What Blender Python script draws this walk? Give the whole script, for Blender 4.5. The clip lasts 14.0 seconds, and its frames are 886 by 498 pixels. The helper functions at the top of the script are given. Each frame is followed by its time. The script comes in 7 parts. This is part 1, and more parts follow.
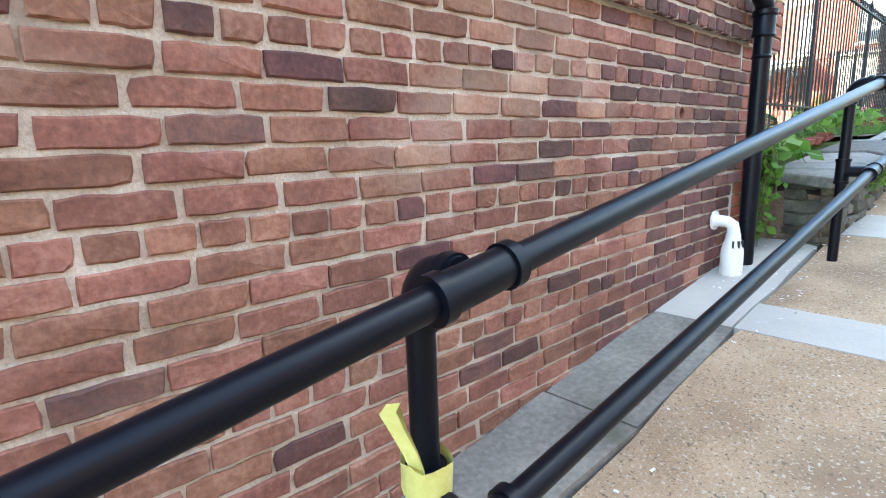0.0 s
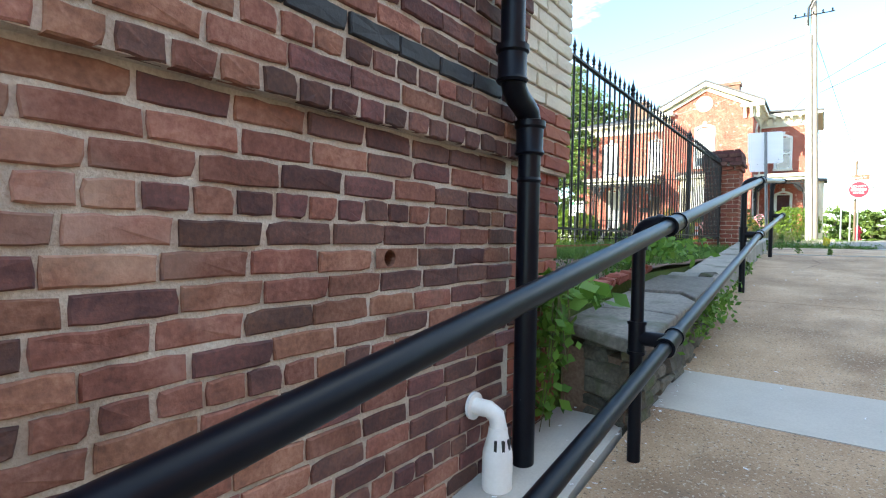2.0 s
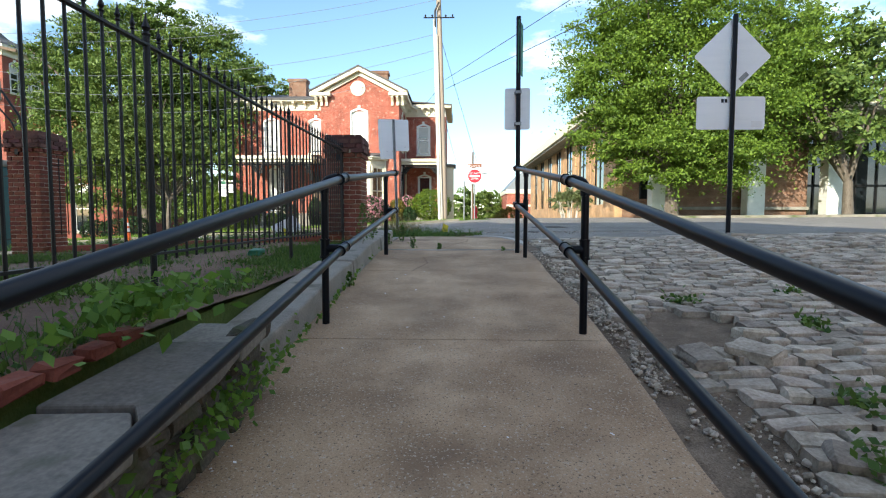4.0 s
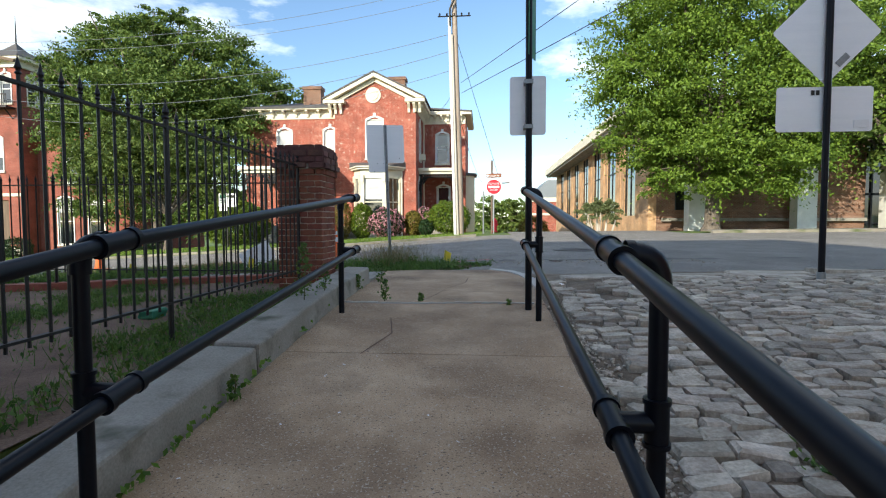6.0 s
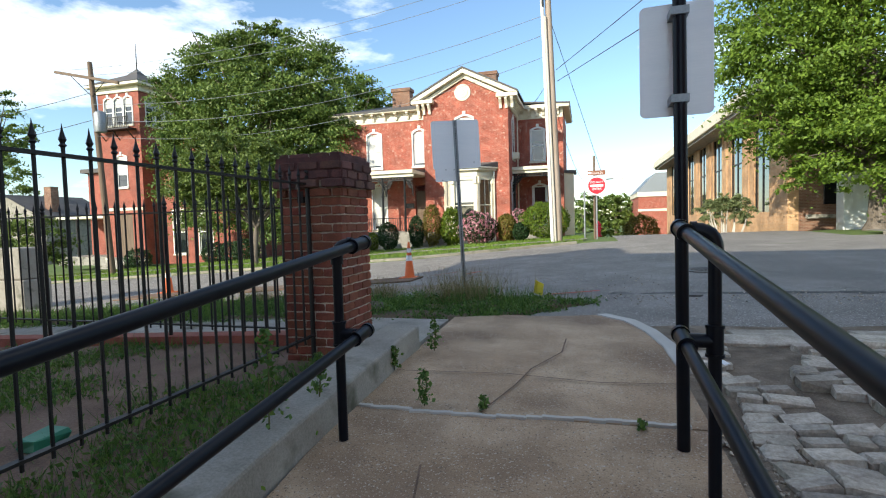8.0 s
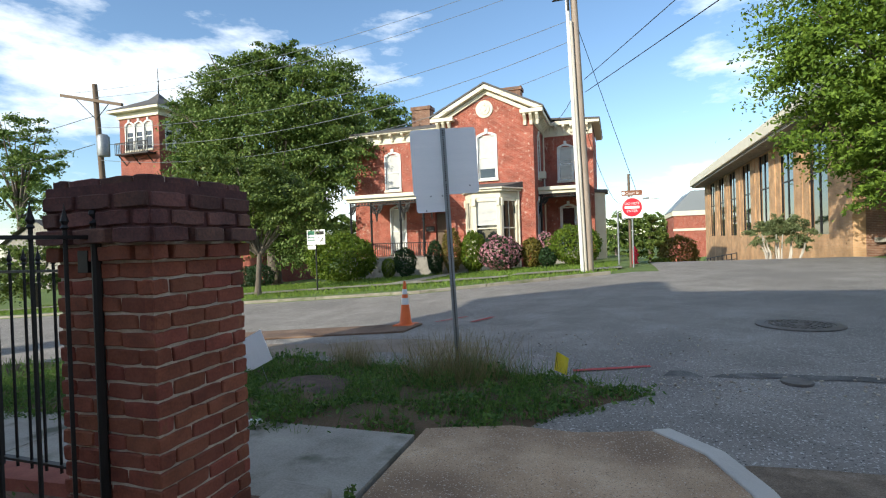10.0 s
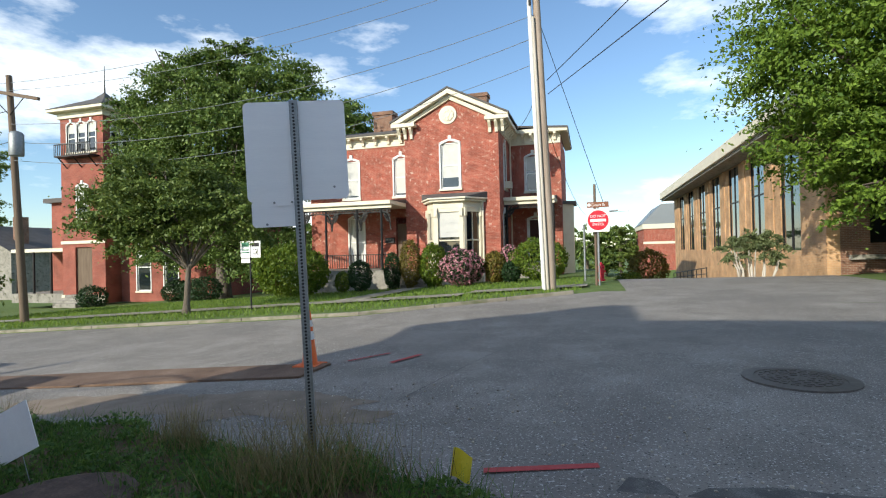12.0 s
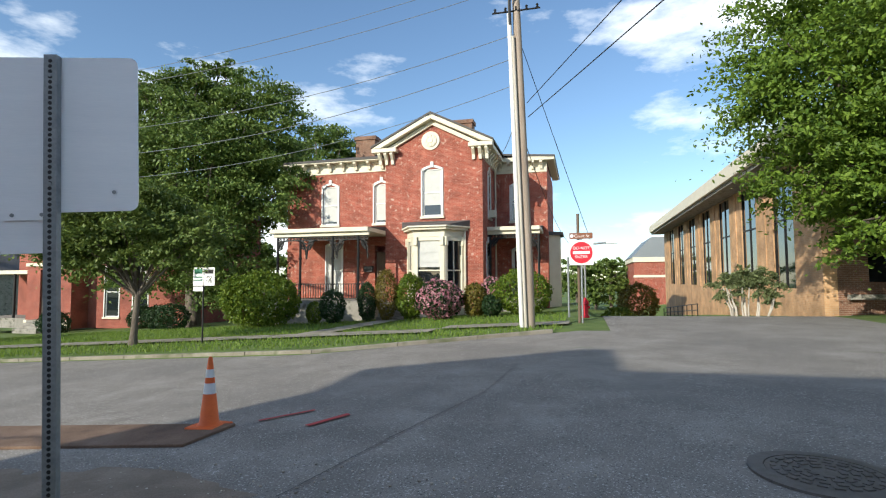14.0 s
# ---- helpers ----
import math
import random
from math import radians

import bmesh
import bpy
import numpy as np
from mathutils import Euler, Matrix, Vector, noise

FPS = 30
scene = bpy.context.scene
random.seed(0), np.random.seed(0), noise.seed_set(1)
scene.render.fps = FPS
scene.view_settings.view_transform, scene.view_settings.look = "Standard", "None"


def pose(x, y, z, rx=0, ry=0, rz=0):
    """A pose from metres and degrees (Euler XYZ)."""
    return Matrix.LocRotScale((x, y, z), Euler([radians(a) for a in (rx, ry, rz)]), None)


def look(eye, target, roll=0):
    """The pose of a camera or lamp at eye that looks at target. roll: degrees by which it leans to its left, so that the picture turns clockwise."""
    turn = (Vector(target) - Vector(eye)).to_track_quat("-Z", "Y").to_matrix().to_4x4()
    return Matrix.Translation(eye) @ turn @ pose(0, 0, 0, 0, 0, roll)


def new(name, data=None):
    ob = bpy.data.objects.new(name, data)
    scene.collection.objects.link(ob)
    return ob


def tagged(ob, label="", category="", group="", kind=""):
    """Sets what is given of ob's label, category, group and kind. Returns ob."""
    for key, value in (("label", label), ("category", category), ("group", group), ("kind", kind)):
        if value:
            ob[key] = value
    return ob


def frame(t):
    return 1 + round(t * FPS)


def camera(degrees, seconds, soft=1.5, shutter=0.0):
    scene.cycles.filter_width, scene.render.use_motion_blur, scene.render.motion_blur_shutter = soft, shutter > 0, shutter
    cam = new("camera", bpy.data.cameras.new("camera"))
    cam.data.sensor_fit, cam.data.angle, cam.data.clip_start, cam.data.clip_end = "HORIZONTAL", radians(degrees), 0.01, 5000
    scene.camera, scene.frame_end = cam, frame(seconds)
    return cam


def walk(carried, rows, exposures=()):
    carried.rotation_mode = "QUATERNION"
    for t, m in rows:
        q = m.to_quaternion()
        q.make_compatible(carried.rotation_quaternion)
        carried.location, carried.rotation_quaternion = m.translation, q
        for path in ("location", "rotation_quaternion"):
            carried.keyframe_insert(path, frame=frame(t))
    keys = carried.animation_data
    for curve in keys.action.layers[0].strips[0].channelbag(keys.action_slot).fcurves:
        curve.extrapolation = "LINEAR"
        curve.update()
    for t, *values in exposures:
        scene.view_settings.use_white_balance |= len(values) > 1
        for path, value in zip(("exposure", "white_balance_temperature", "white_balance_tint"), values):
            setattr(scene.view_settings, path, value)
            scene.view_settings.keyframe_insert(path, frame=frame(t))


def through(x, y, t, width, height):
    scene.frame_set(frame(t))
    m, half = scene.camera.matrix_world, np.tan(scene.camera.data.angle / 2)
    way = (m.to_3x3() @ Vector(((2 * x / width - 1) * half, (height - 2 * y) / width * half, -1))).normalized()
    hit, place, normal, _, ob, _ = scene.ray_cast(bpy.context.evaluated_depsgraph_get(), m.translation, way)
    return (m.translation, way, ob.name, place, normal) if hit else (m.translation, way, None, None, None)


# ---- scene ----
cam = camera(80.8, 14.0, 1.15)
PATH = [
    (0, (-0.383, 2.08, 2.381), (-1.834, 3.399, 1.989), -1.8),
    (0.5, (-0.276, 2.439, 2.484), (-1.844, 3.658, 2.249), -0.4),
    (1, (-0.367, 2.777, 2.511), (-2.005, 3.919, 2.393), 0.9),
    (1.5, (-0.461, 3.129, 2.572), (-1.934, 4.481, 2.513), 1.0),
    (1.6, (-0.462, 3.218, 2.573), (-1.878, 4.63, 2.528), 0.6),
    (2, (-0.432, 3.627, 2.589), (-1.611, 5.242, 2.537), 1.0),
    (2.5, (-0.442, 4.112, 2.653), (-1.348, 5.893, 2.578), 1.1),
    (3, (-0.373, 4.628, 2.745), (-0.882, 6.559, 2.638), -0.1),
    (3.5, (-0.147, 5.147, 2.84), (-0.298, 7.137, 2.706), -0.2),
    (3.7, (-0.102, 5.357, 2.864), (-0.161, 7.352, 2.73), 0.1),
    (5.8, (0.304, 7.658, 3.25), (0.201, 9.653, 3.15), -0.1),
    (6, (0.355, 7.928, 3.259), (0.197, 9.919, 3.157), -0.1),
    (6.5, (0.371, 8.548, 3.33), (0.038, 10.517, 3.215), -0.7),
    (7, (0.355, 9.151, 3.446), (-0.018, 11.112, 3.312), -1.8),
    (7.5, (0.373, 9.76, 3.551), (-0.022, 11.717, 3.421), -1.9),
    (8, (0.313, 10.325, 3.617), (-0.215, 12.252, 3.515), -1.6),
    (8.2, (0.305, 10.57, 3.66), (-0.24, 12.492, 3.563), -1.5),
    (10.3, (0.208, 13.013, 3.928), (-0.436, 14.906, 3.921), -1.8),
    (10.5, (0.216, 13.253, 3.944), (-0.432, 15.145, 3.945), -1.7),
    (11, (0.229, 13.831, 3.952), (-0.383, 15.735, 3.958), -1.9),
    (11.5, (0.394, 14.363, 3.977), (-0.105, 16.3, 3.984), -2.0),
    (12, (0.49, 14.816, 4.031), (-0.05, 16.742, 4.044), -1.4),
    (12.5, (0.535, 15.326, 4.073), (0.01, 17.256, 4.109), -1.0),
    (13, (0.678, 15.701, 4.099), (0.3, 17.663, 4.194), -1.0),
    (13.5, (0.723, 16.053, 4.088), (0.287, 18.001, 4.211), -0.5),
    (14, (0.79, 16.407, 4.115), (0.282, 18.337, 4.239), -0.3),
]
EXPOSURES = [(0.0, 3.2, 6500, 0), (0.5, 3.02, 6500, 0), (1.0, 2.82, 6500, 0), (2.0, 2.2, 6550, 0), (3.0, 1.66, 6700, 1), (3.5, 1.32, 6750, 3), (6.0, 0.76, 6800, 6), (8.0, 0.80, 6800, 6), (10.5, 0.50, 6700, 6), (14.0, 0.40, 6650, 6)]
walk(cam, [(t, look(eye, target, roll)) for t, eye, target, roll in PATH], EXPOSURES)

# ---- light ----
SUN_DIR = Vector((0.50, 0.86, -0.44)).normalized()     # the way the sunlight travels
world = bpy.data.worlds.new("sky_world")
scene.world = world
world.use_nodes = True
wn, wl = world.node_tree.nodes, world.node_tree.links
wn.clear()
w_out, w_bg, w_sky = wn.new("ShaderNodeOutputWorld"), wn.new("ShaderNodeBackground"), wn.new("ShaderNodeTexSky")
w_sky.sky_type, w_sky.sun_disc = "NISHITA", False
w_sky.sun_elevation = math.asin(-SUN_DIR.z)
w_sky.sun_rotation = math.atan2(-SUN_DIR.x, -SUN_DIR.y)
w_sky.air_density, w_sky.dust_density, w_sky.ozone_density = 1.0, 0.3, 3.6
w_tc, w_map, w_noise, w_ramp, w_mix = (wn.new("ShaderNodeTexCoord"), wn.new("ShaderNodeMapping"), wn.new("ShaderNodeTexNoise"),
                                       wn.new("ShaderNodeValToRGB"), wn.new("ShaderNodeMix"))
w_map.inputs["Scale"].default_value = (1.5, 1.5, 4.2)
w_map.inputs["Location"].default_value = (0.35, 0.1, 0.0)
w_noise.inputs["Scale"].default_value, w_noise.inputs["Detail"].default_value = 1.9, 8.0
w_noise.inputs["Roughness"].default_value = 0.58
w_ramp.color_ramp.elements[0].position, w_ramp.color_ramp.elements[1].position = 0.505, 0.69
w_mix.data_type = "RGBA"
w_mix.inputs[7].default_value = (8.2, 8.5, 9.0, 1.0)
wl.new(w_tc.outputs["Generated"], w_map.inputs["Vector"])
wl.new(w_map.outputs["Vector"], w_noise.inputs["Vector"])
wl.new(w_noise.outputs["Fac"], w_ramp.inputs["Fac"])
wl.new(w_ramp.outputs["Color"], w_mix.inputs[0])
wl.new(w_sky.outputs["Color"], w_mix.inputs[6])
wl.new(w_mix.outputs[2], w_bg.inputs["Color"])
wl.new(w_bg.outputs["Background"], w_out.inputs["Surface"])
w_bg.inputs["Strength"].default_value = 0.15

sun_data = bpy.data.lights.new("sun", "SUN")
sun_data.energy, sun_data.angle, sun_data.color = 4.0, radians(0.55), (1.0, 0.93, 0.82)
sun = new("sun", sun_data)
sun.matrix_world = look((0, 0, 40), Vector((0, 0, 40)) + SUN_DIR)


# ---- helpers for shapes ----
class Shape:
    """Collects vertices and faces of one mesh."""

    def __init__(self):
        self.v, self.f = [], []

    def add(self, verts, faces):
        k = len(self.v)
        self.v += [tuple(p) for p in verts]
        self.f += [tuple(i + k for i in q) for q in faces]
        return self

    def box(self, x0, y0, z0, x1, y1, z1):
        return self.add([(x0, y0, z0), (x1, y0, z0), (x1, y1, z0), (x0, y1, z0), (x0, y0, z1), (x1, y0, z1), (x1, y1, z1), (x0, y1, z1)],
                        [(3, 2, 1, 0), (4, 5, 6, 7), (0, 1, 5, 4), (1, 2, 6, 5), (2, 3, 7, 6), (3, 0, 4, 7)])

    def obox(self, m, sx, sy, sz):
        """A box with its middle at the pose m."""
        c = [m @ Vector((a * sx / 2, b * sy / 2, d * sz / 2)) for d in (-1, 1) for a, b in ((-1, -1), (1, -1), (1, 1), (-1, 1))]
        return self.add(c, [(3, 2, 1, 0), (4, 5, 6, 7), (0, 1, 5, 4), (1, 2, 6, 5), (2, 3, 7, 6), (3, 0, 4, 7)])

    def tube(self, pts, r, n=12, caps=True):
        """A round bar along points; r is a radius or one for each point."""
        pts = [Vector(p) for p in pts]
        rs = r if isinstance(r, (list, tuple)) else [r] * len(pts)
        k, rings = len(self.v), len(pts)
        up = None
        for i, p in enumerate(pts):
            d = (pts[min(i + 1, rings - 1)] - pts[max(i - 1, 0)]).normalized()
            if up is None:
                up = Vector((0, 0, 1)) if abs(d.z) < 0.9 else Vector((1, 0, 0))
            a = d.cross(up).normalized()
            up = a.cross(d)
            for j in range(n):
                w = 2 * math.pi * j / n
                self.v.append(tuple(p + rs[i] * (math.cos(w) * a + math.sin(w) * up)))
        for i in range(rings - 1):
            for j in range(n):
                j2 = (j + 1) % n
                self.f.append((k + i * n + j, k + i * n + j2, k + (i + 1) * n + j2, k + (i + 1) * n + j))
        if caps:
            self.f.append(tuple(k + j for j in range(n))[::-1])
            self.f.append(tuple(k + (rings - 1) * n + j for j in range(n)))
        return self

    def prism(self, poly, z0, z1):
        """An upright prism over a plan; z0 and z1 are heights or functions of x and y."""
        f0 = z0 if callable(z0) else (lambda x, y: z0)
        f1 = z1 if callable(z1) else (lambda x, y: z1)
        n = len(poly)
        return self.add([(x, y, f0(x, y)) for x, y in poly] + [(x, y, f1(x, y)) for x, y in poly],
                        [tuple(range(n))[::-1], tuple(range(n, 2 * n))] + [(i, (i + 1) % n, n + (i + 1) % n, n + i) for i in range(n)])

    def slab(self, poly, axis, a, b):
        """A flat outline (two coordinates) pushed out along the axis x or y from a to b."""
        mk = (lambda p, c: (c, p[0], p[1])) if axis == "x" else (lambda p, c: (p[0], c, p[1]))
        n = len(poly)
        return self.add([mk(p, a) for p in poly] + [mk(p, b) for p in poly],
                        [tuple(range(n)), tuple(range(2 * n - 1, n - 1, -1))] + [(i, n + i, n + (i + 1) % n, (i + 1) % n) for i in range(n)])

    def lathe(self, prof, at, n=16):
        """A turned shape: (radius, height) pairs round the upright through at."""
        k, m = len(self.v), len(prof)
        for r, z in prof:
            for j in range(n):
                w = 2 * math.pi * j / n
                self.v.append((at[0] + r * math.cos(w), at[1] + r * math.sin(w), at[2] + z))
        for i in range(m - 1):
            for j in range(n):
                j2 = (j + 1) % n
                self.f.append((k + i * n + j, k + i * n + j2, k + (i + 1) * n + j2, k + (i + 1) * n + j))
        self.f.append(tuple(k + j for j in range(n))[::-1])
        self.f.append(tuple(k + (m - 1) * n + j for j in range(n)))
        return self

    def grid(self, xs, ys, fz):
        k, nx = len(self.v), len(xs)
        self.v += [(x, y, fz(x, y)) for y in ys for x in xs]
        self.f += [(k + j * nx + i, k + j * nx + i + 1, k + (j + 1) * nx + i + 1, k + (j + 1) * nx + i)
                   for j in range(len(ys) - 1) for i in range(nx - 1)]
        return self

    def mesh(self, name, material, smooth=0):
        me = bpy.data.meshes.new(name)
        me.from_pydata(self.v, [], self.f)
        bm = bmesh.new()
        bm.from_mesh(me)
        bmesh.ops.recalc_face_normals(bm, faces=bm.faces)
        bm.to_mesh(me)
        bm.free()
        if smooth:
            me.polygons.foreach_set("use_smooth", [True] * len(me.polygons))
            me.set_sharp_from_angle(angle=radians(smooth))
        if material:
            me.materials.append(material)
        return me


def part(name, shape, material, parent=None, label="", smooth=0, bevel=0.0):
    ob = new(name, shape.mesh(name, material, smooth))
    if parent:
        ob.parent = parent
    if label:
        ob["label"] = label
    if bevel:
        mod = ob.modifiers.new("edge", "BEVEL")
        mod.width, mod.segments, mod.limit_method = bevel, 2, "ANGLE"
    return ob


def thing(name, label, category, group="", kind="", at=(0, 0, 0)):
    ob = tagged(new(name), label, category, group, kind)
    ob.empty_display_size = 0.1
    ob.location = at
    return ob


def quads(name, verts, material, parent=None, kind="", label=""):
    """One mesh of many four-cornered leaves or blades, from an array of shape (n, 4, 3)."""
    n = len(verts)
    me = bpy.data.meshes.new(name)
    me.vertices.add(4 * n)
    me.vertices.foreach_set("co", np.asarray(verts, dtype=np.float32).ravel())
    me.loops.add(4 * n)
    me.loops.foreach_set("vertex_index", np.arange(4 * n, dtype=np.int32))
    me.polygons.add(n)
    me.polygons.foreach_set("loop_start", np.arange(0, 4 * n, 4, dtype=np.int32))
    me.update(calc_edges=True)
    me.validate()
    me.materials.append(material)
    ob = new(name, me)
    if parent:
        ob.parent = parent
    if label:
        ob["label"] = label
    if kind:
        ob["kind"] = kind
    return ob


# ---- materials ----
def node_material(name):
    m = bpy.data.materials.new(name)
    m.use_nodes = True
    return m, m.node_tree.nodes, m.node_tree.links, m.node_tree.nodes["Principled BSDF"]


def surface(name, cols, scale=3.0, rough=0.8, bump=0.2, fine=60.0, metal=0.0, rand=0.0, island=False, spots=None, rough_var=0.12,
            stretch=(1, 1, 1), distance=0.01, specular=0.4, specks=None, hue=0.016):
    """A worn surface: two scales of noise over up to three colours, a fine relief, and a change of tone from piece to piece.
    spots: (colour, scale, from, to) of a third noise, for stains or lichen."""
    m, n, l, p = node_material(name)
    geo = n.new("ShaderNodeNewGeometry")
    mp = n.new("ShaderNodeMapping")
    mp.inputs["Scale"].default_value = stretch
    l.new(geo.outputs["Position"], mp.inputs["Vector"])
    big, small = n.new("ShaderNodeTexNoise"), n.new("ShaderNodeTexNoise")
    for t, s, d in ((big, scale, 5.0), (small, fine, 4.0)):
        t.inputs["Scale"].default_value, t.inputs["Detail"].default_value = s, d
        t.inputs["Roughness"].default_value = 0.6
        l.new(mp.outputs["Vector"], t.inputs["Vector"])
    both = n.new("ShaderNodeMath")
    both.operation = "MULTIPLY_ADD"
    l.new(small.outputs["Fac"], both.inputs[0])
    both.inputs[1].default_value = 0.45
    half = n.new("ShaderNodeMath")
    half.operation = "MULTIPLY"
    half.inputs[1].default_value = 0.55
    l.new(big.outputs["Fac"], half.inputs[0])
    l.new(half.outputs[0], both.inputs[2])
    ramp = n.new("ShaderNodeValToRGB")
    els = ramp.color_ramp.elements
    els[0].position, els[1].position = 0.34, 0.66
    els[0].color, els[1].color = (*cols[0], 1), (*cols[-1], 1)
    if len(cols) == 3:
        e = els.new(0.5)
        e.color = (*cols[1], 1)
    l.new(both.outputs[0], ramp.inputs["Fac"])
    colour = ramp.outputs["Color"]
    if spots:
        sc, sscale, lo, hi = spots
        st, sr, mx = n.new("ShaderNodeTexNoise"), n.new("ShaderNodeMapRange"), n.new("ShaderNodeMix")
        st.inputs["Scale"].default_value, st.inputs["Detail"].default_value = sscale, 6.0
        l.new(geo.outputs["Position"], st.inputs["Vector"])
        sr.inputs["From Min"].default_value, sr.inputs["From Max"].default_value = lo, hi
        l.new(st.outputs["Fac"], sr.inputs["Value"])
        mx.data_type = "RGBA"
        l.new(sr.outputs["Result"], mx.inputs[0])
        l.new(colour, mx.inputs[6])
        mx.inputs[7].default_value = (*sc, 1)
        colour = mx.outputs[2]
    if specks:
        light, dark, kscale = specks
        for col, lo, hi, off in ((light, 0.60, 0.67, 0.0), (dark, 0.61, 0.68, 37.0)):
            kt, kr, km, ka = n.new("ShaderNodeTexNoise"), n.new("ShaderNodeMapRange"), n.new("ShaderNodeMix"), n.new("ShaderNodeVectorMath")
            ka.inputs[1].default_value = (off, off, off)
            l.new(geo.outputs["Position"], ka.inputs[0])
            l.new(ka.outputs[0], kt.inputs["Vector"])
            kt.inputs["Scale"].default_value, kt.inputs["Detail"].default_value = kscale, 2.0
            kr.inputs["From Min"].default_value, kr.inputs["From Max"].default_value = lo, hi
            l.new(kt.outputs["Fac"], kr.inputs["Value"])
            km.data_type = "RGBA"
            l.new(kr.outputs["Result"], km.inputs[0])
            l.new(colour, km.inputs[6])
            km.inputs[7].default_value = (*col, 1)
            colour = km.outputs[2]
    if rand:
        src = geo.outputs["Random Per Island"] if island else n.new("ShaderNodeObjectInfo").outputs["Random"]
        mr, hs = n.new("ShaderNodeMapRange"), n.new("ShaderNodeHueSaturation")
        mr.inputs["To Min"].default_value, mr.inputs["To Max"].default_value = 1 - rand, 1 + rand
        l.new(src, mr.inputs["Value"])
        l.new(mr.outputs["Result"], hs.inputs["Value"])
        m2 = n.new("ShaderNodeMath")
        m2.operation = "MULTIPLY_ADD"
        m2.inputs[1].default_value, m2.inputs[2].default_value = hue, 0.5 - hue / 2
        wrap = n.new("ShaderNodeMath")
        wrap.operation = "MULTIPLY"
        wrap.inputs[1].default_value = 7.13
        fr = n.new("ShaderNodeMath")
        fr.operation = "FRACT"
        l.new(src, wrap.inputs[0])
        l.new(wrap.outputs[0], fr.inputs[0])
        l.new(fr.outputs[0], m2.inputs[0])
        l.new(m2.outputs[0], hs.inputs["Hue"])
        l.new(colour, hs.inputs["Color"])
        colour = hs.outputs["Color"]
    l.new(colour, p.inputs["Base Color"])
    rr = n.new("ShaderNodeMapRange")
    rr.inputs["To Min"].default_value, rr.inputs["To Max"].default_value = max(0.03, rough - rough_var), min(1, rough + rough_var)
    l.new(small.outputs["Fac"], rr.inputs["Value"])
    l.new(rr.outputs["Result"], p.inputs["Roughness"])
    p.inputs["Metallic"].default_value = metal
    p.inputs["Specular IOR Level"].default_value = specular
    if bump:
        b = n.new("ShaderNodeBump")
        b.inputs["Strength"].default_value, b.inputs["Distance"].default_value = bump, distance
        l.new(both.outputs[0], b.inputs["Height"])
        l.new(b.outputs["Normal"], p.inputs["Normal"])
    return m


def foliage(name, dark, light, through=0.35, rough=0.55):
    m, n, l, p = node_material(name)
    geo, ramp = n.new("ShaderNodeNewGeometry"), n.new("ShaderNodeValToRGB")
    ramp.color_ramp.elements[0].color, ramp.color_ramp.elements[1].color = (*dark, 1), (*light, 1)
    l.new(geo.outputs["Random Per Island"], ramp.inputs["Fac"])
    l.new(ramp.outputs["Color"], p.inputs["Base Color"])
    p.inputs["Roughness"].default_value, p.inputs["Specular IOR Level"].default_value = rough, 0.3
    tr, mx = n.new("ShaderNodeBsdfTranslucent"), n.new("ShaderNodeMixShader")
    br = n.new("ShaderNodeHueSaturation")
    br.inputs["Value"].default_value, br.inputs["Hue"].default_value = 1.4, 0.485
    l.new(ramp.outputs["Color"], br.inputs["Color"])
    l.new(br.outputs["Color"], tr.inputs["Color"])
    mx.inputs["Fac"].default_value = through
    l.new(p.outputs["BSDF"], mx.inputs[1])
    l.new(tr.outputs["BSDF"], mx.inputs[2])
    l.new(mx.outputs["Shader"], n["Material Output"].inputs["Surface"])
    return m


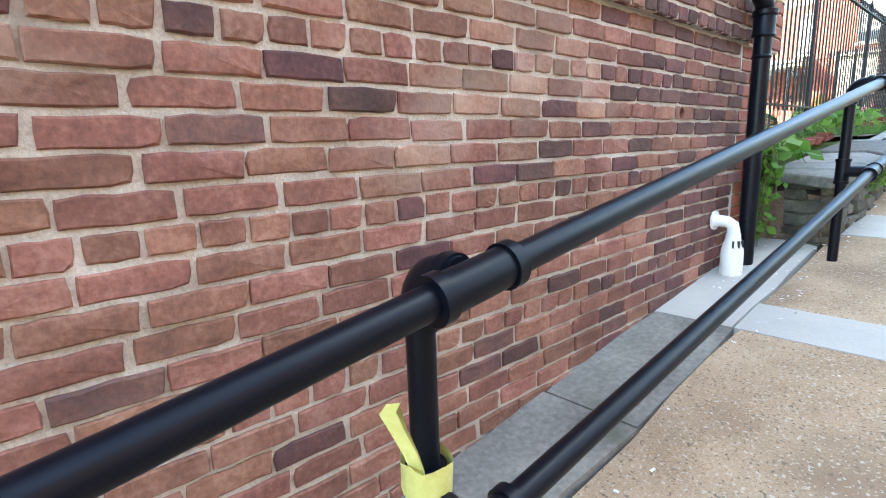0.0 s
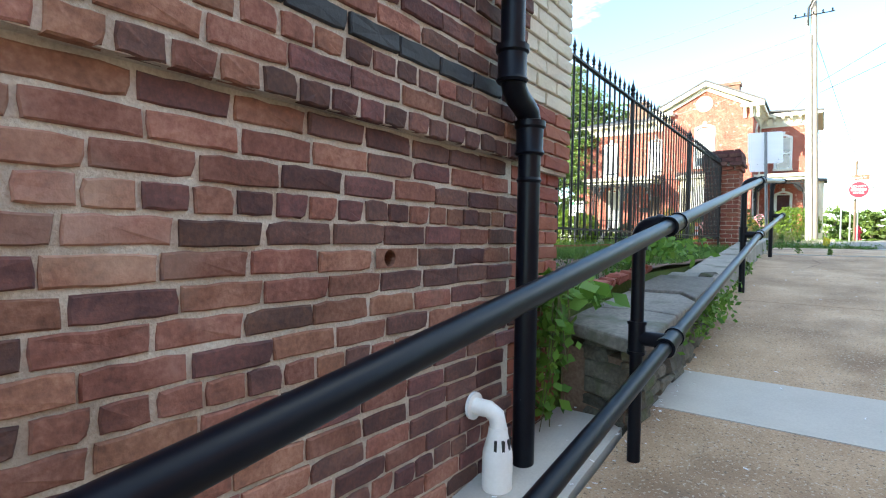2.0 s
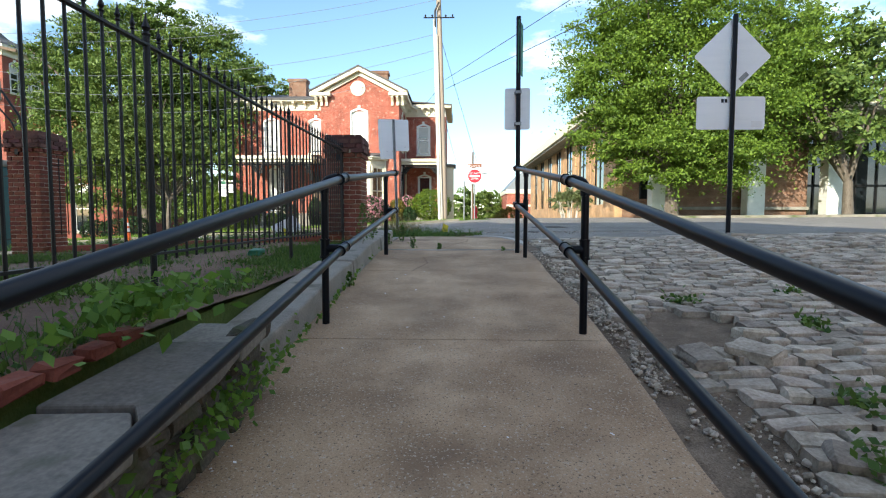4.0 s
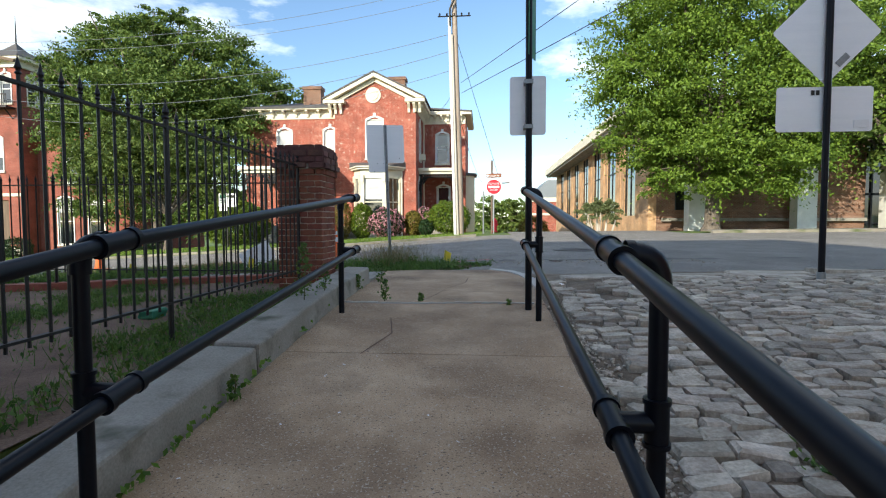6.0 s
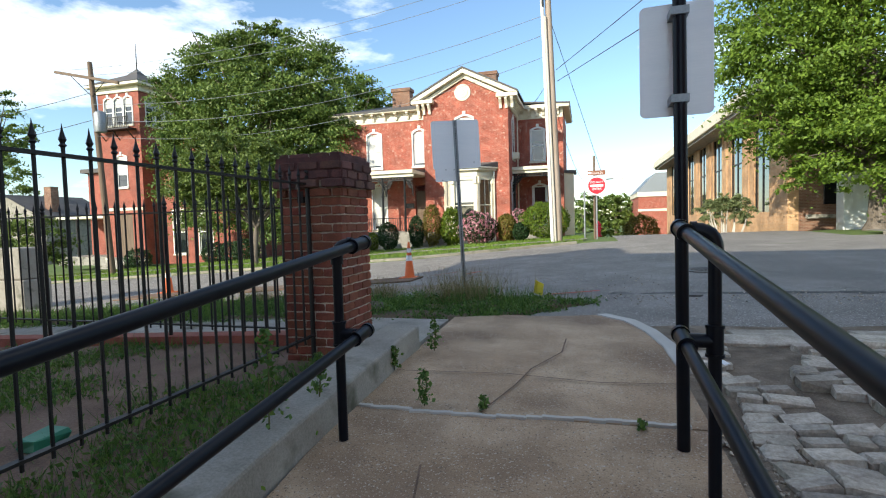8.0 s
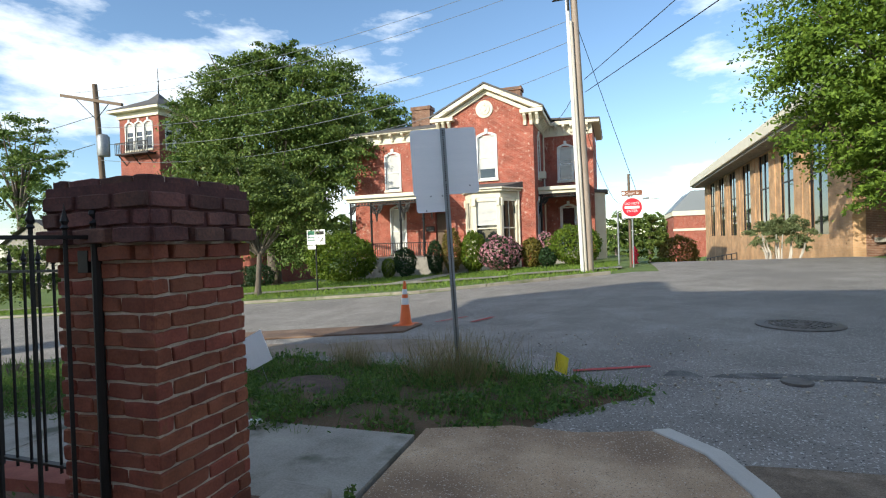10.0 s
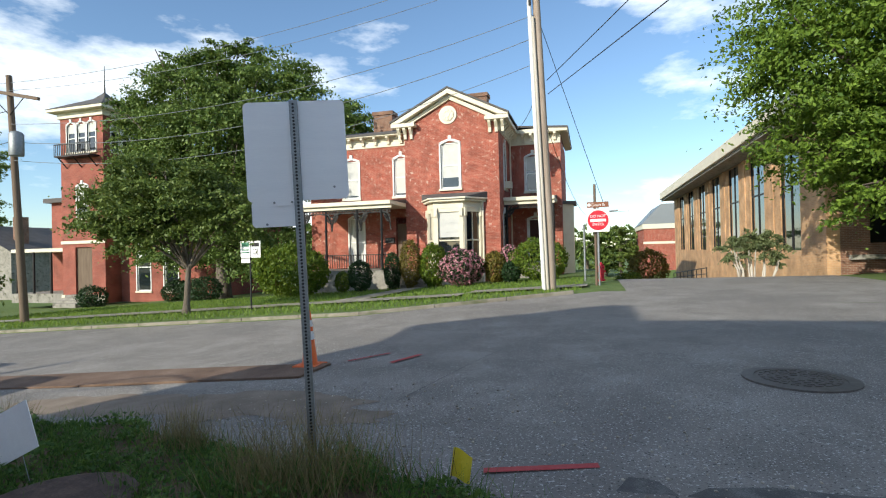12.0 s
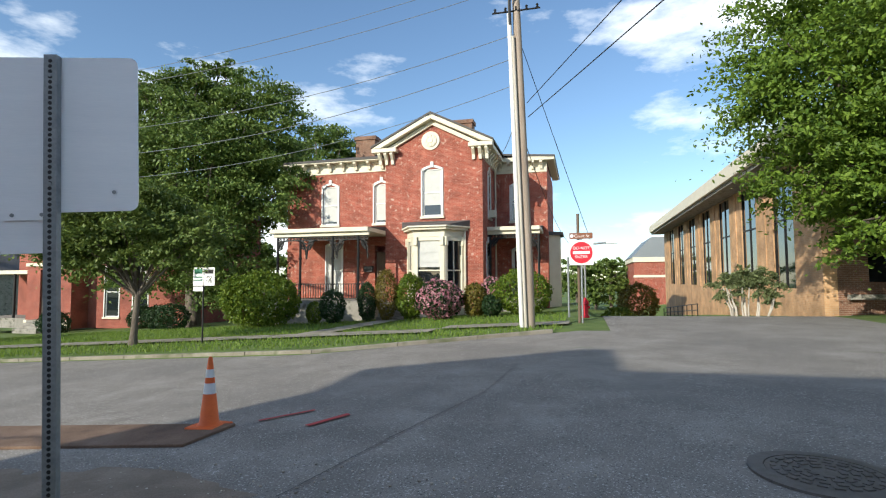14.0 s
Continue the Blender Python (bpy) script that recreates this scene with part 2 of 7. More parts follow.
def courses(name, c1, c2, mortar, scale, bricks_h=0.076, length=0.22, rough=0.85, flecks=None):
    """Brickwork for facades that stay far off."""
    m, n, l, p = node_material(name)
    geo, sep, com, br = n.new("ShaderNodeNewGeometry"), n.new("ShaderNodeSeparateXYZ"), n.new("ShaderNodeCombineXYZ"), n.new("ShaderNodeTexBrick")
    l.new(geo.outputs["Position"], sep.inputs["Vector"])
    add = n.new("ShaderNodeMath")
    l.new(sep.outputs["X"], add.inputs[0])
    l.new(sep.outputs["Y"], add.inputs[1])
    l.new(add.outputs[0], com.inputs["X"])
    l.new(sep.outputs["Z"], com.inputs["Y"])
    l.new(com.outputs["Vector"], br.inputs["Vector"])
    br.inputs["Scale"].default_value = 1.0
    br.inputs["Brick Width"].default_value, br.inputs["Row Height"].default_value = length, bricks_h
    br.inputs["Mortar Size"].default_value = 0.007
    br.inputs["Color1"].default_value, br.inputs["Color2"].default_value = (*c1, 1), (*c2, 1)
    br.inputs["Mortar"].default_value = (*mortar, 1)
    nz, mx = n.new("ShaderNodeTexNoise"), n.new("ShaderNodeMix")
    nz.inputs["Scale"].default_value, nz.inputs["Detail"].default_value = scale, 6.0
    l.new(geo.outputs["Position"], nz.inputs["Vector"])
    mr = n.new("ShaderNodeMapRange")
    mr.inputs["From Min"].default_value, mr.inputs["From Max"].default_value = 0.3, 0.7
    mr.inputs["To Min"].default_value, mr.inputs["To Max"].default_value = 0.72, 1.25
    l.new(nz.outputs["Fac"], mr.inputs["Value"])
    hs = n.new("ShaderNodeHueSaturation")
    l.new(mr.outputs["Result"], hs.inputs["Value"])
    l.new(br.outputs["Color"], hs.inputs["Color"])
    colour = hs.outputs["Color"]
    if flecks:
        ft, fr, fm = n.new("ShaderNodeTexNoise"), n.new("ShaderNodeMapRange"), n.new("ShaderNodeMix")
        ft.inputs["Scale"].default_value, ft.inputs["Detail"].default_value = 5.5, 5.0
        fr.inputs["From Min"].default_value, fr.inputs["From Max"].default_value = 0.61, 0.68
        fm.data_type = "RGBA"
        l.new(geo.outputs["Position"], ft.inputs["Vector"])
        l.new(ft.outputs["Fac"], fr.inputs["Value"])
        l.new(fr.outputs["Result"], fm.inputs[0])
        l.new(colour, fm.inputs[6])
        fm.inputs[7].default_value = (*flecks, 1)
        colour = fm.outputs[2]
    l.new(colour, p.inputs["Base Color"])
    p.inputs["Roughness"].default_value = rough
    b = n.new("ShaderNodeBump")
    b.inputs["Strength"].default_value, b.inputs["Distance"].default_value = 0.5, 0.006
    b.invert = True
    l.new(br.outputs["Fac"], b.inputs["Height"])
    l.new(b.outputs["Normal"], p.inputs["Normal"])
    return m


BRICK = surface("old_brick", [(0.13, 0.056, 0.04), (0.232, 0.102, 0.069), (0.34, 0.175, 0.125)], 7.0, 0.88, 1.0, 60.0, rand=0.26,
                spots=((0.40, 0.29, 0.22), 1.7, 0.60, 0.86), distance=0.006, hue=0.018)
BRICK_DARK = surface("soot_brick", [(0.065, 0.034, 0.033), (0.115, 0.055, 0.048), (0.19, 0.085, 0.066)], 8.0, 0.9, 0.8, 70.0, rand=0.34, distance=0.006, hue=0.03)
BRICK_JOINED = surface("old_brick_far", [(0.13, 0.056, 0.04), (0.232, 0.102, 0.069), (0.34, 0.175, 0.125)], 7.0, 0.88, 1.0, 60.0, rand=0.26, island=True,
                spots=((0.40, 0.29, 0.22), 1.7, 0.60, 0.86), distance=0.006, hue=0.018)
BRICK_NEW = surface("smooth_red_brick", [(0.19, 0.055, 0.035), (0.25, 0.08, 0.05), (0.31, 0.11, 0.07)], 7.0, 0.8, 0.3, 70.0, rand=0.15, island=True, distance=0.004)
MORTAR = surface("lime_mortar", [(0.38, 0.315, 0.245), (0.53, 0.455, 0.37), (0.66, 0.60, 0.51)], 7.0, 0.95, 1.0, 110.0, distance=0.010,
                 spots=((0.30, 0.24, 0.185), 4.0, 0.55, 0.75))
CREAM_BRICK = surface("cream_painted_brick", [(0.55, 0.5, 0.38), (0.66, 0.6, 0.47)], 5.0, 0.7, 0.25, 60.0, rand=0.06, island=True)
BLACK_PAINT = surface("black_pipe_paint", [(0.002, 0.0032, 0.007), (0.004, 0.0058, 0.011)], 6.0, 0.36, 0.02, 35.0, spots=((0.22, 0.22, 0.22), 48.0, 0.765, 0.775),
                      rough_var=0.03, distance=0.002, specular=0.2)
IRON = surface("wrought_iron", [(0.005, 0.005, 0.006), (0.012, 0.011, 0.011)], 10.0, 0.5, 0.15, 80.0, distance=0.002)
CONCRETE = surface("exposed_aggregate", [(0.26, 0.168, 0.1), (0.42, 0.29, 0.182), (0.58, 0.43, 0.288)], 1.6, 0.92, 0.9, 120.0,
                   spots=((0.22, 0.143, 0.089), 1.4, 0.48, 0.70), distance=0.007, specks=((0.50, 0.42, 0.33), (0.17, 0.125, 0.088), 75.0))
CEMENT = surface("new_cement", [(0.42, 0.395, 0.355), (0.53, 0.505, 0.455)], 2.5, 0.85, 0.25, 90.0, distance=0.003)
OLD_WALK = surface("stained_old_concrete", [(0.17, 0.15, 0.115), (0.27, 0.245, 0.195), (0.36, 0.33, 0.27)], 1.1, 0.92, 0.5, 50.0,
                   spots=((0.10, 0.12, 0.05), 1.6, 0.5, 0.7), distance=0.006)
KERB = surface("weathered_kerb", [(0.19, 0.18, 0.15), (0.29, 0.27, 0.235), (0.38, 0.36, 0.31)], 2.2, 0.9, 0.5, 70.0,
               spots=((0.10, 0.10, 0.07), 3.0, 0.56, 0.72), distance=0.006)
SLATE = surface("bluestone", [(0.11, 0.10, 0.086), (0.185, 0.17, 0.148), (0.27, 0.25, 0.215)], 2.5, 0.82, 0.5, 40.0, rand=0.16,
                spots=((0.09, 0.095, 0.06), 4.0, 0.58, 0.74), distance=0.006)
WALL_STONE = surface("mossy_wall_stone", [(0.045, 0.042, 0.034), (0.095, 0.085, 0.065), (0.16, 0.145, 0.115)], 7.0, 0.92, 0.8, 50.0, rand=0.3,
                     spots=((0.06, 0.075, 0.028), 5.0, 0.55, 0.7), distance=0.012)
COBBLE = surface("granite_sett", [(0.22, 0.185, 0.145), (0.38, 0.33, 0.265), (0.56, 0.50, 0.415)], 6.0, 0.88, 0.9, 45.0, rand=0.32, distance=0.008)
COBBLE_JOINED = surface("granite_sett_far", [(0.22, 0.185, 0.145), (0.38, 0.33, 0.265), (0.56, 0.50, 0.415)], 6.0, 0.88, 0.9, 45.0, rand=0.32, island=True, distance=0.008)
EARTH = surface("bare_earth", [(0.09, 0.056, 0.038), (0.16, 0.102, 0.07), (0.235, 0.162, 0.118)], 2.0, 0.97, 0.9, 60.0, distance=0.015)
GRAVEL = surface("gravelly_dirt", [(0.085, 0.062, 0.042), (0.17, 0.128, 0.09), (0.30, 0.24, 0.18)], 5.0, 0.97, 1.0, 90.0, distance=0.02)
ASPHALT = surface("worn_asphalt", [(0.15, 0.136, 0.12), (0.215, 0.196, 0.174), (0.30, 0.276, 0.248)], 1.3, 0.9, 1.0, 80.0,
                  spots=((0.17, 0.155, 0.14), 0.35, 0.5, 0.68), distance=0.006, specks=((0.48, 0.46, 0.43), (0.07, 0.065, 0.06), 48.0))
LAWN = surface("lawn_soil", [(0.06, 0.105, 0.02), (0.10, 0.155, 0.032), (0.145, 0.19, 0.05)], 1.2, 0.95, 0.8, 40.0, distance=0.03)
VERGE = surface("verge_soil", [(0.0575, 0.0468, 0.0209), (0.0978, 0.0663, 0.0333), (0.138, 0.078, 0.0522)], 1.8, 0.97, 0.9, 50.0, distance=0.03)
CREAM = surface("cream_trim_paint", [(0.66, 0.60, 0.46), (0.76, 0.71, 0.57)], 2.0, 0.55, 0.1, 40.0)
WHITE_PAINT = surface("white_window_paint", [(0.66, 0.66, 0.63), (0.8, 0.8, 0.77)], 3.0, 0.5, 0.08, 50.0)
PVC = surface("white_pvc", [(0.74, 0.73, 0.70), (0.83, 0.82, 0.80)], 9.0, 0.35, 0.04, 60.0)
ALU = surface("sign_aluminium", [(0.84, 0.86, 0.88), (0.92, 0.93, 0.94)], 1.5, 0.45, 0.05, 30.0, metal=0.1, stretch=(0.6, 0.6, 7.0), distance=0.001)
IRON_DULL = surface("worn_cast_iron", [(0.09, 0.08, 0.073), (0.17, 0.155, 0.145)], 9.0, 0.6, 0.4, 60.0, metal=0.4, distance=0.004)
GALV = surface("galvanised_steel", [(0.20, 0.22, 0.23), (0.34, 0.36, 0.37)], 14.0, 0.5, 0.15, 70.0, metal=0.6, distance=0.001)
ROOFING = surface("slate_roof", [(0.075, 0.07, 0.068), (0.12, 0.112, 0.108)], 1.5, 0.8, 0.4, 20.0)
BARK = surface("tree_bark", [(0.075, 0.058, 0.045), (0.14, 0.115, 0.092), (0.21, 0.18, 0.15)], 5.0, 0.95, 0.9, 40.0, stretch=(1, 1, 0.25), distance=0.03)
POLE_WOOD = surface("pale_pole", [(0.40, 0.36, 0.30), (0.58, 0.54, 0.47)], 2.0, 0.8, 0.4, 30.0, stretch=(4, 4, 0.3), distance=0.004)
POLE_SHAFT = surface("weathered_pole", [(0.21, 0.155, 0.115), (0.33, 0.265, 0.21), (0.42, 0.35, 0.29)], 2.0, 0.85, 0.5, 30.0, stretch=(4, 4, 0.3), distance=0.004)
POLE_DARK = surface("creosoted_pole", [(0.11, 0.075, 0.05), (0.19, 0.14, 0.10)], 2.5, 0.85, 0.5, 30.0, stretch=(4, 4, 0.3), distance=0.004)
ORANGE = surface("cone_orange", [(0.62, 0.10, 0.015), (0.75, 0.14, 0.02)], 5.0, 0.5, 0.1, 50.0)
REFLECT = surface("cone_collar", [(0.62, 0.62, 0.62), (0.74, 0.74, 0.74)], 8.0, 0.35, 0.05, 60.0)
YELLOW = surface("yellow_plastic", [(0.70, 0.55, 0.03), (0.80, 0.66, 0.08)], 12.0, 0.4, 0.3, 50.0, distance=0.004)
TAPE = surface("pale_yellow_tape", [(0.62, 0.60, 0.16), (0.78, 0.76, 0.28)], 16.0, 0.35, 0.5, 60.0, distance=0.006)
INK = surface("black_ink", [(0.012, 0.012, 0.012), (0.02, 0.02, 0.02)], 8.0, 0.5, 0.0, 50.0)
SIGN_RED = surface("sign_red", [(0.52, 0.012, 0.03), (0.6, 0.02, 0.04)], 5.0, 0.4, 0.0, 50.0)
SIGN_WHITE = surface("sign_white", [(0.76, 0.76, 0.76), (0.83, 0.83, 0.83)], 5.0, 0.4, 0.0, 50.0)
SIGN_BROWN = surface("sign_brown", [(0.2, 0.075, 0.04), (0.25, 0.10, 0.05)], 5.0, 0.45, 0.0, 50.0)
SIGN_GREEN = surface("sign_green", [(0.02, 0.16, 0.09), (0.03, 0.2, 0.11)], 5.0, 0.45, 0.0, 50.0)
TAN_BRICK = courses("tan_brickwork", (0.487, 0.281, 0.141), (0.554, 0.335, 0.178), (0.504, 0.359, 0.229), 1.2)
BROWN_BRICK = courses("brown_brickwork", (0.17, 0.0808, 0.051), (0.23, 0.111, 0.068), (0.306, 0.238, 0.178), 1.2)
HOUSE_BRICK = courses("house_brickwork", (0.25, 0.05, 0.03), (0.36, 0.083, 0.05), (0.44, 0.23, 0.17), 1.6, flecks=(0.5, 0.33, 0.26))
TOWER_BRICK = courses("tower_brickwork", (0.24, 0.062, 0.042), (0.30, 0.08, 0.052), (0.30, 0.13, 0.095), 0.9)
LEAF_DEEP = foliage("deep_leaves", (0.045, 0.092, 0.018), (0.18, 0.255, 0.058), 0.2)
LEAF_BRIGHT = foliage("bright_leaves", (0.055, 0.11, 0.013), (0.19, 0.29, 0.04), 0.26)
LEAF_SMALL = foliage("street_tree_leaves", (0.05, 0.09, 0.018), (0.165, 0.225, 0.05), 0.22)
LEAF_HEDGE = foliage("hedge_leaves", (0.05, 0.10, 0.010), (0.15, 0.21, 0.02), 0.25)
LEAF_PALE = foliage("pale_shrub_leaves", (0.11, 0.15, 0.06), (0.24, 0.28, 0.13), 0.35)
LEAF_DARK = foliage("dark_shrub_leaves", (0.012, 0.035, 0.012), (0.035, 0.075, 0.022), 0.2)
LEAF_RUST = foliage("rusty_shrub_leaves", (0.09, 0.085, 0.015), (0.20, 0.16, 0.03), 0.25)
PETAL = foliage("pink_blossom", (0.42, 0.15, 0.2), (0.62, 0.32, 0.36), 0.3)
IVY = foliage("vine_leaves", (0.06, 0.144, 0.0198), (0.156, 0.288, 0.044), 0.35)
GRASS = foliage("grass_blades", (0.035, 0.095, 0.018), (0.12, 0.21, 0.04), 0.3)
LAWN_BLADE = foliage("lawn_blades", (0.09, 0.17, 0.025), (0.20, 0.29, 0.05), 0.35)
DRY_GRASS = foliage("dry_grass_blades", (0.16, 0.13, 0.055), (0.28, 0.24, 0.11), 0.3)


def glass(name, tint=(0.02, 0.025, 0.03), rough=0.04):
    m, n, l, p = node_material(name)
    p.inputs["Base Color"].default_value = (*tint, 1)
    p.inputs["Roughness"].default_value, p.inputs["Specular IOR Level"].default_value = rough, 0.9
    p.inputs["Coat Weight"].default_value = 0.6
    return m


PANE = glass("window_pane", (0.16, 0.17, 0.17))
PANE_DARK = glass("dark_window_pane", (0.012, 0.016, 0.02))
BLIND = surface("window_blind", [(0.5, 0.5, 0.47), (0.6, 0.6, 0.57)], 3.0, 0.7, 0.1, 60.0)


# ---- heights of the land ----
RAMP = [(-8, -0.1), (0, 0.9), (2, 1.12), (3.5, 1.30), (4.4, 1.42), (6.0, 1.60), (7.4, 1.745), (9.64, 2.06), (13.1, 2.345), (13.7, 2.39), (15.1, 2.44), (16.6, 2.46), (19, 2.42)]
YARD = [(5, 2.1), (6.1, 2.2), (8, 2.33), (12, 2.33), (14, 2.40), (16.5, 2.44), (19, 2.4)]


def between(table, y):
    return float(np.interp(y, [p[0] for p in table], [p[1] for p in table]))


def road_z(x, y):
    xx = max(-45.0, x)
    return 2.40 + 0.055 * min(xx + 1.8, 2.6) + 0.01 * min(max(x - 0.8, 0), 30) + 0.012 * (min(max(y, 17), 36) - 22) - 0.07 * min(max(y - 38, 0), 60) * (1 if x > 0.5 else 0)


def ramp_z(x, y):
    return between(RAMP, y)


def yard_z(x, y):
    return between(YARD, y) + 0.05 * max(min(x + 3.0, 0), -10)


def alley_z(x, y):
    return ramp_z(x, y) - 0.02 + 0.02 * max(x - 1.0, 0)


def lawn_z(x, y):
    far = max(y - 60, 0)
    return road_z(x, 31) + 0.1 - 0.012 * (min(y, 60) - 31) - 0.05 * min(far, 120)


def smooth_step(a, b, v):
    k = min(1, max(0, (v - a) / (b - a)))
    return k * k * (3 - 2 * k)


def ground_z(x, y):
    """The one sheet of ground that carries all the paving."""
    near = yard_z(x, y) if x < -1.65 else (alley_z(x, y) if x > 0.95 else ramp_z(x, y) - 0.05)
    if y < 6.1 and x < -1.65:
        near = ramp_z(x, y) - 0.05
    mid = road_z(x, y)
    far = lawn_z(x, y) if x < 1.0 or x > 10 else road_z(x, y)
    z = near + (mid - near) * smooth_step(16.4, 18.4, y)
    edge = 28.7 + 0.52 * min(max(x + 6, 0), 6.6)
    z = z + (far - z) * smooth_step(edge, edge + 0.5, y)
    return z - 0.04


def steps(a, b, d):
    n = max(1, int(round((b - a) / d)))
    return [a + (b - a) * i / n for i in range(n + 1)]


def turns(n):
    return [2 * math.pi * i / n for i in range(n + 1)]


gx = [-1500, -600, -250, -120] + steps(-70, -20, 5) + steps(-18, -3, 1) + [-2.4, -1.9, -1.67, -1.63] + steps(-1.3, 0.9, 0.4) + [0.96] + steps(1.4, 10, 0.7) + steps(12, 60, 6) + [120, 250, 600, 1500]
gy = [-1500, -400, -100, -40, -15, -8] + steps(-4, 36, 0.5) + steps(37, 60, 2) + steps(66, 180, 12) + [250, 500, 1500]
ground = tagged(part("ground", Shape().grid(gx, gy, ground_z), LAWN), "grassy ground sloping gently away under everything", "ground", kind="structure")

# road: one sheet of asphalt, and the street that falls away behind it
road_shape = Shape()



def road_top(x, y):
    return (ground_z(x, y) + 0.045 if y < 19 else road_z(x, y)) + 0.012 * noise.noise((x * 0.7, y * 0.7, 0))


road_shape.grid(steps(-60, -10, 5) + steps(-9, 8, 0.5) + steps(9, 60, 3), steps(18.2, 28.6, 0.4), road_top)
road_shape.grid(steps(-1.5, 8, 0.5) + steps(9, 60, 3), steps(16.25, 18.2, 0.3), lambda x, y: road_top(x, y) - 0.06 * (1 - smooth_step(16.25, 17.0, y)))
road_shape.grid(steps(-6.4, 8, 0.8) + steps(9, 60, 3), steps(28.6, 32.2, 0.4), lambda x, y: road_z(x, y) + (0.0 if y < 28.9 + 0.52 * max(x + 6, 0) else -0.12))
road_shape.grid(steps(1.6, 9.6, 1.0), steps(32.2, 100, 1.5), lambda x, y: road_z(x, y) - 0.004)
road = tagged(part("road", road_shape, ASPHALT, smooth=60), "worn grey asphalt road with patches and cracks", "road", kind="structure")

# far kerb, verge and pavement in front of the houses
far_kerb = Shape()
def kerb_y(x):
    return 28.75 + 0.52 * min(max(x + 6, 0), 6.6)


for x0 in steps(-60, 0.0, 2)[:-1]:
    a, b = x0, x0 + 1.985
    far_kerb.prism([(a, kerb_y(a)), (b, kerb_y(b)), (b, kerb_y(b) + 0.18), (a, kerb_y(a) + 0.18)], lambda x, y: road_z(x, y) - 0.1, lambda x, y: road_z(x, y) + 0.1)
for x0 in steps(10.5, 40, 3)[:-1]:
    far_kerb.prism([(x0, 32.0), (x0 + 2.985, 32.0), (x0 + 2.985, 32.25), (x0, 32.25)], lambda x, y: road_z(x, y) - 0.1, lambda x, y: road_z(x, y) + 0.12)
tagged(part("kerb_far", far_kerb, OLD_WALK, bevel=0.015), "stained grey concrete kerb along the far side of the road", "kerb", kind="structure")
walk_far = Shape().grid(steps(-60, -4, 1.5), [32.5, 34.1], lambda x, y: lawn_z(x, y) + 0.03)
walk_far.grid(steps(-9.6, -8.2, 0.7), steps(34.1, 43.0, 0.8), lambda x, y: lawn_z(x, y) + 0.03)
walk_far.grid(steps(-4, 0.4, 0.8), [33.9, 35.5], lambda x, y: lawn_z(x, y) + 0.03)
walk_far.grid([10.6, 14, 18, 22, 26, 30, 36, 40], [32.3, 34.0], lambda x, y: road_z(x, y) + 0.10)
tagged(part("pavement_far", walk_far, OLD_WALK), "stained old concrete pavement and path before the brick house", "pavement", kind="structure")

# ---- the ramp ----
pavement = thing("pavement", "sloping exposed-aggregate concrete footpath between black pipe rails", "pavement", kind="structure")


def panel(x0, x1, y0, y1, material, name="panel", label="", wave=0.0, top=0.0, zf=ramp_z):
    s = Shape()
    ys = steps(y0, y1, 0.35)
    left = [(x0 + wave * random.uniform(-1, 1), y) for y in ys]
    right = [(x1 + wave * random.uniform(-1, 1), y) for y in ys]
    k = len(ys)
    verts = [(x, y, zf(x, y) + top) for x, y in left] + [(x, y, zf(x, y) + top) for x, y in right]
    verts += [(x, y, zf(x, y) + top - 0.15) for x, y in left] + [(x, y, zf(x, y) + top - 0.15) for x, y in right]
    faces = []
    for i in range(k - 1):
        faces += [(i, k + i, k + i + 1, i + 1), (2 * k + i, i, i + 1, 2 * k + i + 1), (k + i, 3 * k + i, 3 * k + i + 1, k + i + 1)]
    faces += [(0, 2 * k, 3 * k, k), (k - 1, 2 * k - 1, 4 * k - 1, 3 * k - 1)]
    s.add(verts, faces)
    return part(name, s, material, pavement, label)


for y0, y1 in ((-4.0, -1.2), (-1.19, 1.6), (1.61, 4.74), (5.11, 6.63)):
    panel(-1.20, 1.0, y0, y1, CONCRETE, wave=0.012)
panel(-1.22, 1.0, 4.745, 5.105, CEMENT, "patch", "smooth pale grey new cement strip", wave=0.01, top=0.003)
panel(-1.17, 0.98, 6.635, 7.30, CEMENT, "patch", "smooth pale grey new cement strip", wave=0.02, top=0.003)
for y0, y1 in ((7.305, 9.345), (9.355, 11.87), (11.88, 13.54)):
    panel(-1.22, 1.01, y0, y1, CONCRETE, wave=0.012)
# top panel, with a round corner towards the road
end_poly = [(-1.26, 13.56), (1.01, 13.56), (1.0, 14.6), (0.97, 15.3), (0.88, 15.9), (0.72, 16.4), (0.42, 16.78), (-0.1, 16.62), (-0.6, 16.66), (-1.24, 16.45)]
part("panel", Shape().prism(end_poly, 2.2, lambda x, y: ramp_z(x, y)), CONCRETE, pavement)
panel(-1.62, -1.225, 4.745, 6.36, CEMENT, "patch", wave=0.008, top=0.0)
side = Shape()
for x0 in steps(-20, -1.26, 1.55)[:-1]:
    side.prism([(x0, 15.15), (x0 + 1.54, 15.15), (x0 + 1.54, 16.3), (x0, 16.3)], lambda x, y: yard_z(x, y) - 0.1, lambda x, y: yard_z(x, y) + 0.02)
part("side_path", side, KERB, pavement, "grey concrete path along the fence front")
# curved white kerb at the round corner
arc = end_poly[2:7]
outer = [(x + 0.13, y + 0.06) for x, y in arc]
part("corner_kerb", Shape().prism(arc + outer[::-1], 2.2, lambda x, y: ramp_z(x, y) + 0.015), CEMENT, pavement, "worn pale corner kerb", bevel=0.012)

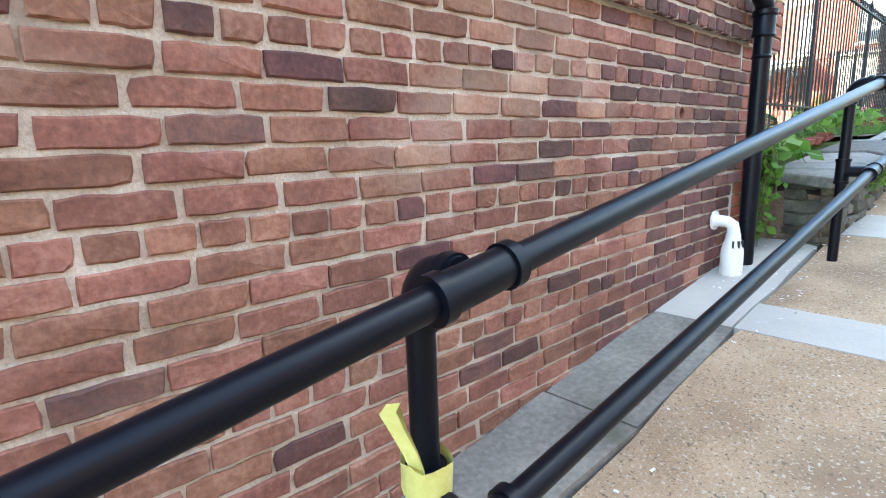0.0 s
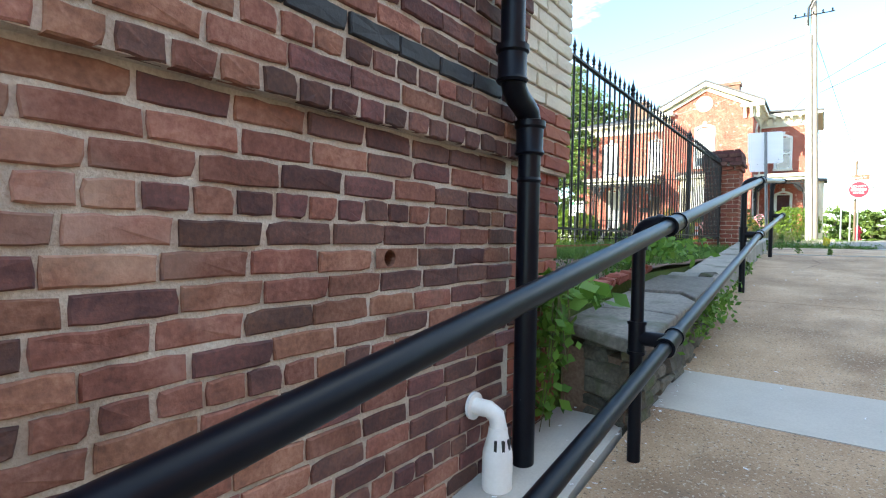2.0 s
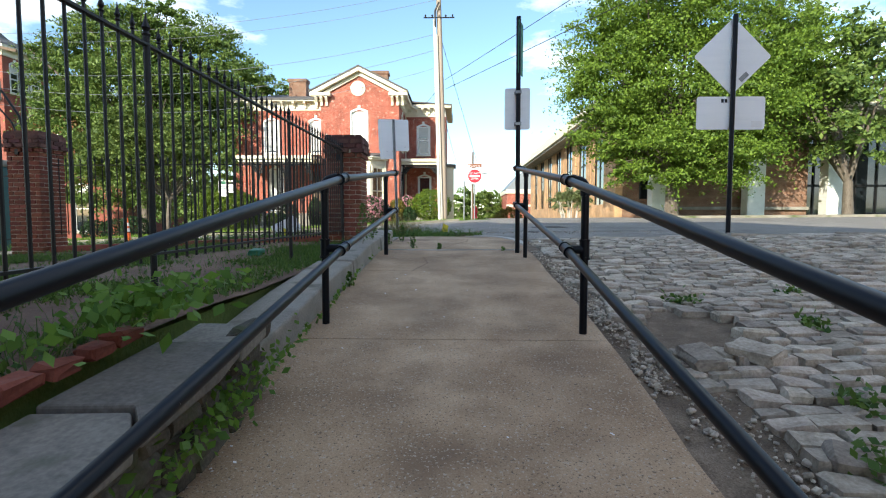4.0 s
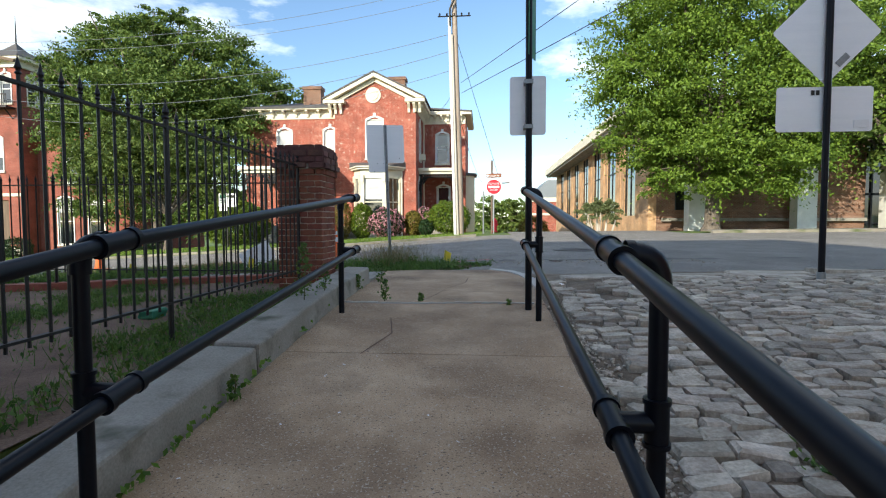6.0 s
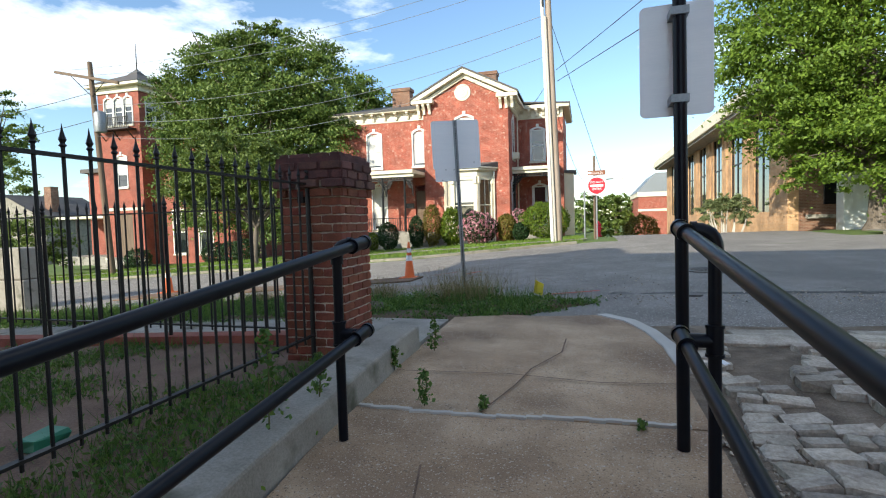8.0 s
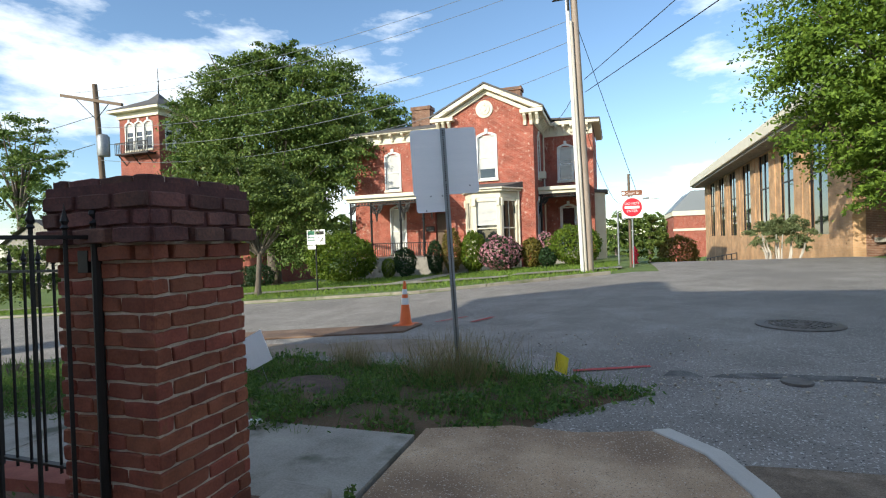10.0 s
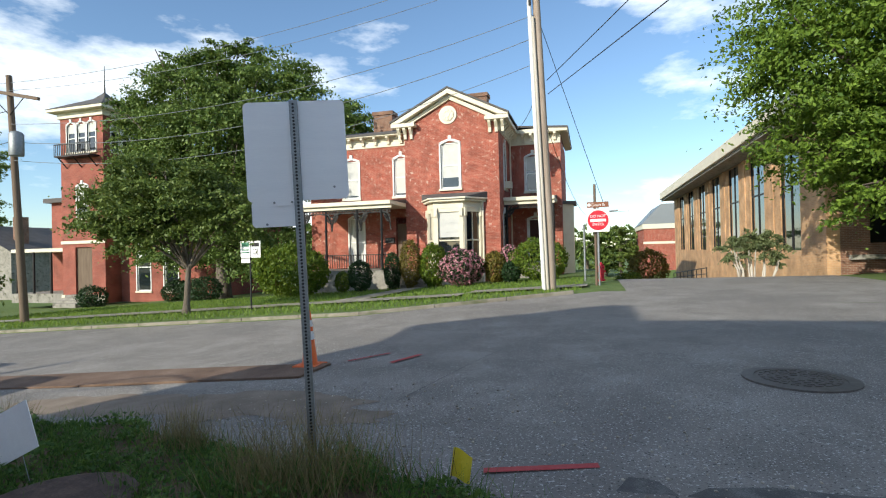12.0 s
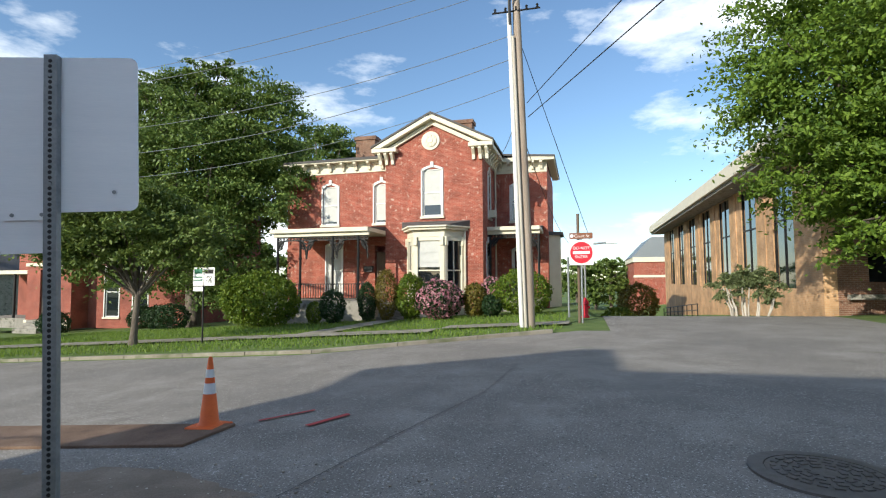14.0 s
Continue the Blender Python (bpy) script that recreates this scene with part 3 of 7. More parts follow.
# bluestone strip along the foot of the brick wall
for i, (y0, y1) in enumerate(((-3, -1.1), (-1.08, 0.9), (0.92, 2.55), (2.57, 3.75), (3.77, 4.74))):
    panel(-1.62, -1.215, y0, y1, SLATE, "flagstone", "dark mossy bluestone slab", wave=0.02, top=0.005 + 0.008 * (i % 2))

# ---- the brick building beside the ramp ----
def pierced(s, axis, a0, a1, z0, z1, c0, c1, holes):
    """A wall along the axis from a0 to a1 with openings (a, b, low, high) right through it."""
    cuts = sorted({a0, a1, *[h[0] for h in holes], *[h[1] for h in holes]})
    put = (lambda u, v, w0, w1: s.box(u, c0, w0, v, c1, w1)) if axis == "x" else (lambda u, v, w0, w1: s.box(c0, u, w0, c1, v, w1))
    for u, v in zip(cuts, cuts[1:]):
        mine = sorted((h[2], h[3]) for h in holes if h[0] <= u + 1e-6 and h[1] >= v - 1e-6)
        z = z0
        for lo, hi in mine:
            if lo > z:
                put(u, v, z, lo)
            z = hi
        if z < z1:
            put(u, v, z, z1)
    return s


COURSE, LENGTH, FACE = 0.0783, 0.23, -1.62
HOLE_Y, HOLE_Z, BASE = 4.95, 2.507, 2.664     # BASE: the middle of the upper header course
building = thing("brick_building", "old red brick building with a projecting ledge course", "building", kind="structure")
# unseen upper storeys; their height is set by where the shadow ends on the road
upper = Shape().box(-14, -14, 4.6, FACE + 0.03, 5.98, 12.75)
upper.box(-14, 5.7, 1.0, -2.1, 5.98, 4.6)
upper.box(-14, -14, -1.5, -13.7, 5.7, 4.6).box(-13.7, -14, -1.5, -1.95, -13.7, 4.6)
part("upper_wall", upper, HOUSE_BRICK, building, "unseen red brick upper storeys, sized to shade the ramp and road", )
# unseen roof block, added to give the road shadow its peak
gable = Shape().slab([(-15.3, 12.75), (-12.2, 14.1), (-11.6, 14.1), (-11.2, 12.75)], "y", 1.5, 5.9)
part("roof_gable", gable, ROOFING, building)


def brick_mesh(name, ly, lz, depth, material, seed):
    """One worn brick, its face towards +x and its middle at the origin: wavering edges, rounded arrises, a chipped corner here and there."""
    rnd = random.Random(seed)
    s = Shape()
    hy, hz = ly / 2, lz / 2
    j = lambda d: rnd.uniform(-d, d)
    loop = [(-1, -1), (-0.45, -1), (0.1, -1), (0.55, -1), (1, -1), (1, 0), (1, 1), (0.5, 1), (-0.05, 1), (-0.5, 1), (-1, 1), (-1, 0)]
    chip = rnd.choice((0, 4, 6, 10, -1, -1))
    back = [(-depth, a * hy, b * hz) for a, b in loop]
    rim, face = [], []
    for i, (a, b) in enumerate(loop):
        corner = abs(a) == 1 and abs(b) == 1
        cut = 0.0015 + (rnd.uniform(0.002, 0.006) if i == chip else 0.0) if corner else 0.0
        y, z = a * (hy - cut) + j(0.0035), b * (hz - cut) + j(0.003)
        rim.append((-0.005, y, z))
        c = 0.0045 + j(0.0015)
        face.append((j(0.002), y - (c * a if abs(a) == 1 else 0), z - (c * b if abs(b) == 1 else 0)))
    n = len(loop)
    s.add(back + rim + face + [(j(0.002), j(0.02), j(0.008))],
          [(i, (i + 1) % n, n + (i + 1) % n, n + i) for i in range(n)] + [(n + i, n + (i + 1) % n, 2 * n + (i + 1) % n, 2 * n + i) for i in range(n)]
          + [(2 * n + i, 2 * n + (i + 1) % n, 3 * n) for i in range(n)])
    return s


class Joined(Shape):
    def put(self, shape, at, spin=0.0):
        c, sn = math.cos(spin), math.sin(spin)
        self.add([(at[0] + p[0], at[1] + p[1] * c - p[2] * sn, at[2] + p[1] * sn + p[2] * c) for p in shape.v], shape.f)


rng = random.Random(11)
stretcher_shapes = [brick_mesh("brick", LENGTH - 0.0125, COURSE - 0.0135, 0.03, None, i) for i in range(10)]
header_shapes = [brick_mesh("brick", LENGTH / 2 - 0.0125, COURSE - 0.0135, 0.03, None, 20 + i) for i in range(7)]
stretchers = [s.mesh("brick", BRICK) for s in stretcher_shapes]
headers = [s.mesh("brick", BRICK) for s in header_shapes]
stretchers_dark = [s.mesh("brick", BRICK_DARK) for s in stretcher_shapes]
headers_dark = [s.mesh("brick", BRICK_DARK) for s in header_shapes]
far_bricks, dark_bricks = Joined(), Joined()
wall_rows = []
for k in range(-26, 22):
    zc = BASE + COURSE * k
    if zc < 0.6:
        continue
    is_header = k % 6 == 0
    face = FACE if zc < 2.94 else FACE + 0.045
    if k == 4:
        is_header = True
    pitch = LENGTH / 2 if is_header else LENGTH
    y = -2.0 + (0.0 if k % 2 else pitch / 2) + rng.uniform(-0.05, 0.05)
    while y < 5.84:
        wall_rows.append((y, zc + rng.uniform(-0.003, 0.003), face + rng.uniform(-0.003, 0.005), is_header))
        y += pitch * rng.uniform(0.96, 1.03)
count = 0
near_hole = min((r for r in wall_rows if not r[3]), key=lambda r: abs(r[0] - HOLE_Y) + 4 * abs(r[1] - HOLE_Z))
HOLE = (near_hole[0], near_hole[1])
HOLE_Y, HOLE_Z = min(HOLE[0] + 0.07, max(HOLE[0] - 0.07, HOLE_Y)), HOLE[1]
shell = Shape()
pierced(shell, "y", -14, 5.80, -1.5, 2.945, -1.95, FACE - 0.009, [(HOLE_Y - 0.03, HOLE_Y + 0.03, HOLE_Z - 0.03, HOLE_Z + 0.03)])
shell.box(-1.95, -14, 2.945, FACE + 0.036, 5.80, 4.6)
part("mortar_bed", shell, MORTAR, building, "grey-beige lime mortar")
band_bricks = Joined()
for y, zc, face, is_header in wall_rows:
    if zc < ramp_z(0, y) - 0.1 or (y == HOLE[0] and zc == HOLE[1]):
        continue
    dark = (y > 4.6 + rng.uniform(-0.6, 0.6) and rng.random() < 0.7) or rng.random() < 0.12
    spin = rng.uniform(-0.006, 0.006)
    if abs(zc - 3.212) < 0.03 and 4.05 < y < 5.55:
        band_bricks.put(rng.choice(header_shapes if is_header else stretcher_shapes), (face + 0.004, y, zc), spin)
        continue
    if 2.35 < y < 5.6 and 1.98 < zc < 2.66 and count < 298:
        ob = new("brick", rng.choice((headers_dark if dark else headers) if is_header else (stretchers_dark if dark else stretchers)))
        ob.parent = building
        ob.matrix_basis = Matrix.Translation((face, y, zc)) @ Matrix.Rotation(spin, 4, "X")
        count += 1
    else:
        (dark_bricks if dark else far_bricks).put(rng.choice(header_shapes if is_header else stretcher_shapes), (face, y, zc), spin)
tagged(part("bricks", far_bricks, BRICK_JOINED, building), kind="stuff")
DARK_JOINED = surface("soot_brick_far", [(0.065, 0.034, 0.033), (0.115, 0.055, 0.048), (0.19, 0.085, 0.066)], 8.0, 0.9, 0.8, 70.0, rand=0.34, island=True, distance=0.006, hue=0.03)
tagged(part("sooty_bricks", dark_bricks, DARK_JOINED, building), kind="stuff")
# the brick with the drilled hole
hy, hz = HOLE
ring = [(math.cos(a), math.sin(a)) for a in turns(16)[:-1]]
drilled = Shape()
rim = [(FACE, HOLE_Y + 0.029 * a, HOLE_Z + 0.029 * b) for a, b in ring]
sq = []
for a, b in ring:
    k = 1 / max(abs(a), abs(b))
    sq.append((FACE, hy + 0.107 * a * k, hz + 0.033 * b * k))
deep = [(FACE - 0.12, p[1], p[2]) for p in rim]
drilled.add(rim + sq + deep, [(i, (i + 1) % 16, 16 + (i + 1) % 16, 16 + i) for i in range(16)] + [(32 + i, 32 + (i + 1) % 16, (i + 1) % 16, i) for i in range(16)] + [tuple(range(32, 48))])
part("drilled_brick", drilled, BRICK, building, "brick with a round drilled hole")
BLACK_BRICK = surface("black_painted_brick", [(0.012, 0.013, 0.016), (0.035, 0.034, 0.036)], 9.0, 0.6, 0.5, 80.0, distance=0.005)
tagged(part("black_band", band_bricks, BLACK_BRICK, building, "band of bricks painted black"), kind="stuff")

# corner pier beyond the downpipe, red below and cream above
pier = thing("corner_pier", "projecting brick corner pier, red below and painted cream above", "brick pier", kind="structure")
part("core", Shape().box(-2.2, 5.805, 1.2, -1.645, 6.335, 6.4), MORTAR, pier)
part("projecting_core", Shape().box(-2.2, 5.81, 2.925, -1.60, 6.375, 6.4), MORTAR, pier)
red, cream = Joined(), Joined()
for k in range(-16, 40):
    zc = BASE + COURSE * k
    if zc < 1.5:
        continue
    proud = 0.045 if zc > 2.94 else 0.0
    x_face = -1.63 + proud
    dest = red if zc < 3.29 else cream
    off = 0.115 if k % 2 else 0.0
    end = 6.35 + proud
    ly = [(5.80, 5.97), (5.97, 6.195), (6.195, end)] if k % 2 else [(5.80, 6.07), (6.07, end)]
    for a, b in ly:
        dest.put(brick_mesh("b", b - a - 0.011, COURSE - 0.012, 0.05, None, k * 7 + int(a * 100)), (x_face, (a + b) / 2, zc))
    for i in range(3):
        x0 = x_face - 0.005 - 0.22 * i - off
        s = brick_mesh("b", 0.208, COURSE - 0.012, 0.05, None, k * 31 + i)
        dest.add([(x0 - 0.1 + p[1], end + p[0], zc + p[2]) for p in s.v], s.f)
tagged(part("red_bricks", red, BRICK_NEW, pier, "smooth red pressed brick"), kind="stuff")
tagged(part("cream_bricks", cream, CREAM_BRICK, pier, "cream painted brick"), kind="stuff")


# ---- pipe rails ----
def elbow_points(a, corner, b, r=0.06, n=6):
    a, corner, b = Vector(a), Vector(corner), Vector(b)
    p, q = corner + (a - corner).normalized() * r, corner + (b - corner).normalized() * r
    pts = [a]
    for i in range(n + 1):
        k = i / n
        pts.append((1 - k) ** 2 * p + 2 * k * (1 - k) * corner + k * k * q)
    return pts + [b]


def handrail(label, post_x, rail_x, posts, top, low, group):
    """Two pipe rails on posts; posts: y and foot height; top, low: heights of the rails at the posts."""
    rail = thing("pipe_handrail", label, "handrail", group)
    R = 0.0285
    side = 1 if rail_x > post_x else -1
    for name, heights in (("top_rail", top), ("lower_rail", low)):
        pts = [(rail_x, y, z) for (y, _), z in zip(posts, heights)]
        lead = Vector(pts[0]) + (Vector(pts[0]) - Vector(pts[1])) * 0.9
        pts = [tuple(lead)] + pts
        part(name, Shape().tube(pts, R, 20), BLACK_PAINT, rail, smooth=50)
    for (y, foot), zt, zl in zip(posts, top, low):
        post = part("post", Shape().tube([(post_x, y, foot - 0.2), (post_x, y, zt - 0.06)], R, 18), BLACK_PAINT, rail, smooth=50)
        el = Shape().tube(elbow_points((post_x, y, zt - 0.115), (post_x, y, zt), (rail_x - side * 0.03, y, zt), 0.085), R + 0.008, 18)
        part("elbow", el, BLACK_PAINT, post, "cast iron elbow", smooth=50)
        part("elbow_collar", Shape().tube([(post_x + side * 0.075, y, zt), (post_x + side * 0.10, y, zt)], R + 0.013, 18), BLACK_PAINT, post, smooth=50)
        tl = Shape().tube([(post_x, y, zl - 0.075), (post_x, y, zl + 0.075)], R + 0.008, 18)
        tl.tube([(post_x, y, zl), (rail_x, y, zl)], R + 0.004, 18)
        for d in (-0.072, 0.06):
            tl.tube([(post_x, y, zl + d), (post_x, y, zl + d + 0.014)], R + 0.013, 18)
        part("tee", tl, BLACK_PAINT, post, "cast iron tee fitting", smooth=50)
        for name, z in (("rail_sleeve", zt), ("rail_sleeve", zl)):
            i = posts.index((y, foot))
            hs = top if z == zt else low
            slope = (hs[i] - hs[i - 1]) / (posts[i][0] - posts[i - 1][0]) if i else (hs[1] - hs[0]) / (posts[1][0] - posts[0][0])
            d = Vector((0, 1, slope)).normalized()
            c = Vector((rail_x, y, z))
            sl = Shape().tube([c - d * 0.085, c + d * 0.085], R + 0.008, 20)
            sl.tube([c - d * 0.095, c - d * 0.07], R + 0.014, 20).tube([c + d * 0.07, c + d * 0.095], R + 0.014, 20)
            part(name, sl, BLACK_PAINT, post, "threaded sleeve", smooth=50)
    return rail


left_rail = handrail("black painted steel pipe handrail beside the brick wall", -1.09, -0.95,
                     [(2.66, 1.20), (6.0, 1.60), (9.68, 2.06), (13.09, 2.34)], [2.165, 2.655, 3.19, 3.505], [1.70, 2.15, 2.65, 2.98], "ramp rails")
right_rail = handrail("black painted steel pipe handrail beside the cobbles", 0.87, 0.74,
                      [(2.6, 1.2), (6.1, 1.61), (9.5, 2.03), (12.88, 2.33)], [2.13, 2.655, 3.165, 3.55], [1.63, 2.12, 2.66, 3.05], "ramp rails")


# ---- gate pillars and iron fences ----
def brick_pillar(x, y, z0, z1, label, w=0.6, seed=3):
    """A square brick pillar with a stepped brick cap; x, y is its middle."""
    p = thing("brick_pillar", label, "brick pillar", "gate pillars")
    p.location = (x, y, z0)
    h = z1 - z0
    part("core", Shape().box(-w / 2 + 0.012, -w / 2 + 0.012, -0.3, w / 2 - 0.012, w / 2 - 0.012, h - 0.01), MORTAR, p)
    rnd = random.Random(seed)
    shapes = {n: [brick_mesh("b", n, 0.064, 0.05, None, seed * 50 + i) for i in range(3)] for n in (0.19, 0.088)}
    meshes = {n: [s.mesh("brick", BRICK_PILLAR) for s in shapes[n]] for n in shapes}
    n_course = int(h / 0.077)
    for k in range(n_course):
        zc = h - 0.0385 - 0.077 * k
        out = {0: 0.0, 1: 0.035, 2: 0.035, 3: 0.06, 4: 0.03}.get(k, 0.0)
        mat_dark = k < 4
        half = w / 2 + out
        for side in range(4):
            turn = Matrix.Rotation(side * math.pi / 2, 4, "Z")
            span = w + 2 * out
            lay = [0.19, 0.19, 0.19] if k % 2 else [0.088, 0.19, 0.19, 0.088]
            gap = (span - sum(lay)) / (len(lay))
            a = -span / 2 + gap / 2
            for n in lay:
                m = turn @ Matrix.Translation((half + rnd.uniform(-0.004, 0.004), a + n / 2, zc))
                a += n + gap
                ob = new("brick", rnd.choice(meshes[n]))
                if mat_dark:
                    ob.material_slots[0].link = "OBJECT"
                    ob.material_slots[0].material = BRICK_DARK
                ob.parent = p
                ob.matrix_basis = m
    part("cap", Shape().box(-w / 2 - 0.02, -w / 2 - 0.02, h - 0.24, w / 2 + 0.02, w / 2 + 0.02, h - 0.04), BRICK_DARK, p, "sooty mortared cap")
    part("hinge_bracket", Shape().box(-w / 2 + 0.18, -w / 2 - 0.03, h - 0.43, -w / 2 + 0.24, -w / 2 + 0.03, h - 0.33), IRON, p, "rusty iron bracket")
    return p


BRICK_PILLAR = surface("pillar_brick", [(0.12, 0.035, 0.022), (0.20, 0.06, 0.035), (0.26, 0.09, 0.055)], 8.0, 0.85, 0.5, 80.0, rand=0.22, distance=0.005)
brick_pillar(-1.98, 14.68, yard_z(-2, 14.7) - 0.05, 4.25, "red brick gate pillar with a sooty stepped cap", 0.58, 3)
brick_pillar(-7.82, 15.1, yard_z(-7.8, 15.1) - 0.05, 4.4, "red brick gate pillar farther along the fence", 0.6, 4)


def picket_mesh(h, finial=True):
    s = Shape().tube([(0, 0, 0), (0, 0, h)], 0.0095, 6)
    if finial:
        s.lathe([(0.009, 0), (0.017, 0.008), (0.009, 0.02), (0.017, 0.036), (0.011, 0.055), (0.005, 0.08), (0.001, 0.11)], (0, 0, h), 8)
    return s.mesh("picket", IRON, 40)


def iron_fence(label, a, b, foot, low, high, n, post_every=9, tall=0.06):
    """A straight iron fence from a to b (x, y); the heights are functions of the share along it."""
    f = thing("iron_fence", label, "iron fence", "iron fences")
    a, b = Vector(a), Vector(b)
    at = lambda k: a + (b - a) * k
    for name, z in (("top_rail", high), ("bottom_rail", low)):
        s = Shape()
        side = Vector((-(b - a).y, (b - a).x)).normalized() * 0.02
        for k0 in range(4):
            p, q = at(k0 / 4), at((k0 + 1) / 4)
            z0, z1 = z(k0 / 4), z((k0 + 1) / 4)
            c = [(p.x - side.x, p.y - side.y, z0), (p.x + side.x, p.y + side.y, z0), (q.x + side.x, q.y + side.y, z1), (q.x - side.x, q.y - side.y, z1)]
            s.add(c + [(u, v, w + 0.016) for u, v, w in c], [(0, 1, 2, 3), (7, 6, 5, 4), (0, 4, 5, 1), (1, 5, 6, 2), (2, 6, 7, 3), (3, 7, 4, 0)])
        part(name, s, IRON, f)
    base = picket_mesh(high(0) - low(0) + 0.04 + tall)
    for i in range(n + 1):
        k = i / n
        p = at(k)
        if i % post_every == 0:
            s = Shape().tube([(p.x, p.y, foot(k) - 0.1), (p.x, p.y, high(k) + tall)], 0.021, 8)
            s.lathe([(0.022, 0), (0.028, 0.012), (0.016, 0.03), (0.028, 0.052), (0.017, 0.08), (0.007, 0.115), (0.002, 0.15)], (p.x, p.y, high(k) + tall), 8)
            part("post", s, IRON, f, smooth=40)
        else:
            ob = new("picket", base)
            ob.parent = f
            ob.location = (p.x, p.y, low(k) - 0.04)
    return f


iron_fence("black wrought-iron fence with spear finials beside the ramp", (-2.0, 6.2), (-2.0, 14.38), lambda k: yard_z(-2, 6.2 + 8.2 * k),
           lambda k: 2.65, lambda k: 3.95 + 0.02 * k, 60, 20)
iron_fence("black wrought-iron fence with spear finials along the street", (-2.3, 14.95), (-7.5, 15.05), lambda k: yard_z(-2.3 - 5.2 * k, 15),
           lambda k: 2.58, lambda k: 3.80, 38, 13, 0.05)
iron_fence("black wrought-iron fence beyond the gate pillar", (-8.15, 15.05), (-20, 15.2), lambda k: yard_z(-8.2 - 11 * k, 15),
           lambda k: 2.45 - 0.4 * k, lambda k: 3.6 - 0.4 * k, 84, 14, 0.05)
# low brick kerb wall under the street fence
tagged(part("fence_kerb", Shape().prism([(-7.5, 14.9), (-2.3, 14.9), (-2.3, 15.12), (-7.5, 15.12)], lambda x, y: yard_z(x, y) - 0.2, lambda x, y: yard_z(x, y) + 0.13),
            BRICK_NEW), "low brown brick kerb under the street fence", "kerb", kind="structure")

# ---- kerb and stone wall on the yard side ----
left_kerb = thing("kerb", "weathered concrete kerb along the sloping footpath", "kerb", kind="structure")
for y0, y1, x0, h in ((8.35, 11.40, -1.62, 0.20), (11.44, 15.05, -1.56, 0.21)):
    s = Shape()
    ys = steps(y0, y1, 0.5)
    k = len(ys)
    xo = [-1.235 - 0.015 * math.sin(3.1 * y) for y in ys]
    verts = [(x0, y, ramp_z(0, y) + h) for y in ys] + [(x, y, ramp_z(0, y) + h - 0.01) for x, y in zip(xo, ys)]
    verts += [(x0, y, ramp_z(0, y) - 0.2) for y in ys] + [(x + 0.02, y, ramp_z(0, y) - 0.2) for x, y in zip(xo, ys)]
    faces = []
    for i in range(k - 1):
        faces += [(i, k + i, k + i + 1, i + 1), (2 * k + i, i, i + 1, 2 * k + i + 1), (k + i, 3 * k + i, 3 * k + i + 1, k + i + 1)]
    faces += [(0, 2 * k, 3 * k, k), (k - 1, 2 * k - 1, 4 * k - 1, 3 * k - 1)]
    part("kerbstone", s.add(verts, faces), KERB, left_kerb, bevel=0.02)

stone_wall = thing("stone_wall", "low mossy rubble retaining wall with cracked slate capstones", "stone wall", kind="structure")
part("core", Shape().prism([(-1.62, 6.42), (-1.45, 6.42), (-1.22, 6.3), (-1.22, 8.35), (-1.62, 8.35)], 1.4, lambda x, y: 1.95 + 0.13 * (y - 6.2)), EARTH, stone_wall)
rs = random.Random(5)


def rough_stone(w, h, d, seed, worn=0.22):
    """A rough squared stone: width along y, height z, depth x, its face towards +x."""
    r = random.Random(seed)
    s = Shape()
    s.box(-d, -w / 2, -h / 2, 0, w / 2, h / 2)
    bm = bmesh.new()
    vs = [bm.verts.new(p) for p in s.v]
    for f in s.f:
        bm.faces.new([vs[i] for i in f])
    bmesh.ops.bevel(bm, geom=list(bm.edges), offset=min(w, h, d) * worn, segments=1, affect="EDGES")
    for v in bm.verts:
        v.co += Vector((r.uniform(-1, 1) * 0.012, r.uniform(-1, 1) * 0.014, r.uniform(-1, 1) * 0.01)) * min(1.0, max(w, h) / 0.15)
    out = Shape()
    bm.verts.index_update()
    out.add([v.co[:] for v in bm.verts], [[v.index for v in f.verts] for f in bm.faces])
    bm.free()
    return out


wall_stones = [rough_stone(w, h, 0.12, 60 + i).mesh("stone", WALL_STONE) for i, (w, h) in enumerate(((0.3, 0.09), (0.22, 0.07), (0.36, 0.11), (0.18, 0.1), (0.26, 0.06)))]
sizes = ((0.3, 0.09), (0.22, 0.07), (0.36, 0.11), (0.18, 0.1), (0.26, 0.06))
z_row = 1.58
while z_row < 2.28:
    y = 6.26 + rs.uniform(0, 0.1)
    while y < 8.4:
        i = rs.randrange(5)
        top = 2.0 + 0.13 * (y - 6.2)
        if ramp_z(0, y) - 0.1 < z_row < top:
            ob = new("stone", wall_stones[i])
            ob.parent = stone_wall
            ob.matrix_basis = Matrix.Translation((-1.15 + rs.uniform(-0.02, 0.015), y + sizes[i][0] / 2, z_row)) @ Matrix.Rotation(rs.uniform(-0.08, 0.08), 4, "X")
        y += sizes[i][0] + 0.012
    z_row += 0.085
for z_row in (1.61, 1.70, 1.79, 1.88, 1.96, 2.03):
    x = -1.52
    while x < -1.2:
        i = rs.randrange(5)
        if x + sizes[i][0] > -1.14:
            break
        ob = new("stone", wall_stones[i])
        ob.parent = stone_wall
        ob.matrix_basis = Matrix.Translation((x + sizes[i][0] / 2, 6.25 - 0.52 * (x + sizes[i][0] / 2 + 1.18), z_row)) @ Matrix.Rotation(-math.pi / 2 - 0.48, 4, "Z")
        x += sizes[i][0]
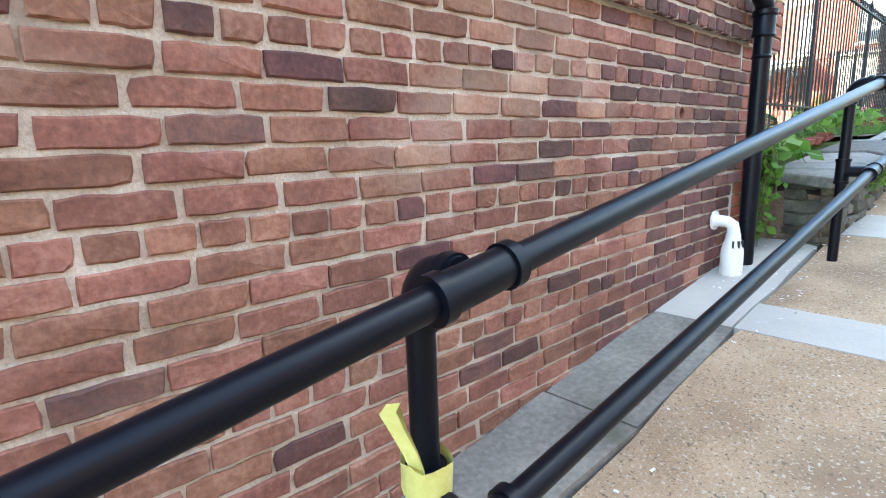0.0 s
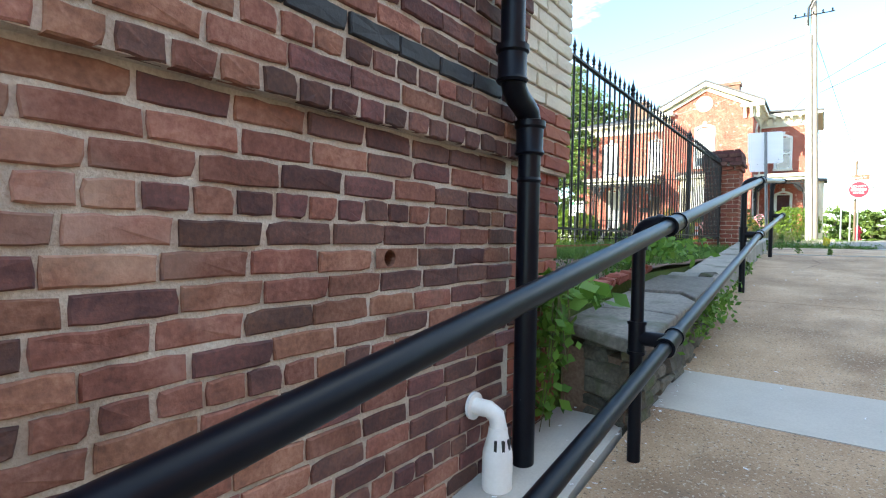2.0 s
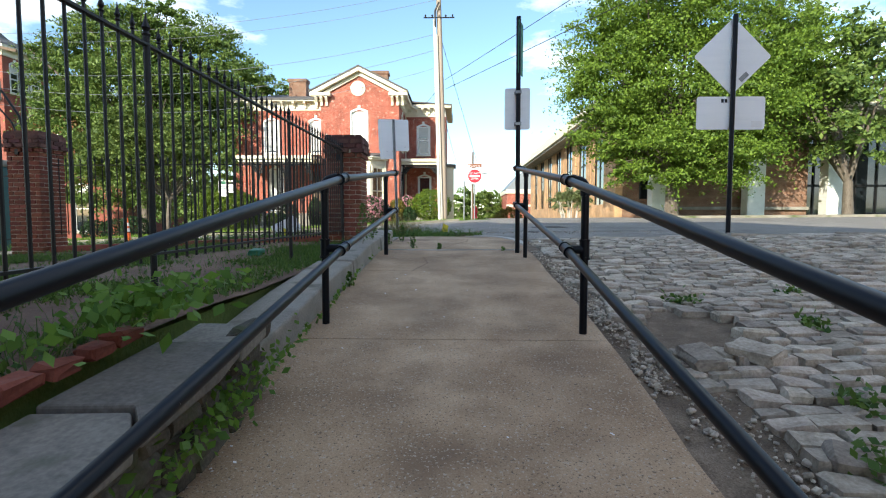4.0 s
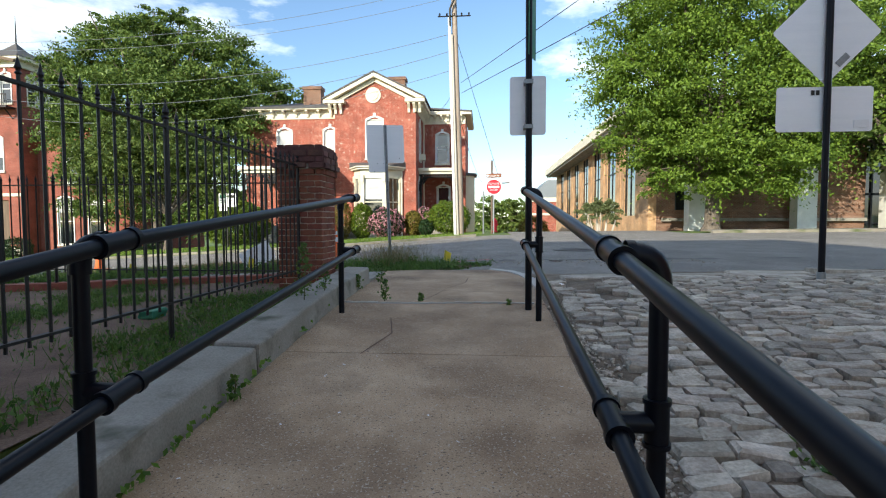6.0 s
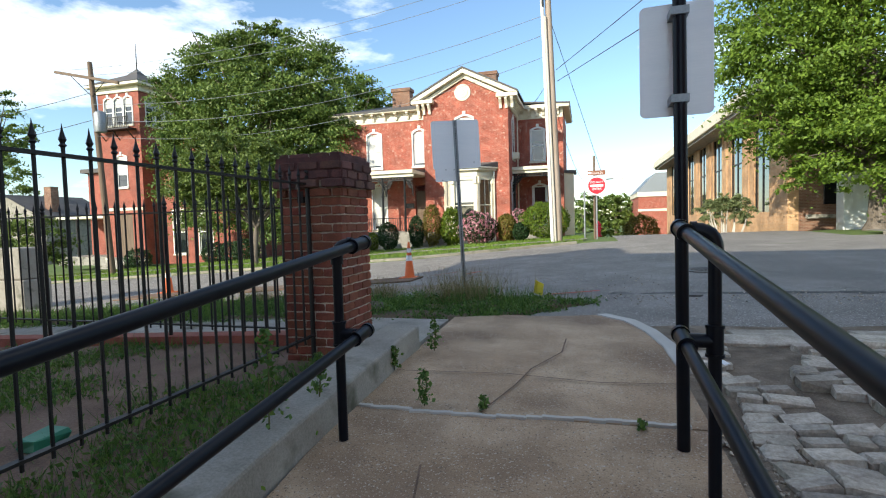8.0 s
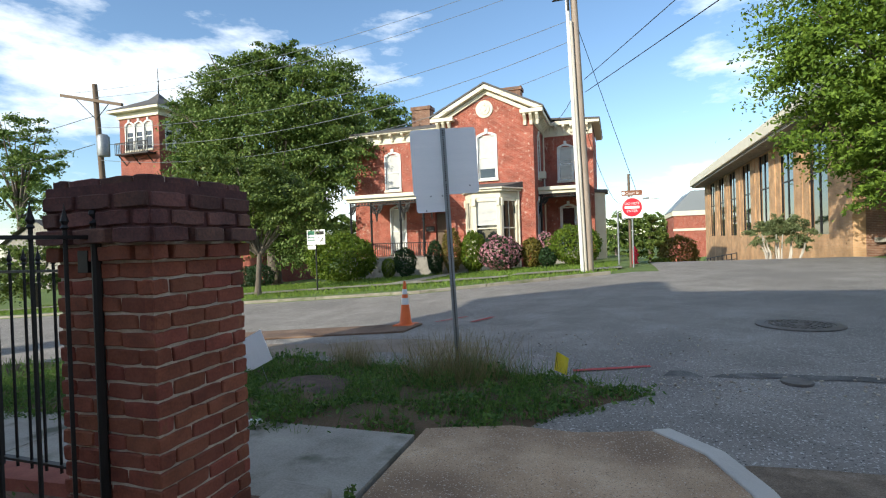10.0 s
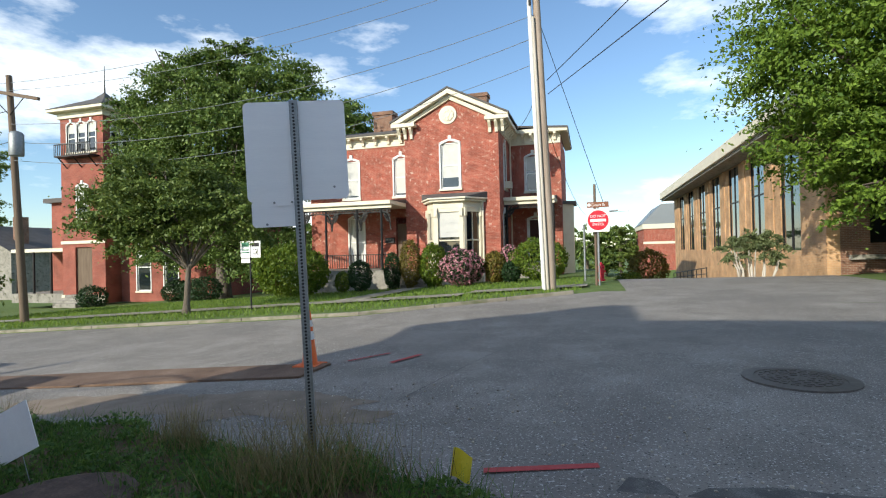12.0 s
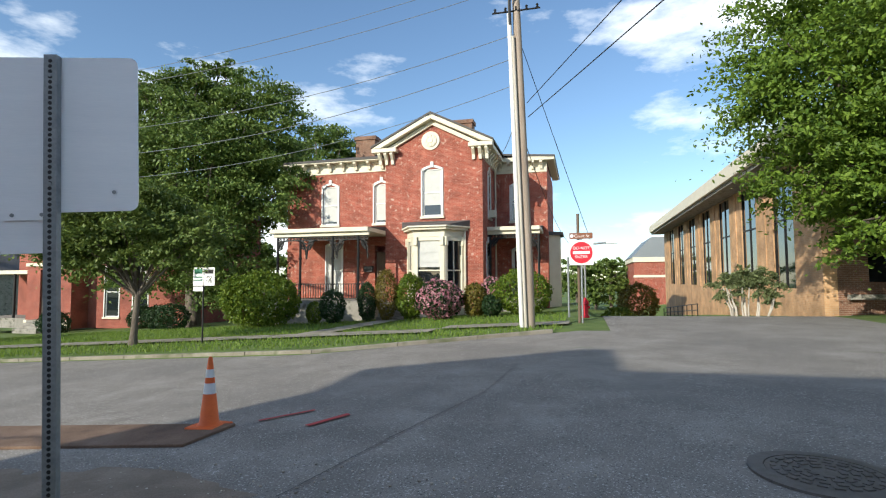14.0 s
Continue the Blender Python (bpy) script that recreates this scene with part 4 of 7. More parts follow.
for poly, z in (([(-1.62, 6.42), (-1.45, 6.34), (-1.18, 6.20), (-1.10, 6.32), (-1.09, 6.80), (-1.3, 6.86), (-1.60, 6.80)], 2.12),
                ([(-1.60, 6.815), (-1.3, 6.875), (-1.09, 6.815), (-1.07, 7.22), (-1.2, 7.42), (-1.55, 7.40)], 2.16),
                ([(-1.55, 7.42), (-1.2, 7.44), (-1.08, 7.27), (-1.06, 7.80), (-1.1, 8.1), (-1.5, 8.1)], 2.235),
                ([(-1.5, 8.12), (-1.1, 8.12), (-1.12, 8.5), (-1.5, 8.5)], 2.27)):
    y0 = poly[0][1]
    part("capstone", Shape().prism(poly, lambda x, y: z - 0.075 + 0.10 * (y - y0), lambda x, y: z + 0.10 * (y - y0)), SLATE, stone_wall, "cracked grey slate capstone", bevel=0.012)


# ---- far houses ----
def window_in(parent, axis, a, b, z0, z1, c, out, blind=0.5, arch=True, frame_mat=None, pane=None):
    fm = frame_mat or WHITE_PAINT
    mid = (a + b) / 2

    def place(s_fn):
        s = Shape()
        s_fn(s)
        if axis == "y":
            s.v = [(y, x, z) for x, y, z in s.v]
        return s
    d = -out  # inward
    fr = Shape()
    t = 0.09

    def bx(s, x0, x1, y0, y1, za, zb):
        s.box(x0, min(y0, y1), za, x1, max(y0, y1), zb)

    def sash_bars(s):
        bx(s, a, a + t, c + d * 0.06, c + d * 0.18, z0, z1)
        bx(s, b - t, b, c + d * 0.06, c + d * 0.18, z0, z1)
        bx(s, a + t, b - t, c + d * 0.06, c + d * 0.18, z1 - t, z1)
        bx(s, a + t, b - t, c + d * 0.06, c + d * 0.18, z0, z0 + t)
        bx(s, a + t, b - t, c + d * 0.07, c + d * 0.16, (z0 + z1) / 2 - 0.04, (z0 + z1) / 2 + 0.04)
    w = part("window", place(sash_bars), fm, parent, "painted sash window frame")

    def pn(s):
        bx(s, a + t, b - t, c + d * 0.11, c + d * 0.13, z0 + t, z1 - t)
    part("pane", place(pn), pane or PANE_DARK, w)
    if blind:
        def bl(s):
            bx(s, a + t, b - t, c + d * 0.10, c + d * 0.107, z1 - t - blind * (z1 - z0 - 2 * t), z1 - t)
        part("blind", place(bl), BLIND, w, "pale window blind")

    def sill(s):
        bx(s, a - 0.14, b + 0.14, c + out * 0.12, c + d * 0.1, z0 - 0.14, z0)
    part("sill", place(sill), CREAM, w)
    if arch:
        def head(s):
            n = 8
            pts = [(a - 0.1 + (b - a + 0.2) * i / n, z1 + 0.22 * math.sin(math.pi * i / n)) for i in range(n + 1)]
            inner = [(a + (b - a) * i / n, z1 - 0.12 + 0.2 * math.sin(math.pi * i / n)) for i in range(n + 1)]
            for i in range(n):
                q = [pts[i], pts[i + 1], inner[i + 1], inner[i]]
                s.slab(q, "y", min(c + out * 0.05, c + d * 0.16), max(c + out * 0.05, c + d * 0.16))
            bx(s, mid - 0.1, mid + 0.1, c + out * 0.09, c, z1 + 0.1, z1 + 0.42)
            bx(s, a - 0.09, a, c + out * 0.05, c + d * 0.05, z0, z1)
            bx(s, b, b + 0.09, c + out * 0.05, c + d * 0.05, z0, z1)
        part("arched_head", place(head), WHITE_PAINT, w, "white arched window head with keystone")
    return w


def bracket_row(parent, axis, a, b, z, c, out, n, h=0.5):
    """Cornice brackets under an eave."""
    me = Shape()
    me.slab([(0, 0), (0, -h), (0.12, -h), (0.16, -h * 0.6), (0.42, -0.12), (0.42, 0)], "x", -0.09, 0.09)
    mesh = me.mesh("bracket", CREAM)
    for i in range(n):
        k = a + (b - a) * (i + 0.5) / n
        ob = new("bracket", mesh)
        ob.parent = parent
        if axis == "x":
            ob.matrix_basis = Matrix.Translation((k, c, z)) @ Matrix.Rotation(0 if out > 0 else math.pi, 4, "Z")
        else:
            ob.matrix_basis = Matrix.Translation((c, k, z)) @ Matrix.Rotation(-math.pi / 2 * out, 4, "Z")


def lacy_frieze(parent, x0, x1, y, z_top, drop, bays, material):
    """A cast-iron frieze: arched brackets of thin scrolls hanging between porch posts."""
    s = Shape()
    w = (x1 - x0) / bays
    s.box(x0, y - 0.02, z_top - 0.06, x1, y + 0.02, z_top)
    s.box(x0, y - 0.012, z_top - 0.26, x1, y + 0.012, z_top - 0.22)
    rows = int((x1 - x0) / 0.22)
    for i in range(rows):
        cx = x0 + (i + 0.5) * (x1 - x0) / rows
        s.tube([(cx + 0.09 * math.cos(t), y, z_top - 0.14 + 0.09 * math.sin(t)) for t in turns(8)], 0.032, 5, False)
    for i in range(bays):
        for side in (0, 1):
            px = x0 + w * (i + side)
            dirn = 1 if side == 0 else -1
            for k in range(5):
                reach = 0.36 * w * (1 - k / 6)
                depth = drop * (k + 1) / 5
                s.tube([(px + dirn * reach * t, y, z_top - 0.24 - depth * (1 - t) ** 1.6) for t in steps(0, 1, 0.2)], 0.045, 5, False)
                if k < 4:
                    cx, cz = px + dirn * reach * 0.45, z_top - 0.3 - depth * 0.42
                    s.tube([(cx + 0.12 * math.cos(t), y, cz + 0.12 * math.sin(t)) for t in turns(8)], 0.042, 5, False)
    return part("lace_frieze", s, material, parent, "lacy cast-iron porch frieze")


house = thing("brick_house", "two-storey red brick Victorian house with cream trim and lacy iron porches", "house")
F, LW, RW = 46.5, 47.5, 51.0
B = 1.2
s = Shape()
pierced(s, "x", -10.8, -4.7, B, 11.9, F, F + 0.4, [(-8.4, -7.18, 8.05, 10.95), (-9.1, -5.9, 2.6, 6.9)])
pierced(s, "y", F + 0.4, 58, B, 12.0, -5.1, -4.7, [(48.3, 49.2, 8.1, 10.9), (47.6, 48.6, 3.6, 6.4)])
s.slab([(-10.8, 11.9), (-4.7, 11.9), (-7.75, 14.0)], "y", F, F + 0.4)
s.box(-10.8, F + 0.4, B, -10.4, LW, 12.0)
pierced(s, "x", -18.2, -10.8, B, 11.6, LW, LW + 0.4, [(-15.6, -14.5, 7.85, 10.4), (-11.95, -10.95, 7.85, 10.4), (-15.3, -14.2, 3.2, 6.5), (-11.9, -10.9, 3.1, 6.4)])
s.box(-18.2, LW + 0.4, B, -17.8, 58, 11.6)
pierced(s, "x", -4.7, -1.2, B, 11.8, RW, RW + 0.4, [(-3.6, -2.6, 8.1, 10.5), (-3.5, -2.5, 3.2, 6.2)])
s.box(-1.6, RW + 0.4, B, -1.2, 58, 11.8)
s.box(-18.2, 58, B, -1.2, 58.4, 11.6)
part("wall", s, HOUSE_BRICK, house)
window_in(house, "x", -8.4, -7.18, 8.05, 10.95, F, -1, 0.78)
window_in(house, "x", -15.6, -14.5, 7.85, 10.4, LW, -1, 0.95)
window_in(house, "x", -11.95, -10.95, 7.85, 10.4, LW, -1, 0.95)
window_in(house, "x", -15.3, -14.2, 3.2, 6.5, LW, -1, 0.95)
window_in(house, "y", 48.3, 49.2, 8.1, 10.9, -4.7, 1, 0.5)
window_in(house, "y", 47.6, 48.6, 3.6, 6.4, -4.7, 1, 0.0)
window_in(house, "x", -3.6, -2.6, 8.1, 10.5, RW, -1, 0.4)
window_in(house, "x", -3.5, -2.5, 3.2, 6.2, RW, -1, 0.0)
door = part("front_door", Shape().box(-11.85, LW + 0.15, 3.1, -10.95, LW + 0.22, 6.0), POLE_DARK, house, "dark wooden front door in an arched opening")
part("door_knob", Shape().lathe([(0.01, 0), (0.04, 0.02), (0.03, 0.06)], (-11.7, LW + 0.1, 4.3), 8), IRON, door)
# roofs
def roof_slab(name, pts, t=0.12):
    sh = Shape()
    n = len(pts)
    sh.add([(x, y, z) for x, y, z in pts] + [(x, y, z - t) for x, y, z in pts], [tuple(range(n)), tuple(range(2 * n - 1, n - 1, -1))] + [(i, (i + 1) % n, n + (i + 1) % n, n + i) for i in range(n)])
    return part(name, sh, ROOFING, house, "grey shingle roof")
roof_slab("roof", [(-11.6, F - 0.55, 12.45), (-7.75, F - 0.55, 14.35), (-7.75, 58.6, 14.35), (-11.6, 58.6, 12.45)])
roof_slab("roof", [(-7.75, F - 0.55, 14.35), (-3.95, F - 0.55, 12.45), (-3.95, 58.6, 12.45), (-7.75, 58.6, 14.35)])
roof_slab("roof", [(-18.8, LW - 0.6, 12.05), (-10.8, LW - 0.6, 12.05), (-10.8, 52.6, 13.6), (-16.0, 52.6, 13.6)])
roof_slab("roof", [(-18.8, LW - 0.6, 12.05), (-16.0, 52.6, 13.6), (-18.8, 58.8, 12.05)])
roof_slab("roof", [(-4.7, RW - 0.55, 12.6), (-0.65, RW - 0.55, 12.3), (-0.65, 58.6, 12.3), (-4.7, 58.6, 13.7)])
# cornices
cor = Shape()
cor.box(-18.75, LW - 0.55, 11.85, -10.8, LW, 12.03).box(-18.3, LW - 0.06, 11.2, -10.8, LW, 11.85)
cor.box(-18.75, LW, 11.85, -18.2, 58, 12.03)
part("cornice", cor, CREAM, house, "cream bracketed cornice", bevel=0.02)
cor = Shape()
for x0, x1 in ((-11.55, -9.95), (-5.45, -4.0)):
    cor.box(x0, F - 0.5, 12.05, x1, F, 12.3)
cor.box(-4.7, F, 12.05, -4.05, RW, 12.3).box(-4.7, F, 11.45, -4.64, RW, 12.05)
for sx, x0, x1 in ((1, -11.55, -7.75), (-1, -3.95, -7.75)):
    cor.slab([(x0, 12.32), (x1, 14.22), (x1, 13.92), (x0 + sx * 0.6, 12.32)], "y", F - 0.5, F - 0.02)
    cor.slab([(x0 + sx * 0.8, 12.32), (x1, 13.92), (x1, 13.62), (x0 + sx * 1.3, 12.32)], "y", F - 0.16, F - 0.01)
part("cornice", cor, CREAM, house, "cream gable cornice", bevel=0.02)
cor = Shape().box(-4.64, RW - 0.5, 12.0, -0.7, RW, 12.28).box(-4.64, RW - 0.06, 11.3, -1.2, RW, 12.0).box(-1.2, RW, 12.0, -0.7, 58, 12.28)
part("cornice", cor, CREAM, house, "cream bracketed cornice", bevel=0.02)
bracket_row(house, "x", -18.2, -10.9, 11.85, LW - 0.06, -1, 8)
bracket_row(house, "x", -11.3, -10.1, 12.05, F, -1, 3, 0.7)
bracket_row(house, "x", -5.4, -4.2, 12.05, F, -1, 3, 0.7)
bracket_row(house, "y", F + 0.1, RW, 12.05, -4.64, 1, 7, 0.6)
bracket_row(house, "x", -4.5, -1.3, 12.0, RW - 0.06, -1, 6)
ros = Shape()
ros.v = []
for r0, d in ((0.58, 0.06), (0.40, 0.10), (0.16, 0.14)):
    pts = [(-7.87 + r0 * math.cos(2 * math.pi * i / 28), 12.68 + r0 * math.sin(2 * math.pi * i / 28)) for i in range(28)]
    ros.slab(pts, "y", F - d, F + 0.02)
for i in range(8):
    t = 2 * math.pi * i / 8
    ros.slab([(-7.87 + 0.28 * math.cos(t) + 0.09 * math.cos(2 * math.pi * j / 10), 12.68 + 0.28 * math.sin(t) + 0.09 * math.sin(2 * math.pi * j / 10)) for j in range(10)], "y", F - 0.13, F)
part("rosette", ros, CREAM, house, "round cream plaster rosette", bevel=0.015)
for x0, x1, y0, top in ((-14.4, -12.95, 50.0, 14.35), (-7.4, -6.1, 50.5, 15.1)):
    ch = Shape().box(x0, y0, 12.4, x1, y0 + 0.9, top - 0.25).box(x0 - 0.08, y0 - 0.08, top - 0.25, x1 + 0.08, y0 + 0.98, top)
    part("chimney", ch, BROWN_BRICK, house, "brown brick chimney")
# bay window
bay_plan = [(-9.35, F), (-8.6, 45.35), (-6.75, 45.35), (-5.85, F)]
bay = part("bay_window", Shape().prism(bay_plan, B, 3.05), CREAM, house, "cream wooden bay window with fluted pilasters")
def offset_plan(d):
    return [(-9.35 - d, F), (-8.6 - d * 0.6, 45.35 - d), (-6.75 + d * 0.6, 45.35 - d), (-5.85 + d, F)]
part("bay_entablature", Shape().prism(offset_plan(0.03), 6.7, 7.1).prism(offset_plan(0.28), 7.1, 7.24).prism(offset_plan(0.4), 7.24, 7.34), CREAM, bay, bevel=0.02)
part("bay_roof", Shape().prism(offset_plan(0.38), 7.34, lambda x, y: 7.36 + 0.25 * (y - 45)), ROOFING, bay)
for i in range(3):
    (ax_, ay_), (bx_, by_) = bay_plan[i], bay_plan[i + 1]
    d = Vector((bx_ - ax_, by_ - ay_, 0))
    L = d.length
    ang = math.atan2(d.y, d.x)
    base = Matrix.Translation((ax_, ay_, 0)) @ Matrix.Rotation(ang, 4, "Z")
    fr = Shape()
    pw = 0.26 if i == 1 else 0.2
    for u in (pw / 2, L - pw / 2):
        fr.obox(base @ pose(u, 0.02, 4.88), pw, 0.16, 3.66)
        fr.obox(base @ pose(u, -0.06, 6.45), pw * 0.8, 0.2, 0.5)
    fr.obox(base @ pose(L / 2, 0.05, 3.25), L, 0.12, 0.4).obox(base @ pose(L / 2, 0.05, 6.6), L, 0.12, 0.24).obox(base @ pose(L / 2, 0.06, 4.75), L, 0.08, 0.08)
    if i != 1:
        fr.obox(base @ pose(L / 2, 0.06, 4.9), 0.06, 0.06, 3.2)
    part("bay_frame", fr, CREAM, bay, bevel=0.015)
    part("bay_pane", Shape().obox(base @ pose(L / 2, 0.10, 4.9), L - 2 * pw, 0.02, 3.2), PANE_DARK, bay)
    if i == 1:
        part("bay_blind", Shape().obox(base @ pose(L / 2, 0.082, 5.75), L - 2 * pw, 0.006, 1.6), BLIND, bay)
# porches
def porch(x0, x1, y0, y1, floor, roof0, posts, bays, label):
    p = part("porch_roof", Shape().box(x0 - 0.35, y0 - 0.3, roof0, x1, y1, roof0 + 0.24).box(x0 - 0.2, y0 - 0.12, roof0 - 0.22, x1, y0 + 0.02, roof0), CREAM, house, label, bevel=0.02)
    part("porch_roofing", Shape().prism([(x0 - 0.33, y0 - 0.28), (x1, y0 - 0.28), (x1, y1), (x0 - 0.33, y1)], roof0 + 0.24, lambda x, y: roof0 + 0.26 + 0.1 * (y - y0)), ROOFING, p)
    part("porch_floor", Shape().box(x0 - 0.1, y0 - 0.1, B, x1, y1, floor), KERB, p, "pale stone porch floor")
    for px in posts:
        sh = Shape().tube([(px, y0, floor), (px, y0, roof0 - 0.2)], 0.075, 8)
        for z in (floor + 0.9, floor + 2.4):
            sh.tube([(px, y0, z), (px, y0, z + 0.08)], 0.12, 8)
        part("porch_post", sh, IRON, p, "slender cast-iron post")
    lacy_frieze(p, x0, x1 - 0.1, y0, roof0 - 0.2, 1.1, bays, IRON)
    rl = Shape().box(x0, y0 - 0.02, floor + 0.92, x1, y0 + 0.02, floor + 0.97).box(x0, y0 - 0.02, floor + 0.1, x1, y0 + 0.02, floor + 0.14)
    for u in steps(x0, x1, 0.16):
        rl.box(u - 0.018, y0 - 0.012, floor + 0.1, u + 0.018, y0 + 0.012, floor + 0.92)
    part("porch_railing", rl, IRON, p, "black iron balustrade")
porch(-16.75, -10.8, 44.0, LW, 3.05, 7.0, (-16.7, -15.2, -13.1, -11.5), 3, "cream flat porch roof on iron posts")
porch(-4.7, -1.5, 48.2, RW, 3.05, 7.2, (-4.55, -1.6), 1, "cream flat side porch roof")
steps_front = Shape()
for i in range(5):
    steps_front.box(-9.9, 42.7 + 0.3 * i, 1.2, -8.3, 44.2, 2.05 + 0.19 * (i + 1))
part("front_steps", steps_front, KERB, house, "pale stone front steps", bevel=0.012)
# side bay on the right wing
part("side_bay", Shape().prism([(-1.2, 52), (-0.5, 52.6), (-0.5, 54.2), (-1.2, 54.8)], B, 7.2), CREAM, house, "cream side bay window", bevel=0.03)
part("side_bay_roof", Shape().prism([(-1.3, 51.8), (-0.3, 52.5), (-0.3, 54.4), (-1.3, 55.0)], 7.2, 7.42), ROOFING, house)
part("downspout", Shape().tube([(-5.75, F - 0.12, 2.0), (-5.75, F - 0.12, 7.1)], 0.06, 8).tube([(-4.62, RW - 0.1, 2.0), (-4.62, RW - 0.1, 11.6)], 0.06, 8), CREAM, house, smooth=40)
part("mailbox", Shape().box(-12.6, LW - 0.2, 4.75, -12.0, LW, 5.1), INK, house, "black wall mailbox")
part("window_air_conditioner", Shape().box(-4.7, 48.45, 8.1, -4.25, 49.05, 8.55), CREAM, house, "small window air conditioner")

# house with the tower, farther along the street
tower_house = thing("tower_house", "red brick house with a square tower and small iron balcony", "house")
def tower_part():
    cx, cy, hw = -41.6, 51.0, 2.3
    sh = Shape()
    heads = [(cx - 1.55 + 1.1 * i, cx - 0.65 + 1.1 * i, 13.2, 15.6) for i in range(3)]
    pierced(sh, "x", cx - hw, cx + hw, 0.5, 16.4, cy - hw, cy - hw + 0.3, heads + [(cx - 0.6, cx + 0.6, 7.6, 10.4), (cx - 0.9, cx + 0.9, 1.2, 5.2)])
    sides = [(cy - 1.55 + 1.1 * i, cy - 0.65 + 1.1 * i, 13.2, 15.6) for i in range(3)]
    pierced(sh, "y", cy - hw + 0.3, cy + hw, 0.5, 16.4, cx + hw - 0.3, cx + hw, sides)
    sh.box(cx - hw, cy - hw + 0.3, 0.5, cx - hw + 0.3, cy + hw, 16.4).box(cx - hw + 0.3, cy + hw - 0.3, 0.5, cx + hw - 0.3, cy + hw, 16.4)
    part("tower", sh, TOWER_BRICK, tower_house, "square red brick tower")
    for a, b, lo, hi in heads:
        window_in(tower_house, "x", a, b, lo, hi, cy - hw, -1, 0.3)
    for a, b, lo, hi in sides:
        window_in(tower_house, "y", a, b, lo, hi, cx + hw, 1, 0.3)
    window_in(tower_house, "x", cx - 0.6, cx + 0.6, 7.6, 10.4, cy - hw, -1, 0.6)
    part("tower_door", Shape().box(cx - 0.9, cy - hw + 0.15, 1.2, cx + 0.9, cy - hw + 0.25, 5.2), POLE_DARK, tower_house, "dark arched doorway")
    part("belt_course", Shape().box(cx - hw - 0.08, cy - hw - 0.08, 5.5, cx + hw + 0.08, cy - hw, 5.75), CREAM, tower_house)
    part("plinth", Shape().box(cx - hw - 0.08, cy - hw - 0.1, 0.6, cx + hw + 0.08, cy - hw, 1.2), CREAM, tower_house)
    part("tower_cornice", Shape().box(cx - hw - 0.7, cy - hw - 0.7, 16.6, cx + hw + 0.7, cy + hw + 0.7, 16.85).box(cx - hw - 0.15, cy - hw - 0.15, 16.1, cx + hw + 0.15, cy + hw + 0.15, 16.6), CREAM, tower_house, bevel=0.03)
    rf = Shape()
    q = hw + 0.75
    rf.add([(cx - q, cy - q, 16.85), (cx + q, cy - q, 16.85), (cx + q, cy + q, 16.85), (cx - q, cy + q, 16.85), (cx - 0.6, cy - 0.6, 18.2), (cx + 0.6, cy - 0.6, 18.2), (cx + 0.6, cy + 0.6, 18.2), (cx - 0.6, cy + 0.6, 18.2), (cx, cy, 18.9)],
           [(0, 1, 5, 4), (1, 2, 6, 5), (2, 3, 7, 6), (3, 0, 4, 7), (4, 5, 8), (5, 6, 8), (6, 7, 8), (7, 4, 8), (3, 2, 1, 0)])
    part("tower_roof", rf, ROOFING, tower_house, "grey pyramid roof")
    part("finial", Shape().tube([(cx, cy, 18.8), (cx, cy, 21.2)], [0.07, 0.02], 6), IRON, tower_house)
    bal = Shape().box(cx - 1.9, cy - hw - 0.9, 12.7, cx + 1.9, cy - hw, 12.82)
    for u in steps(cx - 1.9, cx + 1.9, 0.19):
        bal.box(u - 0.02, cy - hw - 0.9, 12.82, u + 0.02, cy - hw - 0.86, 13.7)
    bal.box(cx - 1.9, cy - hw - 0.92, 13.7, cx + 1.9, cy - hw - 0.84, 13.78)
    for u in (cx - 1.6, cx, cx + 1.6):
        bal.tube([(u, cy - hw, 11.9), (u, cy - hw - 0.8, 12.7)], 0.05, 6)
    part("balcony", bal, IRON, tower_house, "small black iron balcony")
tower_part()
tw = Shape()
pierced(tw, "x", -39.3, -30.0, 0.5, 10.2, 50.2, 50.5, [(-37.6, -36.2, 1.4, 5.4), (-34.8, -33.4, 1.4, 5.4), (-36.6, -35.4, 6.6, 9.4)])
tw.slab([(-39.3, 10.2), (-30.0, 10.2), (-34.6, 13.2)], "y", 50.2, 50.5).box(-30.3, 50.5, 0.5, -30, 60, 10.2)
part("back_wall", Shape().box(-50, 52.5, 0.5, -43.9, 52.8, 9.6), TOWER_BRICK, tower_house)
part("side_wall", tw, TOWER_BRICK, tower_house)
for a, b, lo, hi in ((-37.6, -36.2, 1.4, 5.4), (-34.8, -33.4, 1.4, 5.4), (-36.6, -35.4, 6.6, 9.4)):
    window_in(tower_house, "x", a, b, lo, hi, 50.2, -1, 0.3)
tower_house.location = (1.3, 0, 0)
wing = Shape()
for sgn, x0 in ((1, -39.9), (-1, -29.4)):
    wing.add([(x0, 49.5, 10.1), (-34.65, 49.5, 13.5), (-34.65, 60, 13.5), (x0, 60, 10.1), (x0, 49.5, 9.85), (-34.65, 49.5, 13.25), (-34.65, 60, 13.25), (x0, 60, 9.85)],
             [(0, 1, 2, 3), (7, 6, 5, 4), (0, 4, 5, 1), (3, 2, 6, 7), (0, 3, 7, 4)])
wing.box(-50.4, 52.0, 9.6, -43.9, 58, 10.0)
part("side_roof", wing, ROOFING, tower_house)
part("side_porch", Shape().box(-50, 48.8, 4.9, -43.9, 52.5, 5.2), CREAM, tower_house, "pale porch roof")
part("porch_floor", Shape().box(-50, 48.8, 0.5, -43.9, 52.5, 1.3), KERB, tower_house)
